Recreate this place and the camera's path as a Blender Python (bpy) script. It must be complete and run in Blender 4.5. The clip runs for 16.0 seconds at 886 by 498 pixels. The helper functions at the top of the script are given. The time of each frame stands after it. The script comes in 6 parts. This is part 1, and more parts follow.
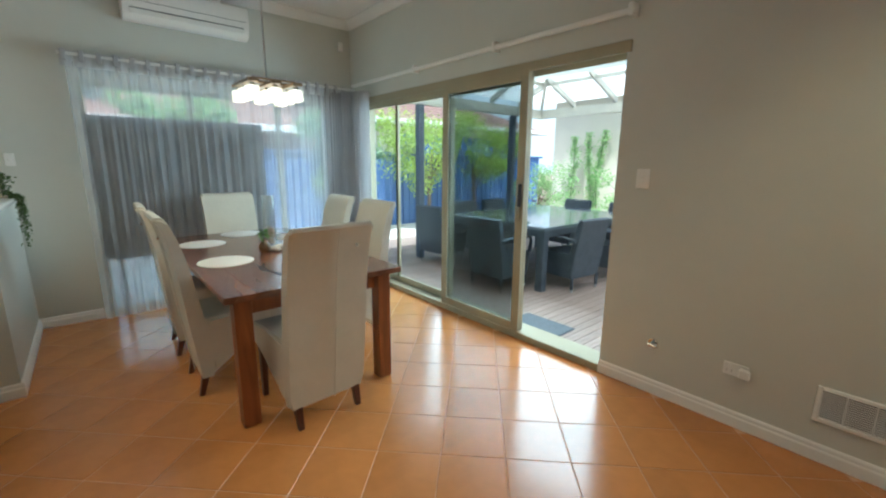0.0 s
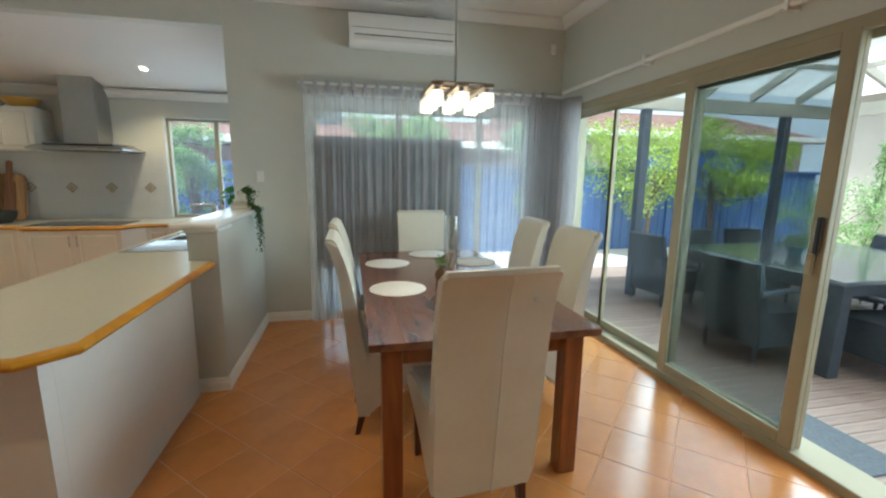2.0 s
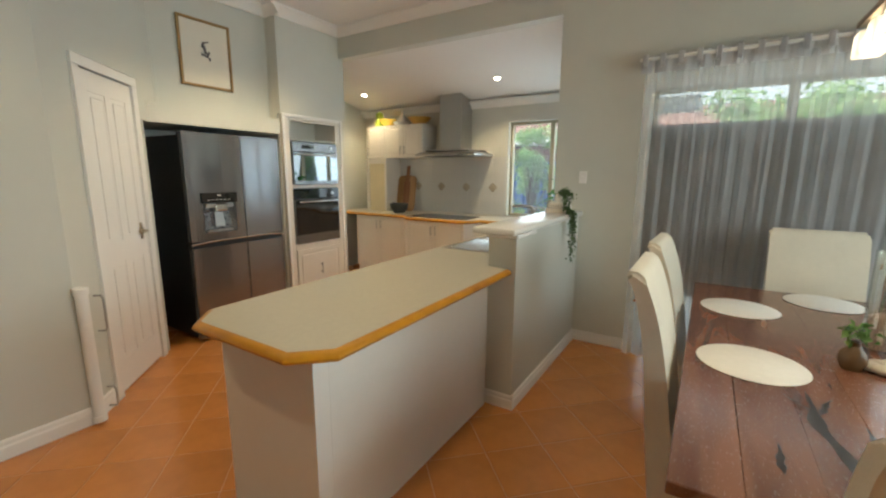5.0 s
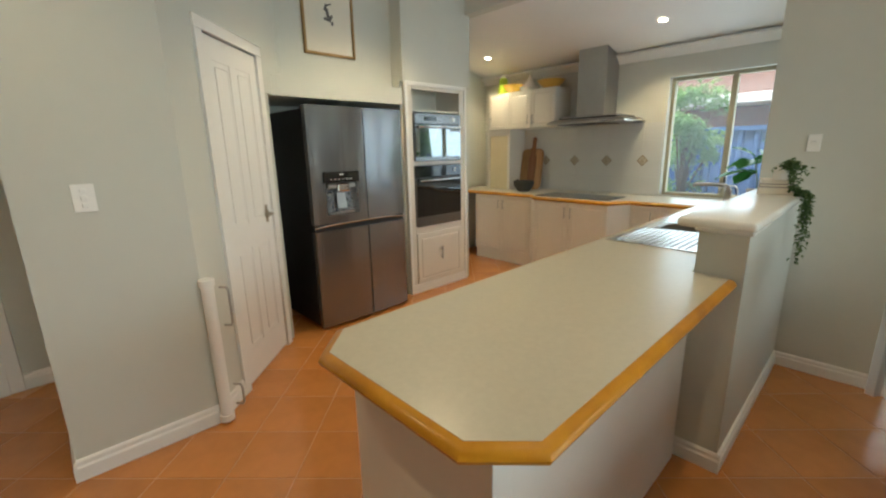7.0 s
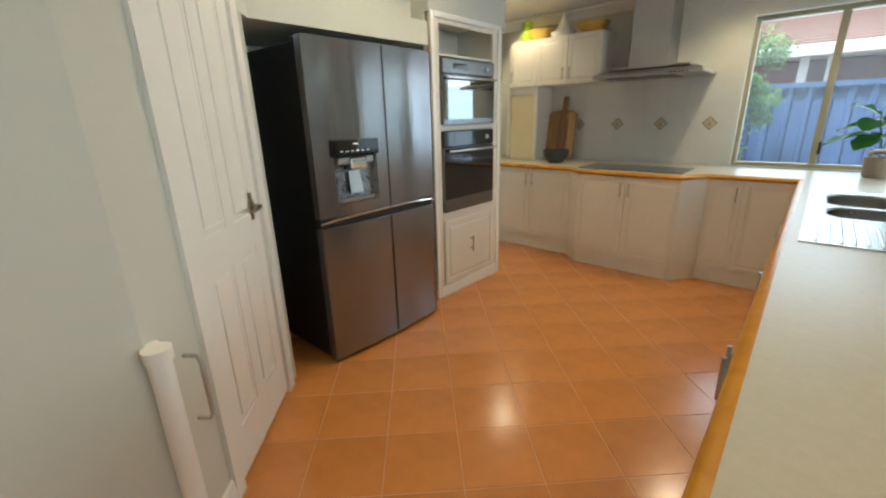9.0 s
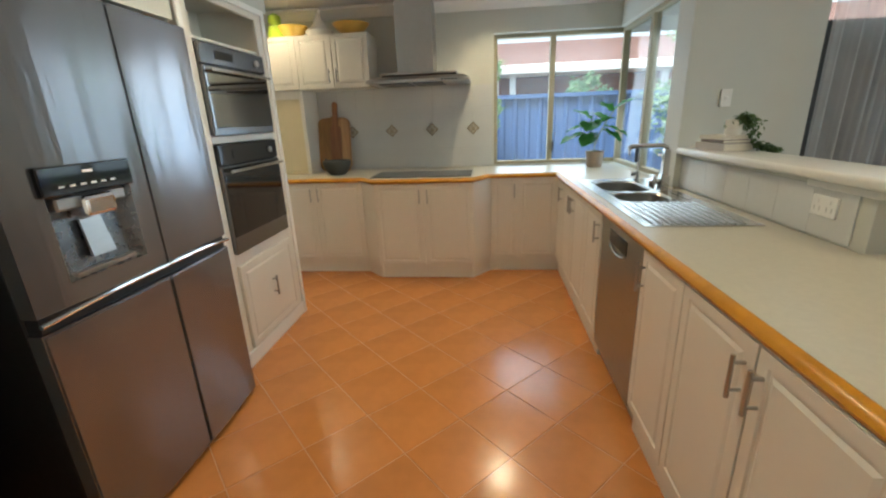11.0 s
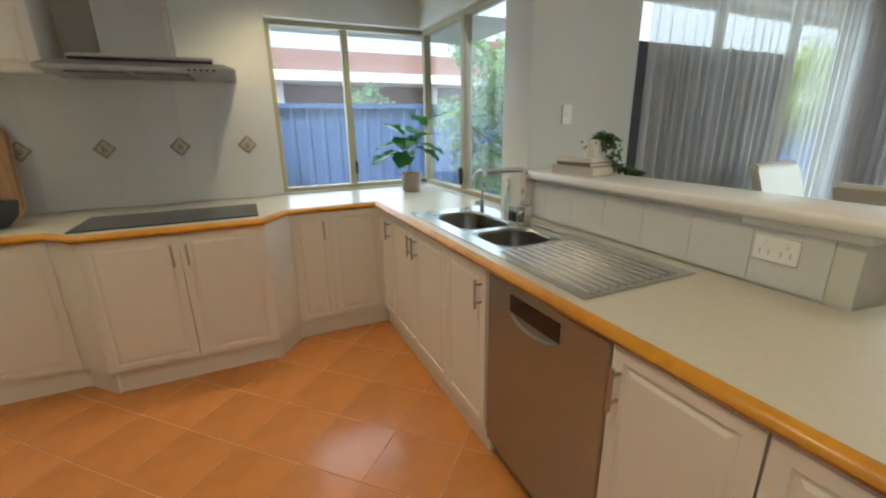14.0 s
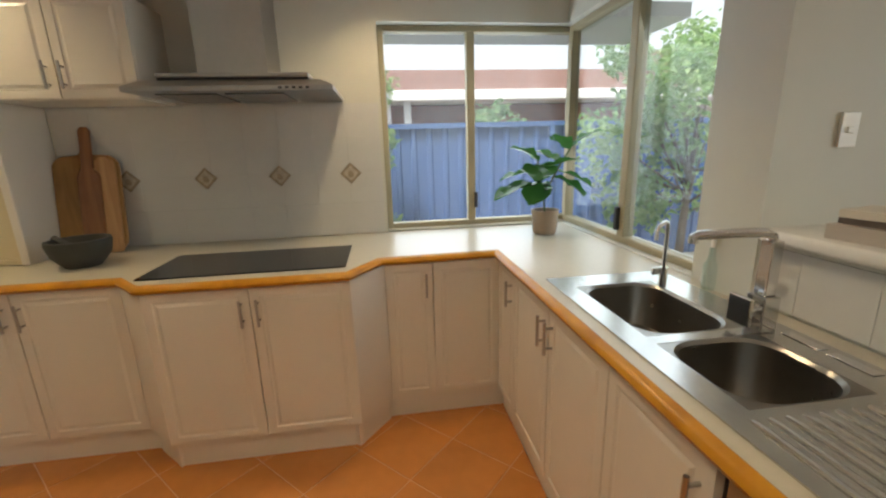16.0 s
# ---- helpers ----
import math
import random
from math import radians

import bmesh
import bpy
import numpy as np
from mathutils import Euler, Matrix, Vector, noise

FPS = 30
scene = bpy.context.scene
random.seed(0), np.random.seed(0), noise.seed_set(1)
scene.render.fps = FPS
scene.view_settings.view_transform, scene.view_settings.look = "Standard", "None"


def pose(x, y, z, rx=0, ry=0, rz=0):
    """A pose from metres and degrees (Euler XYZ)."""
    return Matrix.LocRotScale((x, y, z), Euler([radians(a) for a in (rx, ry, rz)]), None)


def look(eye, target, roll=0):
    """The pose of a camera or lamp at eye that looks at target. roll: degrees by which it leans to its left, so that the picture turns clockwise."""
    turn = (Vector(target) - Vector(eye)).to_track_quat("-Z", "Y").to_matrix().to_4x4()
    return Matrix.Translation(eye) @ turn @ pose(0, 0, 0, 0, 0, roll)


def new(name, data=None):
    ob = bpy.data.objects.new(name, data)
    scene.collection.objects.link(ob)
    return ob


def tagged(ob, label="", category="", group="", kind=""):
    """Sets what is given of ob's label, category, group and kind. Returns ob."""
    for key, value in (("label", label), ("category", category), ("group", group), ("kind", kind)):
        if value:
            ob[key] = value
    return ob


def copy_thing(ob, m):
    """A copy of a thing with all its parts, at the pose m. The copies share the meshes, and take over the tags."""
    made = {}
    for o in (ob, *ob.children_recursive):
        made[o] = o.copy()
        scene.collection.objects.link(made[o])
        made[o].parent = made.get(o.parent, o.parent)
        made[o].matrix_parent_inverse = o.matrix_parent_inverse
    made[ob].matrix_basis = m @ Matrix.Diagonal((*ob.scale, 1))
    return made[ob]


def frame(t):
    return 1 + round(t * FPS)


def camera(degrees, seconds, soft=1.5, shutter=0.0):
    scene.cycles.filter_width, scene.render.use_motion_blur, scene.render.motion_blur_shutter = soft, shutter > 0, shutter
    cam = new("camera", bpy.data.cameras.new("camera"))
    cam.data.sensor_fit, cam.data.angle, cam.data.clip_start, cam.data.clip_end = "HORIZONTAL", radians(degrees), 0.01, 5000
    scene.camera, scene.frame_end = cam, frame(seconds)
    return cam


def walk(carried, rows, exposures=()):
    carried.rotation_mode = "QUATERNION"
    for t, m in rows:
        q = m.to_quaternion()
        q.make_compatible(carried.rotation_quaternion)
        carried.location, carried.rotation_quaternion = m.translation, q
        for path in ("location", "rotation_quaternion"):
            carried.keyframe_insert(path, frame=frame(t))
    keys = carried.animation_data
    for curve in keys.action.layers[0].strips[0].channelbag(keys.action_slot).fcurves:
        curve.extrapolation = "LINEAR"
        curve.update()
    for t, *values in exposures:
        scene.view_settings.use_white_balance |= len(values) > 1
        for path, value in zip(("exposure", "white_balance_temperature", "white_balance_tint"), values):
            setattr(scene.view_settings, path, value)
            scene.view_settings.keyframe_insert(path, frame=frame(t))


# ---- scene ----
cam = camera(93.8, 16.0, soft=2.25)
PATH = [
    (0, (0.319, 0.177, 1.432), (1.589, 1.668, 1.027), 0.5),
    (0.5, (0.432, 0.348, 1.447), (1.53, 1.977, 1.072), 0.6),
    (1, (0.546, 0.493, 1.435), (1.434, 2.25, 1.083), 0.8),
    (1.5, (0.667, 0.629, 1.461), (1.326, 2.485, 1.115), 0.8),
    (2, (0.703, 0.739, 1.446), (1.13, 2.663, 1.104), 0.7),
    (2.5, (0.738, 0.876, 1.448), (0.938, 2.837, 1.109), 0.5),
    (3, (0.753, 1.007, 1.453), (0.718, 2.977, 1.113), 0.1),
    (3.5, (0.744, 1.095, 1.448), (0.452, 3.044, 1.109), -0.0),
    (4, (0.764, 1.218, 1.451), (0.193, 3.104, 1.113), -0.0),
    (4.5, (0.783, 1.327, 1.461), (-0.053, 3.112, 1.117), 0.2),
    (5, (0.773, 1.373, 1.453), (-0.28, 3.036, 1.096), 0.3),
    (7.5, (-0.081, 1.76, 1.415), (-1.539, 3.024, 0.89), -1.1),
    (8, (-0.356, 1.861, 1.383), (-1.847, 3.061, 0.802), -0.9),
    (10.5, (-1.448, 2.086, 1.384), (-1.91, 3.932, 0.769), -2.2),
    (11, (-1.55, 2.2, 1.373), (-1.761, 4.097, 0.774), -2.2),
    (11.5, (-1.636, 2.354, 1.387), (-1.593, 4.266, 0.802), -2.2),
    (12, (-1.681, 2.482, 1.388), (-1.397, 4.376, 0.811), -2.2),
    (12.5, (-1.731, 2.643, 1.397), (-1.253, 4.498, 0.825), -2.4),
    (13, (-1.77, 2.77, 1.383), (-1.13, 4.578, 0.814), -1.9),
    (13.5, (-1.761, 2.957, 1.388), (-1.007, 4.72, 0.819), -1.2),
    (14, (-1.702, 3.166, 1.384), (-0.9, 4.907, 0.813), -0.9),
    (14.5, (-1.649, 3.377, 1.379), (-0.868, 5.124, 0.8), -0.8),
    (15, (-1.624, 3.584, 1.386), (-0.909, 5.359, 0.805), -1.1),
    (15.5, (-1.569, 3.745, 1.388), (-1.035, 5.591, 0.836), -1.4),
    (16, (-1.486, 3.902, 1.418), (-1.224, 5.825, 0.936), -1.7),
]
walk(cam, [(t, look(eye, target, roll)) for t, eye, target, roll in PATH], [(0, 1.0, 5050, -3), (1.2, 0.93, 5050, 0), (2.0, 0.92, 5350, 1), (3.5, 0.91, 5650, 0), (4.5, 0.98, 6100, 5), (8, 0.98, 5750, 1), (10.5, 1.02, 5650, 3), (11.5, 1.03, 5650, 3), (13, 0.95, 5650, 4), (15.3, 0.96, 5850, 6), (16, 0.8, 6400, 10)])

# ---- world, sun, large lights ----
world = bpy.data.worlds.new("sky")
scene.world = world
world.use_nodes = True
wn = world.node_tree
sky = wn.nodes.new("ShaderNodeTexSky")
sky.sky_type = "NISHITA"
sky.sun_disc = False
sky.dust_density, sky.air_density = 6.0, 1.4
sky.sun_elevation = radians(62)
sky.sun_rotation = radians(220)
wn.links.new(sky.outputs[0], wn.nodes["Background"].inputs[0])
wn.nodes["Background"].inputs[1].default_value = 0.15


def sun(direction, strength):
    lamp = bpy.data.lights.new("sun", "SUN")
    lamp.energy, lamp.angle, lamp.color = strength, radians(4), (1.0, 0.95, 0.87)
    ob = new("sun", lamp)
    ob.matrix_world = look((0, 0, 30), direction)
    return ob


sun((8, 10, 0), 4.5)


def area(name, eye, target, w, h, watts, colour):
    lamp = bpy.data.lights.new(name, "AREA")
    lamp.shape, lamp.size, lamp.size_y = "RECTANGLE", w, h
    lamp.energy, lamp.color = watts, colour
    ob = new(name, lamp)
    ob.matrix_world = look(eye, target)
    return ob


def spot(name, eye, watts, colour, angle=120):
    lamp = bpy.data.lights.new(name, "SPOT")
    lamp.energy, lamp.color, lamp.spot_size, lamp.spot_blend = watts, colour, radians(angle), 0.6
    lamp.shadow_soft_size = 0.05
    ob = new(name, lamp)
    ob.matrix_world = look(eye, (eye[0], eye[1] + 0.001, 0))
    return ob


DAY = (0.86, 0.93, 1.0)
GARDEN = (0.86, 0.97, 0.96)
WARM = (1.0, 0.74, 0.42)
area("daylight_patio", (4.0, 3.0, 1.5), (0.9, 2.7, 1.1), 3.2, 1.5, 60, GARDEN)
area("daylight_dining", (1.55, 5.24, 1.15), (1.4, 0, 0.9), 2.3, 1.9, 9, GARDEN)
area("daylight_sink", (-0.93, 6.78, 1.5), (-1.1, 0, 0.6), 1.05, 1.1, 7, DAY)
area("daylight_corner", (-0.14, 5.95, 1.5), (-3.0, 5.2, 0.4), 1.1, 1.1, 4, DAY)


# ---- materials ----
def mat(name, base, rough=0.5, metal=0.0, var=0.12, scale=6.0, bump=0.0, bscale=80.0, spec=None, stretch=None, random_v=0.0, coat=0.0, sheen=0.0):
    """A procedural surface: base colour with two scales of variation, roughness noise and fine relief."""
    m = bpy.data.materials.new(name)
    m.use_nodes = True
    n, l = m.node_tree.nodes, m.node_tree.links
    p = n["Principled BSDF"]
    co = n.new("ShaderNodeTexCoord")
    mp = n.new("ShaderNodeMapping")
    if stretch:
        mp.inputs["Scale"].default_value = stretch
    l.new(co.outputs["Object"], mp.inputs[0])
    a = n.new("ShaderNodeTexNoise")
    a.inputs["Scale"].default_value, a.inputs["Detail"].default_value = scale, 5
    b = n.new("ShaderNodeTexNoise")
    b.inputs["Scale"].default_value, b.inputs["Detail"].default_value = scale * 9, 3
    l.new(mp.outputs[0], a.inputs[0])
    l.new(mp.outputs[0], b.inputs[0])
    mix = n.new("ShaderNodeMath")
    mix.operation = "MULTIPLY_ADD"
    mix.inputs[1].default_value = 0.35
    l.new(b.outputs[0], mix.inputs[0])
    l.new(a.outputs[0], mix.inputs[2])
    ramp = n.new("ShaderNodeValToRGB")
    e = ramp.color_ramp.elements
    e[0].position, e[1].position = 0.4, 0.95
    e[0].color = (*[max(0, c * (1 - var)) for c in base], 1)
    e[1].color = (*[min(1, c * (1 + var)) for c in base], 1)
    l.new(mix.outputs[0], ramp.inputs[0])
    out = ramp.outputs[0]
    if random_v:
        info = n.new("ShaderNodeObjectInfo")
        hsv = n.new("ShaderNodeHueSaturation")
        mr = n.new("ShaderNodeMapRange")
        mr.inputs[3].default_value, mr.inputs[4].default_value = 1 - random_v, 1 + random_v
        l.new(info.outputs["Random"], mr.inputs[0])
        l.new(mr.outputs[0], hsv.inputs["Value"])
        l.new(out, hsv.inputs["Color"])
        out = hsv.outputs[0]
    l.new(out, p.inputs["Base Color"])
    rr = n.new("ShaderNodeMapRange")
    rr.inputs[3].default_value, rr.inputs[4].default_value = max(0.02, rough * 0.8), min(1, rough * 1.2)
    l.new(b.outputs[0], rr.inputs[0])
    l.new(rr.outputs[0], p.inputs["Roughness"])
    p.inputs["Metallic"].default_value = metal
    if spec is not None:
        p.inputs["Specular IOR Level"].default_value = spec
    if coat:
        p.inputs["Coat Weight"].default_value, p.inputs["Coat Roughness"].default_value = coat, 0.15
    if bump:
        c = n.new("ShaderNodeTexNoise")
        c.inputs["Scale"].default_value, c.inputs["Detail"].default_value = bscale, 4
        l.new(mp.outputs[0], c.inputs[0])
        bp = n.new("ShaderNodeBump")
        bp.inputs["Strength"].default_value, bp.inputs["Distance"].default_value = bump, 0.01
        l.new(c.outputs[0], bp.inputs["Height"])
        l.new(bp.outputs[0], p.inputs["Normal"])
    return m


def wood(name, dark, light, scale=2.0, stretch=(12, 1, 12), rough=0.35, coat=0.0, random_v=0.0):
    m = mat(name, light, rough, var=0.1, stretch=stretch, bump=0.08, bscale=20, coat=coat)
    n, l = m.node_tree.nodes, m.node_tree.links
    p = n["Principled BSDF"]
    mp = [x for x in n if x.bl_idname == "ShaderNodeMapping"][0]
    w = n.new("ShaderNodeTexNoise")
    w.inputs["Scale"].default_value, w.inputs["Detail"].default_value, w.inputs["Distortion"].default_value = scale, 8, 1.2
    l.new(mp.outputs[0], w.inputs[0])
    r = n.new("ShaderNodeValToRGB")
    e = r.color_ramp.elements
    e[0].position, e[1].position = 0.32, 0.68
    e[0].color, e[1].color = (*dark, 1), (*light, 1)
    l.new(w.outputs[0], r.inputs[0])
    out = r.outputs[0]
    if random_v:
        info = n.new("ShaderNodeObjectInfo")
        hsv = n.new("ShaderNodeHueSaturation")
        mr = n.new("ShaderNodeMapRange")
        mr.inputs[3].default_value, mr.inputs[4].default_value = 1 - random_v, 1 + random_v
        l.new(info.outputs["Random"], mr.inputs[0])
        l.new(mr.outputs[0], hsv.inputs["Value"])
        l.new(out, hsv.inputs["Color"])
        out = hsv.outputs[0]
    l.new(out, p.inputs["Base Color"])
    return m


def clear(name, tint, rough=0.0, veil=0.0, ior=1.45):
    """Window glass: mostly see-through, with a painted veil of haze and a gloss that grows at a slant."""
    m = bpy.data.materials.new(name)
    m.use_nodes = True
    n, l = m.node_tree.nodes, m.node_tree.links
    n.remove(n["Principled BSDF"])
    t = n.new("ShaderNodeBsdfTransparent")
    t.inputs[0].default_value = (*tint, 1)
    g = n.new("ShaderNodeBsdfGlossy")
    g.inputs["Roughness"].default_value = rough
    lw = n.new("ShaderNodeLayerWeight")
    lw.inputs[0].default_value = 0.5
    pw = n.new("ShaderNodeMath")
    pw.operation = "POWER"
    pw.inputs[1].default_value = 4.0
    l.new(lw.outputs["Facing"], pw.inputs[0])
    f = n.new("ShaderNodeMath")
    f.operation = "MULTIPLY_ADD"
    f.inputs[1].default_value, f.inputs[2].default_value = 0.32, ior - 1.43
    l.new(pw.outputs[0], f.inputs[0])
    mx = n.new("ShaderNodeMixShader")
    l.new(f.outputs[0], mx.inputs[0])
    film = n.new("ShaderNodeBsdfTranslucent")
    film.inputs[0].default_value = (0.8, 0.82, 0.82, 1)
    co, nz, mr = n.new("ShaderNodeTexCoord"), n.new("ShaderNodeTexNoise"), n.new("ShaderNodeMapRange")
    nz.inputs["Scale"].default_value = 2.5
    mr.inputs[3].default_value, mr.inputs[4].default_value = veil * 0.6, veil * 1.4
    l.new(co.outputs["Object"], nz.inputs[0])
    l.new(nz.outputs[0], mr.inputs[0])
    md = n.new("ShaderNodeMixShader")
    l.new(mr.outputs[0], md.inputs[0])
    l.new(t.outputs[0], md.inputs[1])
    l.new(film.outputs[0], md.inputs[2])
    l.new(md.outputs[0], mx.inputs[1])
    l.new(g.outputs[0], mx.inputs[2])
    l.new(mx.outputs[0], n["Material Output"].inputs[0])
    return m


def cloth_sheer(name, base, through_amount, lit_through=0.5):
    """Thin sheer cloth: part see-through, part lit through."""
    m = bpy.data.materials.new(name)
    m.use_nodes = True
    n, l = m.node_tree.nodes, m.node_tree.links
    n.remove(n["Principled BSDF"])
    t = n.new("ShaderNodeBsdfTransparent")
    d = n.new("ShaderNodeBsdfDiffuse")
    d.inputs[0].default_value = (*base, 1)
    tr = n.new("ShaderNodeBsdfTranslucent")
    tr.inputs[0].default_value = (*base, 1)
    m1, m2 = n.new("ShaderNodeMixShader"), n.new("ShaderNodeMixShader")
    m1.inputs[0].default_value = lit_through
    co = n.new("ShaderNodeTexCoord")
    wv = n.new("ShaderNodeTexNoise")
    wv.inputs["Scale"].default_value = 4
    mr = n.new("ShaderNodeMapRange")
    mr.inputs[3].default_value, mr.inputs[4].default_value = through_amount - 0.08, through_amount + 0.08
    l.new(co.outputs["Object"], wv.inputs[0])
    l.new(wv.outputs[0], mr.inputs[0])
    l.new(d.outputs[0], m1.inputs[1])
    l.new(tr.outputs[0], m1.inputs[2])
    l.new(mr.outputs[0], m2.inputs[0])
    l.new(m1.outputs[0], m2.inputs[1])
    l.new(t.outputs[0], m2.inputs[2])
    l.new(m2.outputs[0], n["Material Output"].inputs[0])
    return m


def glow(name, colour, strength):
    m = bpy.data.materials.new(name)
    m.use_nodes = True
    p = m.node_tree.nodes["Principled BSDF"]
    p.inputs["Base Color"].default_value = (*colour, 1)
    p.inputs["Emission Color"].default_value = (*colour, 1)
    p.inputs["Emission Strength"].default_value = strength
    return m


def leaf_mat(name, a, b, rough=0.45):
    """Leaves that differ from one another and let light through."""
    m = bpy.data.materials.new(name)
    m.use_nodes = True
    n, l = m.node_tree.nodes, m.node_tree.links
    p = n["Principled BSDF"]
    g = n.new("ShaderNodeNewGeometry")
    r = n.new("ShaderNodeValToRGB")
    e = r.color_ramp.elements
    e[0].color, e[1].color = (*a, 1), (*b, 1)
    l.new(g.outputs["Random Per Island"], r.inputs[0])
    l.new(r.outputs[0], p.inputs["Base Color"])
    p.inputs["Roughness"].default_value = rough
    tr = n.new("ShaderNodeBsdfTranslucent")
    l.new(r.outputs[0], tr.inputs[0])
    mx = n.new("ShaderNodeMixShader")
    mx.inputs[0].default_value = 0.45
    l.new(p.outputs[0], mx.inputs[1])
    l.new(tr.outputs[0], mx.inputs[2])
    l.new(mx.outputs[0], n["Material Output"].inputs[0])
    return m


WALL = mat("wall_paint", (0.60, 0.605, 0.55), 0.6, var=0.035, scale=1.2, bump=0.05, bscale=220)
WHITE = mat("white_paint", (0.84, 0.83, 0.80), 0.4, var=0.03, scale=2, bump=0.02)
CEIL = mat("ceiling_paint", (0.80, 0.79, 0.77), 0.8, var=0.02, scale=1.5, bump=0.03, bscale=150)
TILE = mat("terracotta_tile", (0.52, 0.21, 0.055), 0.215, coat=0.24, var=0.18, scale=1.4, random_v=0.03)
GROUT = mat("grout", (0.55, 0.29, 0.13), 0.8, var=0.15, scale=12)
CAB = mat("cabinet_paint", (0.74, 0.71, 0.64), 0.32, var=0.025, scale=3, bump=0.015)
LAMINATE = mat("laminate_top", (0.49, 0.46, 0.375), 0.30, var=0.05, scale=55, bump=0.0)
OAK = wood("oak_edge", (0.40, 0.17, 0.008), (0.56, 0.26, 0.013), 3, (2, 2, 2), 0.35, 0.1)
OAK.node_tree.nodes["Principled BSDF"].inputs["Specular IOR Level"].default_value = 0.3
STEEL = mat("brushed_steel", (0.46, 0.45, 0.44), 0.32, 1.0, 0.08, 3, 0.05, 60, stretch=(1, 40, 1))
SINK = mat("sink_steel", (0.60, 0.59, 0.57), 0.25, 1.0, 0.06, 5)
DARKSTEEL = mat("dark_steel", (0.26, 0.26, 0.275), 0.17, 0.82, 0.08, 2, 0.25, 7, stretch=(1, 1, 0.12))
brushed = DARKSTEEL.node_tree.nodes["Principled BSDF"]
brushed.inputs["Anisotropic"].default_value, brushed.inputs["Anisotropic Rotation"].default_value = 0.85, 0.25
WASHSTEEL = mat("dishwasher_steel", (0.34, 0.35, 0.33), 0.30, 0.85, 0.06, 3, 0.04, 60, stretch=(1, 1, 30))
OVENSTEEL = mat("oven_steel", (0.24, 0.24, 0.245), 0.25, 1.0, 0.08, 3, 0.05, 60, stretch=(1, 40, 1))
CHROME = mat("chrome", (0.72, 0.72, 0.72), 0.1, 1.0, 0.03)
PANELW = mat("panel_white_paint", (0.74, 0.72, 0.68), 0.45, var=0.04, scale=2, bump=0.03, bscale=150)
BLACK = mat("black_plastic", (0.018, 0.018, 0.02), 0.35, var=0.2)
BLACKGLASS = mat("black_glass", (0.012, 0.012, 0.013), 0.06, var=0.1, spec=0.6)
ALU = mat("beige_frame", (0.37, 0.33, 0.225), 0.5, spec=0.15, var=0.05, scale=3)
GLASS = clear("window_glass", (0.95, 0.97, 0.97), veil=0.0)
# kitchen panes carry a pale film that paints haze over the view
VEILGLASS = clear("veiled_window_glass", (0.93, 0.95, 0.95), veil=0.03)
SCREEN = clear("screened_glass", (0.55, 0.58, 0.58), 0.02)
SPLASH = mat("splash_tile", (0.64, 0.65, 0.64), 0.18, var=0.03, scale=4, bump=0.02, bscale=30)
LEATHER = mat("cream_leather", (0.66, 0.62, 0.52), 0.45, var=0.06, scale=4, bump=0.12, bscale=160)
JARRAH = wood("table_top_wood", (0.10, 0.037, 0.022), (0.235, 0.102, 0.058), 1.6, (5, 0.9, 5), 0.26, 0.35, 0.12)
LEGWOOD = wood("table_leg_wood", (0.17, 0.045, 0.012), (0.32, 0.10, 0.028), 2, (8, 8, 0.8), 0.35, 0.3)
DARKLEG = wood("dark_leg_wood", (0.06, 0.02, 0.012), (0.11, 0.035, 0.02), 3, (10, 10, 1), 0.35)
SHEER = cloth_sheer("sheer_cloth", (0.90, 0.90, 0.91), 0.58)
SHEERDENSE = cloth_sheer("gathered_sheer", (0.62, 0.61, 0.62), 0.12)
CHARCOAL = mat("charcoal_board", (0.03, 0.03, 0.033), 0.7, var=0.15, scale=5)
FENCE = mat("blue_fence_steel", (0.075, 0.14, 0.33), 0.5, var=0.08, scale=2)
DECK = wood("deck_timber", (0.22, 0.15, 0.12), (0.36, 0.27, 0.22), 3, (1, 14, 14), 0.6, 0.0, 0.12)
WICKER = mat("dark_wicker", (0.055, 0.066, 0.080), 0.55, var=0.2, scale=12, bump=0.04, bscale=40)
POSTBLUE = mat("slate_post_paint", (0.075, 0.095, 0.13), 0.5, var=0.1)
CREAMPAINT = mat("cream_beam_paint", (0.62, 0.60, 0.52), 0.5, var=0.06)
LEAF = leaf_mat("leaf_green", (0.07, 0.16, 0.035), (0.18, 0.31, 0.08))
LEAFLIME = leaf_mat("leaf_lime", (0.30, 0.42, 0.06), (0.55, 0.66, 0.16))
LEAFGREY = leaf_mat("leaf_grey_green", (0.16, 0.28, 0.14), (0.36, 0.48, 0.28), 0.7)
LEAFSOFT = leaf_mat("leaf_soft_green", (0.20, 0.36, 0.12), (0.44, 0.58, 0.27), 0.7)
FIDDLE = leaf_mat("glossy_leaf", (0.02, 0.09, 0.02), (0.06, 0.17, 0.04), 0.22)
BARK = mat("bark", (0.16, 0.12, 0.09), 0.9, var=0.3, scale=8, bump=0.4, bscale=30)
GRASS = leaf_mat("grass_blades", (0.07, 0.20, 0.02), (0.18, 0.36, 0.05))
PAVE = mat("pale_paving", (0.52, 0.49, 0.44), 0.8, var=0.12, scale=3, bump=0.1)
SOIL = mat("garden_soil", (0.16, 0.12, 0.08), 0.95, var=0.3, scale=5, bump=0.4, bscale=20)
RENDER = mat("cream_render", (0.64, 0.585, 0.47), 0.8, var=0.05, scale=1, bump=0.1)
ROOFTILE = mat("red_roof_tile", (0.27, 0.165, 0.135), 0.8, var=0.3, scale=14, bump=0.3, bscale=9)
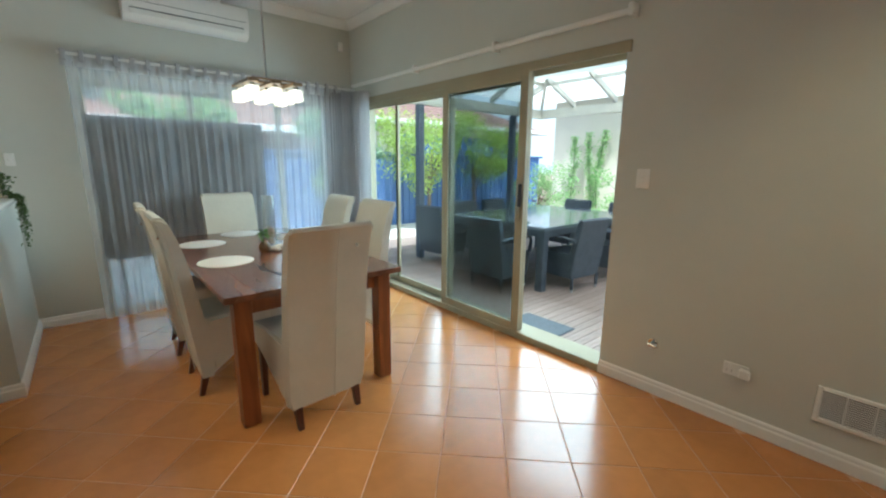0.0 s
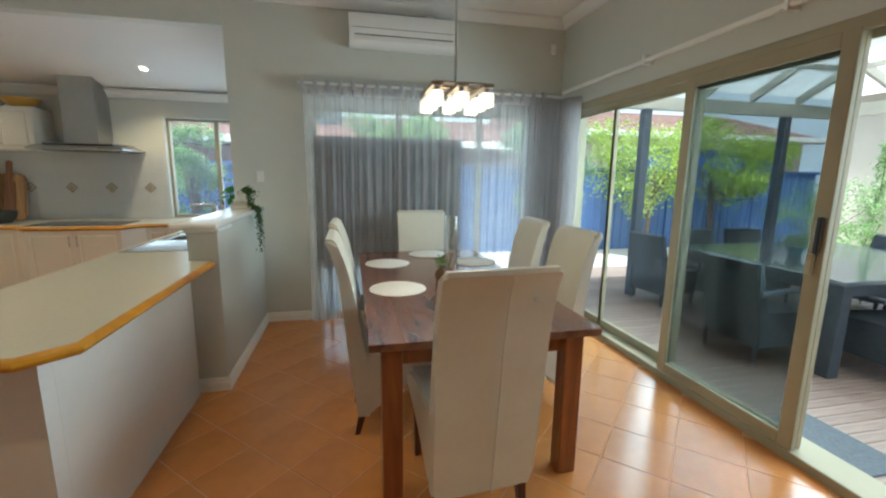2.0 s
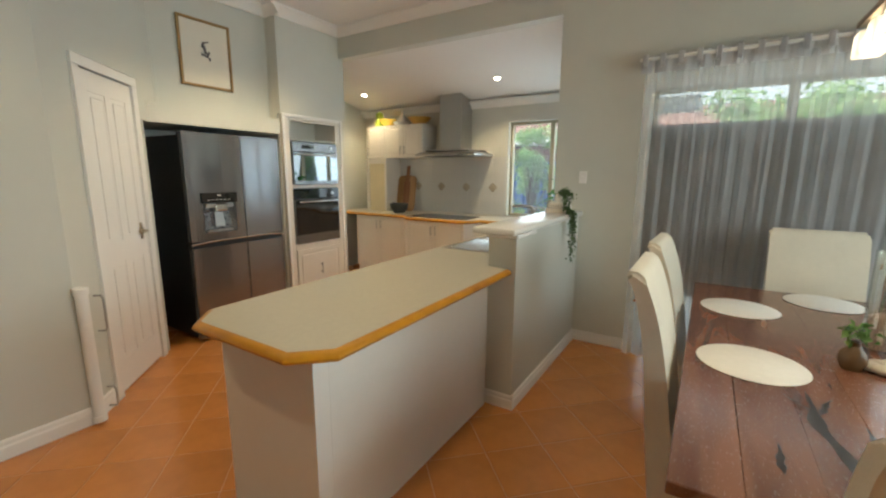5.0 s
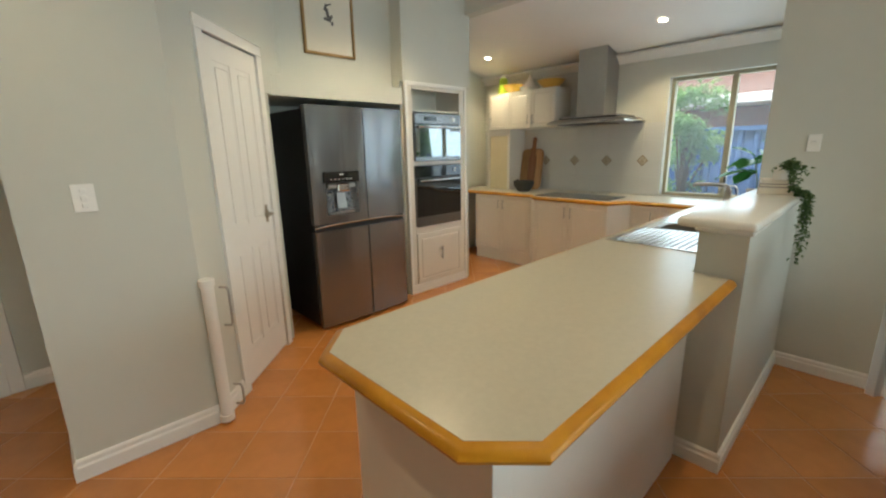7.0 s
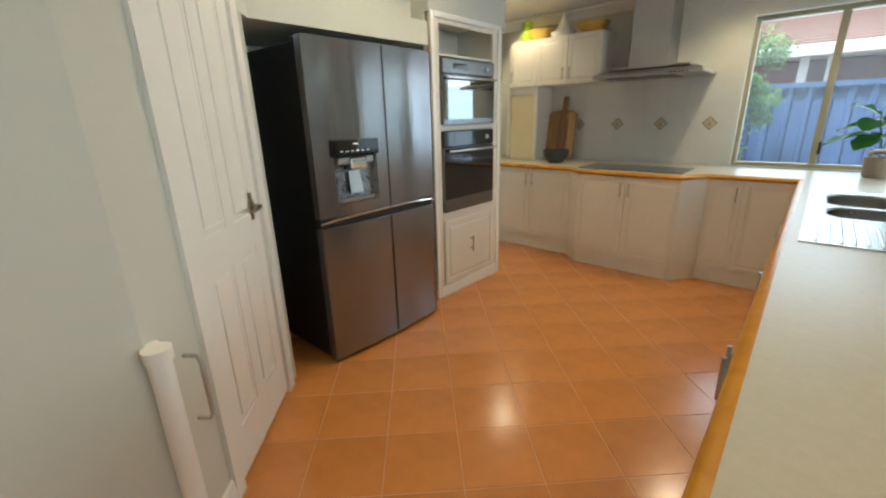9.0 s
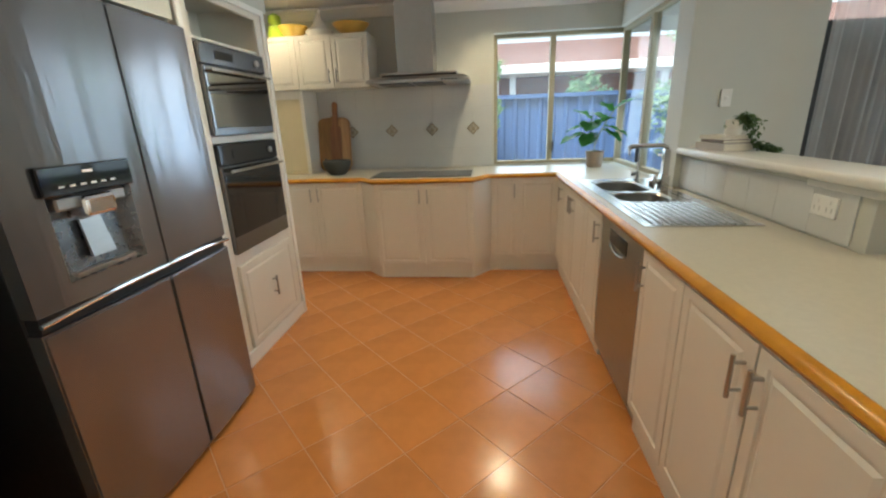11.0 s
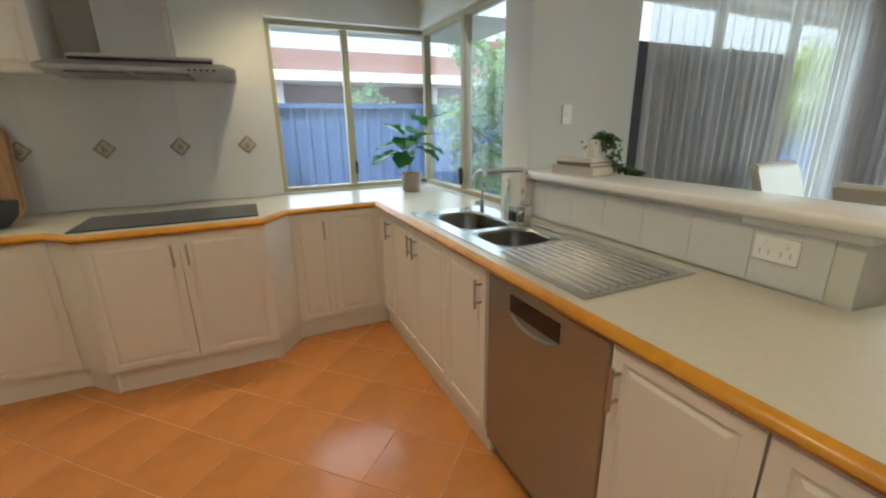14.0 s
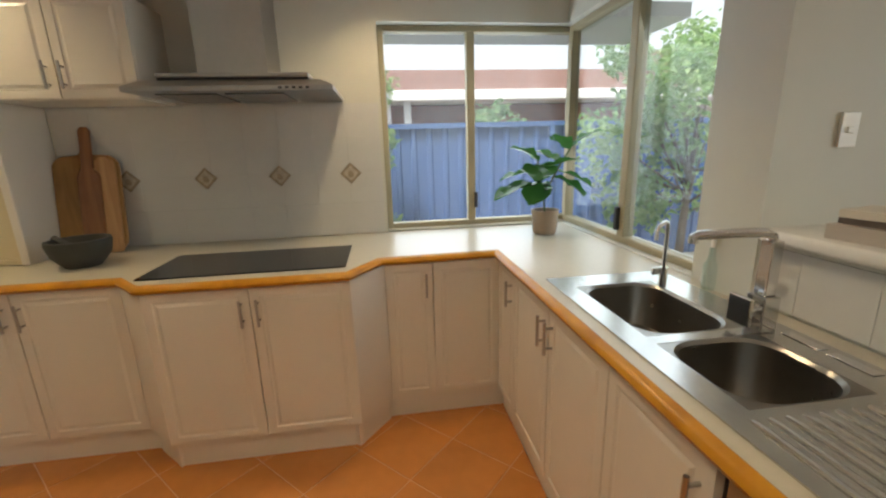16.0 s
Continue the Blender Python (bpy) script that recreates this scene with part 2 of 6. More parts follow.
BRICKRED = mat("red_brick", (0.25, 0.11, 0.08), 0.8, var=0.25, scale=9, bump=0.2)


# ---- mesh helpers ----
def part(name, bm, material, parent=None, label="", smooth=False):
    me = bpy.data.meshes.new(name)
    bmesh.ops.recalc_face_normals(bm, faces=bm.faces)
    bm.to_mesh(me)
    bm.free()
    me.materials.append(material)
    if smooth:
        me.shade_smooth()
        me.set_sharp_from_angle(angle=radians(38))
    ob = new(name, me)
    if parent is not None:
        ob.parent = parent
    if label:
        ob["label"] = label
    return ob


def thing(name, label, category, at=(0, 0, 0), rz=0.0, group="", kind=""):
    ob = new(name)
    ob.empty_display_size = 0.1
    ob.matrix_world = pose(*at, 0, 0, rz)
    return tagged(ob, label, category, group, kind)


def box(bm, x0, x1, y0, y1, z0, z1, bevel=0.0, seg=1):
    m = Matrix.Translation(((x0 + x1) / 2, (y0 + y1) / 2, (z0 + z1) / 2)) @ Matrix.Diagonal((abs(x1 - x0), abs(y1 - y0), abs(z1 - z0), 1))
    vs = bmesh.ops.create_cube(bm, size=1, matrix=m)["verts"]
    if bevel:
        es = list({e for v in vs for e in v.link_edges})
        bmesh.ops.bevel(bm, geom=es, offset=bevel, segments=seg, affect="EDGES", profile=0.5)
    return vs


def bx(x0, x1, y0, y1, z0, z1, bevel=0.0, seg=1):
    bm = bmesh.new()
    box(bm, x0, x1, y0, y1, z0, z1, bevel, seg)
    return bm


def cyl(bm, a, b, r0, r1=None, n=12, caps=True):
    a, b = Vector(a), Vector(b)
    d = b - a
    m = Matrix.Translation((a + b) / 2) @ d.to_track_quat("Z", "Y").to_matrix().to_4x4()
    return bmesh.ops.create_cone(bm, cap_ends=caps, segments=n, radius1=r0, radius2=r0 if r1 is None else r1, depth=d.length, matrix=m)["verts"]


def tube(bm, pts, r, n=8):
    """A bent round bar through the points."""
    pts = [Vector(p) for p in pts]
    rings = []
    for i, p in enumerate(pts):
        d = (pts[min(i + 1, len(pts) - 1)] - pts[max(i - 1, 0)]).normalized()
        q = d.to_track_quat("Z", "Y").to_matrix()
        rings.append([bm.verts.new(p + q @ Vector((r * math.cos(2 * math.pi * k / n), r * math.sin(2 * math.pi * k / n), 0))) for k in range(n)])
    for a, b in zip(rings, rings[1:]):
        best = min(range(n), key=lambda s: sum((a[k].co - b[(k + s) % n].co).length for k in range(n)))
        for k in range(n):
            bm.faces.new((a[k], a[(k + 1) % n], b[(k + 1 + best) % n], b[(k + best) % n]))
    bm.faces.new(rings[0])
    bm.faces.new(rings[-1])


def prism(bm, pts, z0, z1):
    """An upright prism over a plan outline."""
    lo = [bm.verts.new((x, y, z0)) for x, y in pts]
    hi = [bm.verts.new((x, y, z1)) for x, y in pts]
    n = len(pts)
    for i in range(n):
        bm.faces.new((lo[i], lo[(i + 1) % n], hi[(i + 1) % n], hi[i]))
    bm.faces.new(hi)
    bm.faces.new(lo[::-1])


def extrude_x(bm, prof, x0, x1):
    """A profile in (y, z) drawn out along x."""
    a = [bm.verts.new((x0, y, z)) for y, z in prof]
    b = [bm.verts.new((x1, y, z)) for y, z in prof]
    n = len(prof)
    for i in range(n):
        bm.faces.new((a[i], a[(i + 1) % n], b[(i + 1) % n], b[i]))
    bm.faces.new(a)
    bm.faces.new(b)


def lathe(bm, prof, n=20, at=(0, 0, 0)):
    """A turned shape from (radius, height) pairs."""
    rings = []
    for r, z in prof:
        if r < 1e-4:
            rings.append([bm.verts.new((at[0], at[1], at[2] + z))])
        else:
            rings.append([bm.verts.new((at[0] + r * math.cos(2 * math.pi * k / n), at[1] + r * math.sin(2 * math.pi * k / n), at[2] + z)) for k in range(n)])
    for a, b in zip(rings, rings[1:]):
        for k in range(n):
            k2 = (k + 1) % n
            if len(a) == 1 and len(b) > 1:
                bm.faces.new((a[0], b[k], b[k2]))
            elif len(b) == 1 and len(a) > 1:
                bm.faces.new((a[k], a[k2], b[0]))
            elif len(a) > 1:
                bm.faces.new((a[k], a[k2], b[k2], b[k]))


def structure(name, bm, material, label, category, smooth=False):
    return tagged(part(name, bm, material, None, "", smooth), label, category, "", "structure")


# ---- the shell ----
NY, EX, CEILZ = 4.99, 2.92, 3.05       # dining north wall, east wall, ceiling
KY, KX = 6.50, -0.335                  # kitchen hob wall, kitchen east wall
KW = -3.95                             # kitchen west wall
SY, WX = -2.2, -3.40                   # south wall, hall wall

bm = bmesh.new()
box(bm, -4.2, EX + 0.12, SY - 0.2, NY + 0.2, -0.20, -0.0018)
box(bm, -4.2, KX + 0.15, NY + 0.2, 6.75, -0.20, -0.0018)
structure("floor", bm, GROUT, "terracotta tiled floor with pale grout joints", "floor")

# dining ceiling and the raked kitchen ceiling
structure("ceiling", bx(-4.2, EX + 0.2, SY - 0.2, NY + 0.12, CEILZ, CEILZ + 0.12), CEIL, "flat white painted plaster ceiling", "ceiling")
bm = bmesh.new()
KC = lambda y: 2.40 + (KY - y) * 0.25
prof = [(NY + 0.12, KC(NY + 0.12)), (KY + 0.2, KC(KY + 0.2)), (KY + 0.2, KC(KY + 0.2) + 0.15), (NY + 0.12, KC(NY + 0.12) + 0.15)]
extrude_x(bm, prof, KW - 0.2, KX + 0.2)
structure("ceiling_kitchen", bm, CEIL, "sloping white painted plaster kitchen ceiling", "ceiling")

# north wall of the dining room, with its wide window
WL, WR, WT = 0.35, 2.80, 2.10
bm = bmesh.new()
box(bm, -0.365, WL, NY, NY + 0.20, 0, CEILZ)
box(bm, WL, WR, NY, NY + 0.20, WT, CEILZ)
box(bm, WR, EX + 0.2, NY, NY + 0.20, 0, CEILZ)
structure("wall_north", bm, WALL, "warm grey painted plaster wall round the dining window", "wall")
structure("wall_beam", bx(KW, -0.366, NY, NY + 0.12, 2.735, CEILZ), WALL, "painted beam over the kitchen opening", "beam")

# east wall with the patio door opening
DS, DN, DT = 1.52, 4.82, 2.12
bm = bmesh.new()
box(bm, EX, EX + 0.2, SY - 0.2, DS, 0, CEILZ)
box(bm, EX, EX + 0.2, DS, DN, DT, CEILZ)
box(bm, EX, EX + 0.2, DN, NY, 0, CEILZ)
structure("wall_east", bm, WALL, "warm grey painted plaster wall with the patio doors", "wall")

# kitchen: hob wall with window, east wall with window
KWL, KWR, KWB, KWT = -1.475, KX, 0.905, 2.11
KEB = 5.28
bm = bmesh.new()
box(bm, KW - 0.2, KWL, KY, KY + 0.2, 0, 2.75)
box(bm, KWL, KWR + 0.2, KY, KY + 0.2, 0, KWB)
box(bm, KWL, KWR + 0.2, KY, KY + 0.2, KWT, 2.75)
structure("wall_kitchen_north", bm, WALL, "pale painted kitchen wall behind the hob", "wall")
bm = bmesh.new()
box(bm, KX, KX + 0.2, NY + 0.2, KEB, 0, 3.0)
box(bm, KX, KX + 0.2, KEB, KY, 0, KWB)
box(bm, KX, KX + 0.2, KEB, KY, KWT, 3.0)
structure("wall_kitchen_east", bm, WALL, "pale painted kitchen wall with the corner window", "wall")
structure("wall_kitchen_west", bx(KW - 0.2, KW, 4.95, KY, 0, 3.1), WALL, "pale painted kitchen side wall", "wall")

# fridge recess, the bulkhead over the oven tower, and the slanted pantry wall
PX, BXF = -3.11, -2.95
structure("wall_bulkhead", bx(-3.7, BXF, 4.17, 5.06, 2.05, CEILZ), WALL, "grey painted bulkhead above the oven tower", "wall")
structure("wall_lintel", bx(PX - 0.19, -2.955, 2.965, 4.165, 1.843, 1.985), WALL, "grey painted boxed lintel over the fridge", "wall")
structure("wall_picture", bx(-3.3, PX, 2.96, 4.17, 1.986, CEILZ), WALL, "grey painted wall above the fridge recess", "wall")
bm = bmesh.new()
box(bm, -3.78, -3.70, 2.9, 5.06, 0, 2.3)
box(bm, -3.70, -3.30, 2.9, 4.17, 1.845, 2.0)
box(bm, -3.70, -2.875, 2.835, 2.90, 0, 1.845)
box(bm, -3.70, -3.0, 4.17, 4.195, 0, 2.05)
box(bm, -3.75, -2.97, 4.985, 5.055, 0, 2.05)
structure("wall_recess", bm, WALL, "painted lining of the fridge recess", "wall")
bm = bmesh.new()
box(bm, WX, -2.14, 1.55, 2.15, 0, CEILZ)
structure("wall_west", bm, WALL, "pale grey painted wall beside the pantry", "wall")


def diag(bm, s0, s1, d0, d1, z0, z1, bevel=0.0):
    """A block along the slanted pantry wall: s along it from its start, d out of its face."""
    vs = box(bm, s0, s1, d0, d1, z0, z1, 0)
    m = Matrix.Translation((-2.14, 2.15, 0)) @ Matrix.Rotation(radians(135.0), 4, "Z") @ Matrix.Diagonal((1, -1, 1, 1))
    for v in vs:
        v.co = m @ v.co
    if bevel:
        bmesh.ops.bevel(bm, geom=list({e for v in vs for e in v.link_edges}), offset=bevel, segments=1, affect="EDGES")


bm = bmesh.new()
diag(bm, 0, 0.309, -0.12, 0, 0, CEILZ)
diag(bm, 0.924, 1.0, -0.12, 0, 0, 1.845)
diag(bm, 0.924, 1.33, -0.12, 0, 1.845, CEILZ)
diag(bm, 0.309, 0.924, -0.12, 0, 2.06, CEILZ)
structure("wall_pantry", bm, WALL, "slanted painted wall holding the pantry door", "wall")
bm = bmesh.new()
box(bm, WX - 0.15, WX, SY, 1.6, 0, CEILZ)
structure("wall_hall", bm, WALL, "painted hall wall in shade", "wall")
structure("wall_south", bx(WX - 0.2, EX + 0.2, SY - 0.15, SY, 0, CEILZ), WALL, "plain painted wall closing the room", "wall")

# cornices
def cornice(name, ends, inward, z):
    (x0, y0), (x1, y1) = ends
    bm = bmesh.new()
    prof = [(0, 0), (0, -0.09), (0.02, -0.09), (0.045, -0.05), (0.09, -0.02), (0.09, 0)]
    d = Vector(inward)
    a = [bm.verts.new((x0 + d.x * o, y0 + d.y * o, z + h)) for o, h in prof]
    z1 = z if not isinstance(z, tuple) else z[1]
    b = [bm.verts.new((x1 + d.x * o, y1 + d.y * o, z1 + h)) for o, h in prof]
    for i in range(len(prof)):
        bm.faces.new((a[i], a[(i + 1) % 6], b[(i + 1) % 6], b[i]))
    bm.faces.new(a)
    bm.faces.new(b)
    return structure(name, bm, CEIL, "moulded white plaster cornice", "cornice", True)


cornice("trim_north", ((KW + 0.9, NY), (EX, NY)), (0, -1, 0), CEILZ)
cornice("trim_east", ((EX, SY), (EX, NY)), (-1, 0, 0), CEILZ)
cornice("trim_bulkhead", ((BXF, 4.17), (BXF, NY)), (1, 0, 0), CEILZ)
cornice("trim_bulkhead_side", ((PX, 4.17), (BXF + 0.09, 4.17)), (0, -1, 0), CEILZ)
cornice("trim_picture", ((PX, 3.0), (PX, 4.17)), (1, 0, 0), CEILZ)
cornice("trim_pantry", ((-2.14, 2.15), (-3.08, 3.09)), (0.707, 0.707, 0), CEILZ)
cornice("trim_west", ((-2.14, 1.55), (-2.14, 2.15)), (1, 0, 0), CEILZ)
cornice("trim_kitchen", ((KW, KY), (KX, KY)), (0, -1, 0), KC(KY))


def skirting(name, ends, inward, h=0.09):
    (x0, y0), (x1, y1) = ends
    bm = bmesh.new()
    prof = [(0, 0), (0.016, 0), (0.016, h * 0.62), (0.011, h * 0.72), (0.011, h * 0.9), (0.004, h), (0, h)]
    d = Vector(inward)
    a = [bm.verts.new((x0 + d.x * o, y0 + d.y * o, z)) for o, z in prof]
    b = [bm.verts.new((x1 + d.x * o, y1 + d.y * o, z)) for o, z in prof]
    n = len(prof)
    for i in range(n):
        bm.faces.new((a[i], a[(i + 1) % n], b[(i + 1) % n], b[i]))
    bm.faces.new(a)
    bm.faces.new(b)
    return structure(name, bm, WHITE, "white painted moulded skirting board", "skirting")


skirting("baseboard_north", ((-0.15, NY), (WL - 0.01, NY)), (0, -1, 0))
skirting("baseboard_east", ((EX, SY), (EX, DS)), (-1, 0, 0), 0.09)
skirting("baseboard_west", ((-2.14, 1.55), (-2.14, 2.15)), (1, 0, 0), 0.105)
skirting("baseboard_west_end", ((WX, 1.55), (-2.124, 1.55)), (0, -1, 0), 0.105)
skirting("baseboard_hall", ((WX, SY), (WX, 1.55)), (1, 0, 0), 0.105)
skirting("baseboard_pantry", ((-2.14, 2.15), (-2.316, 2.326)), (0.707, 0.707, 0), 0.105)

# ---- bar wall between kitchen and dining ----
BW0, BW1, BY, BT = -0.320, -0.142, 3.62, 1.11
bm = bx(BW0, BW1, BY, NY, 0, BT)
bar = structure("wall_bar", bm, WALL, "painted half-height bar wall", "wall")
bm = bmesh.new()
box(bm, -0.375, -0.105, 3.50, NY - 0.002, BT + 0.001, BT + 0.041, 0.014, 3)
bar_top = thing("bar_top", "pale grey laminate bar top with rounded edges", "bar top")
part("slab", bm, mat("bar_laminate", (0.74, 0.73, 0.69), 0.25, var=0.03, scale=40), bar_top, "", True)
part("moulding", bx(BW0 - 0.014, BW1 + 0.016, BY - 0.016, BY + 0.3, BT - 0.03, BT - 0.002, 0.006), WHITE, bar_top, "white moulding under the slab")
skirting("baseboard_bar", ((BW1, BY), (BW1, NY)), (1, 0, 0))
skirting("baseboard_bar_end", ((BW0, BY), (BW1 + 0.016, BY)), (0, -1, 0))

# ---- patio doors ----
def frame_rect(bm, plane, c, d, u0, u1, z0, z1, w, wb=None, bevel=0.004):
    """A rectangular frame of bars, w wide, on the plane x = c or y = c, d thick."""
    wb = w if wb is None else wb
    for a0, a1, b0, b1 in ((u0, u0 + w, z0, z1), (u1 - w, u1, z0, z1), (u0 + w, u1 - w, z1 - w, z1), (u0 + w, u1 - w, z0, z0 + wb)):
        if plane == "x":
            box(bm, c - d / 2, c + d / 2, a0, a1, b0, b1, bevel)
        else:
            box(bm, a0, a1, c - d / 2, c + d / 2, b0, b1, bevel)


def pane(plane, c, u0, u1, z0, z1, material, parent, t=0.006):
    bm = bx(c - t / 2, c + t / 2, u0, u1, z0, z1) if plane == "x" else bx(u0, u1, c - t / 2, c + t / 2, z0, z1)
    ob = part("pane", bm, material, parent)
    ob.visible_shadow = False
    return ob


door_1 = thing("door_1", "wide beige aluminium patio doors, one leaf slid open", "sliding door", kind="structure")
bm = bmesh.new()
frame_rect(bm, "x", EX + 0.136, 0.13, DS - 0.045, DN, 0.0, DT, 0.045, 0.05)
part("door_frame", bm, ALU, door_1)
part("door_track", bx(EX - 0.02, EX + 0.13, DS, DN, 0.0, 0.055, 0.004), ALU, door_1)
bm = bmesh.new()
box(bm, EX - 0.012, EX + 0.0, DS - 0.03, DN + 0.05, DT - 0.02, DT + 0.05, 0.004)
box(bm, EX - 0.012, EX + 0.0, DN + 0.0, DN + 0.05, 0, DT - 0.02, 0.004)
part("architrave", bm, ALU, door_1)


def leaf(name, x, y0, y1, w, glass, label, z0=0.058, z1=2.085):
    bm = bmesh.new()
    frame_rect(bm, "x", x, 0.035, y0, y1, z0, z1, w, 0.07)
    ob = part(name, bm, ALU, door_1, label)
    pane("x", x, y0 + w - 0.01, y1 - w + 0.01, z0 + 0.06, z1 - w + 0.01, glass, ob)
    return ob


leaf("fixed_leaf", EX + 0.10, 4.125, DN - 0.04, 0.035, GLASS, "beige framed fixed glass leaf")
leaf("fixed_leaf", EX + 0.10, 3.20, 4.16, 0.04, GLASS, "beige framed fixed glass leaf")
slid = leaf("sliding_leaf", EX + 0.04, 2.255, 3.25, 0.085, GLASS, "beige framed sliding leaf with dark lock", 0.058, 2.11)
leaf("screen_leaf", EX + 0.0, 2.25, 3.235, 0.075, SCREEN, "grey mesh screen leaf", 0.058, 2.12)
part("lock", bx(EX - 0.045, EX - 0.018, 2.265, 2.29, 1.10, 1.28, 0.006), BLACK, slid, "black door lock")
part("pull", bx(EX - 0.04, EX - 0.018, 2.28, 2.315, 0.99, 1.10, 0.006), ALU, slid, "beige pull")

# curtain track over the patio doors
rail = thing("curtain_rail", "white curtain track with end bracket over the patio doors", "curtain rail")
part("track", bx(EX - 0.075, EX - 0.04, 1.46, 4.85, 2.30, 2.33, 0.006), WHITE, rail)
for y in (1.47, 2.55, 3.6):
    part("bracket", bx(EX - 0.08, EX, y, y + 0.03, 2.285, 2.355, 0.004), WHITE, rail)

# ---- dining window ----
window_1 = thing("window_1", "full-height aluminium framed dining window", "window", kind="structure")
bm = bmesh.new()
frame_rect(bm, "y", NY + 0.12, 0.06, WL, WR, 0.0, WT, 0.04, 0.05)
for x in (1.195, 2.05):
    box(bm, x - 0.03, x + 0.03, NY + 0.095, NY + 0.145, 0.05, WT - 0.04, 0.004)
part("window_frame", bm, ALU, window_1)
for a, b in ((WL + 0.04, 1.165), (1.225, 2.02), (2.08, WR - 0.04)):
    pane("y", NY + 0.12, a, b, 0.05, WT - 0.04, GLASS, window_1)
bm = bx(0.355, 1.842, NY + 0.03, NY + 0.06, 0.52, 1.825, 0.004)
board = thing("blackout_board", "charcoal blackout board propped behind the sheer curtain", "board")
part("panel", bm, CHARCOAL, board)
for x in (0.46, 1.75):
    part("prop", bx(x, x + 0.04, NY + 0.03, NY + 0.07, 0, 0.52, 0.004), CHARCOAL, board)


def drape(name, path, z0, z1, material, folds, depth, parent, seed=0, flare=1.0):
    """A hanging cloth along a plan line, in uneven folds."""
    rnd = random.Random(seed)
    bm = bmesh.new()
    n = folds * 10
    pts = [Vector((*p, 0)) for p in path]
    lens = [(b - a).length for a, b in zip(pts, pts[1:])]
    total = sum(lens)
    ph = [rnd.uniform(-0.6, 0.6) for _ in range(folds + 2)]
    am = [rnd.uniform(0.2, 1.5) for _ in range(folds + 2)]
    rows = 9
    grid = []
    for j in range(rows):
        v = j / (rows - 1)
        row = []
        for i in range(n + 1):
            u = i / n
            s = u * total
            k = 0
            while k < len(lens) - 1 and s > lens[k]:
                s -= lens[k]
                k += 1
            p = pts[k].lerp(pts[k + 1], min(1, s / lens[k]))
            t = (pts[k + 1] - pts[k]).normalized()
            nrm = Vector((t.y, -t.x, 0))
            f = min(folds, max(0, folds * (u + 0.016 * math.sin(9.0 * u + seed) * math.sin(math.pi * u) + 0.009 * math.sin(23 * u + 2 * seed) * math.sin(math.pi * u))))
            a = am[int(f)] * (1 - f % 1) + am[int(f) + 1] * (f % 1)
            q = ph[int(f)] * (1 - f % 1) + ph[int(f) + 1] * (f % 1)
            w = math.sin(2 * math.pi * f + q + 0.5 * v * math.sin(f * 1.7)) * depth * a * (0.65 + 0.35 * v * flare)
            w += 0.35 * depth * math.sin(4.3 * math.pi * f + 2 * v)
            p = p + nrm * w
            row.append(bm.verts.new((p.x, p.y, z1 + (z0 - z1) * v)))
        grid.append(row)
    for a, b in zip(grid, grid[1:]):
        for i in range(n):
            bm.faces.new((a[i], a[i + 1], b[i + 1], b[i]))
    return part(name, bm, material, parent, "", True)


curtain = thing("sheer_curtain", "white sheer tab-top curtain drawn over the dining window", "curtain")
bm = bmesh.new()
tube(bm, [(0.26, NY - 0.13, 2.272), (2.89, NY - 0.13, 2.272)], 0.013)
part("rod", bm, WHITE, curtain)
drape("cloth", [(0.30, NY - 0.11), (2.56, NY - 0.11)], 0.015, 2.22, SHEER, 24, 0.019, curtain, 4)
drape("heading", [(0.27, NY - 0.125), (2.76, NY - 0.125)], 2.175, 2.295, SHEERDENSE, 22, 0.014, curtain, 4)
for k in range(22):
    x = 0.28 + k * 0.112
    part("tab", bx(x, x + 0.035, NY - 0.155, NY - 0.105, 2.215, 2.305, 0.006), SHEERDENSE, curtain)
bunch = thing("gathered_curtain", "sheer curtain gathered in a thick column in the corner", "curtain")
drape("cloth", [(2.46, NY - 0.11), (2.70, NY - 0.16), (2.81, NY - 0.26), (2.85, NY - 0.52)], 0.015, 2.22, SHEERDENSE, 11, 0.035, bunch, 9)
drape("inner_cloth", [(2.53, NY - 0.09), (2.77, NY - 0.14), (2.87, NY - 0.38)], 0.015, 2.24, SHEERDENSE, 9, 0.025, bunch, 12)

# ---- kitchen windows ----
window_2 = thing("window_2", "beige aluminium sliding kitchen window over the worktop", "window", kind="structure")
bm = bmesh.new()
frame_rect(bm, "y", KY + 0.10, 0.07, KWL, KX + 0.10, KWB, KWT, 0.035, 0.035)
box(bm, -0.945, -0.895, KY + 0.07, KY + 0.13, KWB + 0.03, KWT - 0.03, 0.004)
part("window_frame", bm, ALU, window_2)
part("latch", bx(-0.905, -0.885, KY + 0.05, KY + 0.075, 1.02, 1.12, 0.004), BLACK, window_2, "black latch")
pane("y", KY + 0.10, KWL + 0.035, -0.945, KWB + 0.035, KWT - 0.035, VEILGLASS, window_2)
pane("y", KY + 0.11, -0.895, KX + 0.06, KWB + 0.035, KWT - 0.035, VEILGLASS, window_2)
window_3 = thing("window_3", "beige aluminium sliding window beside the sink", "window", kind="structure")
bm = bmesh.new()
frame_rect(bm, "x", KX + 0.07, 0.06, KEB, KY + 0.06, KWB, KWT, 0.035, 0.035)
box(bm, KX + 0.04, KX + 0.10, 5.83, 5.89, KWB + 0.03, KWT - 0.03, 0.004)
part("window_frame", bm, ALU, window_3)
part("latch", bx(KX + 0.015, KX + 0.04, 5.86, 5.885, 0.97, 1.09, 0.004), BLACK, window_3, "black latch")
pane("x", KX + 0.07, KEB + 0.035, 5.83, KWB + 0.035, KWT - 0.035, VEILGLASS, window_3)
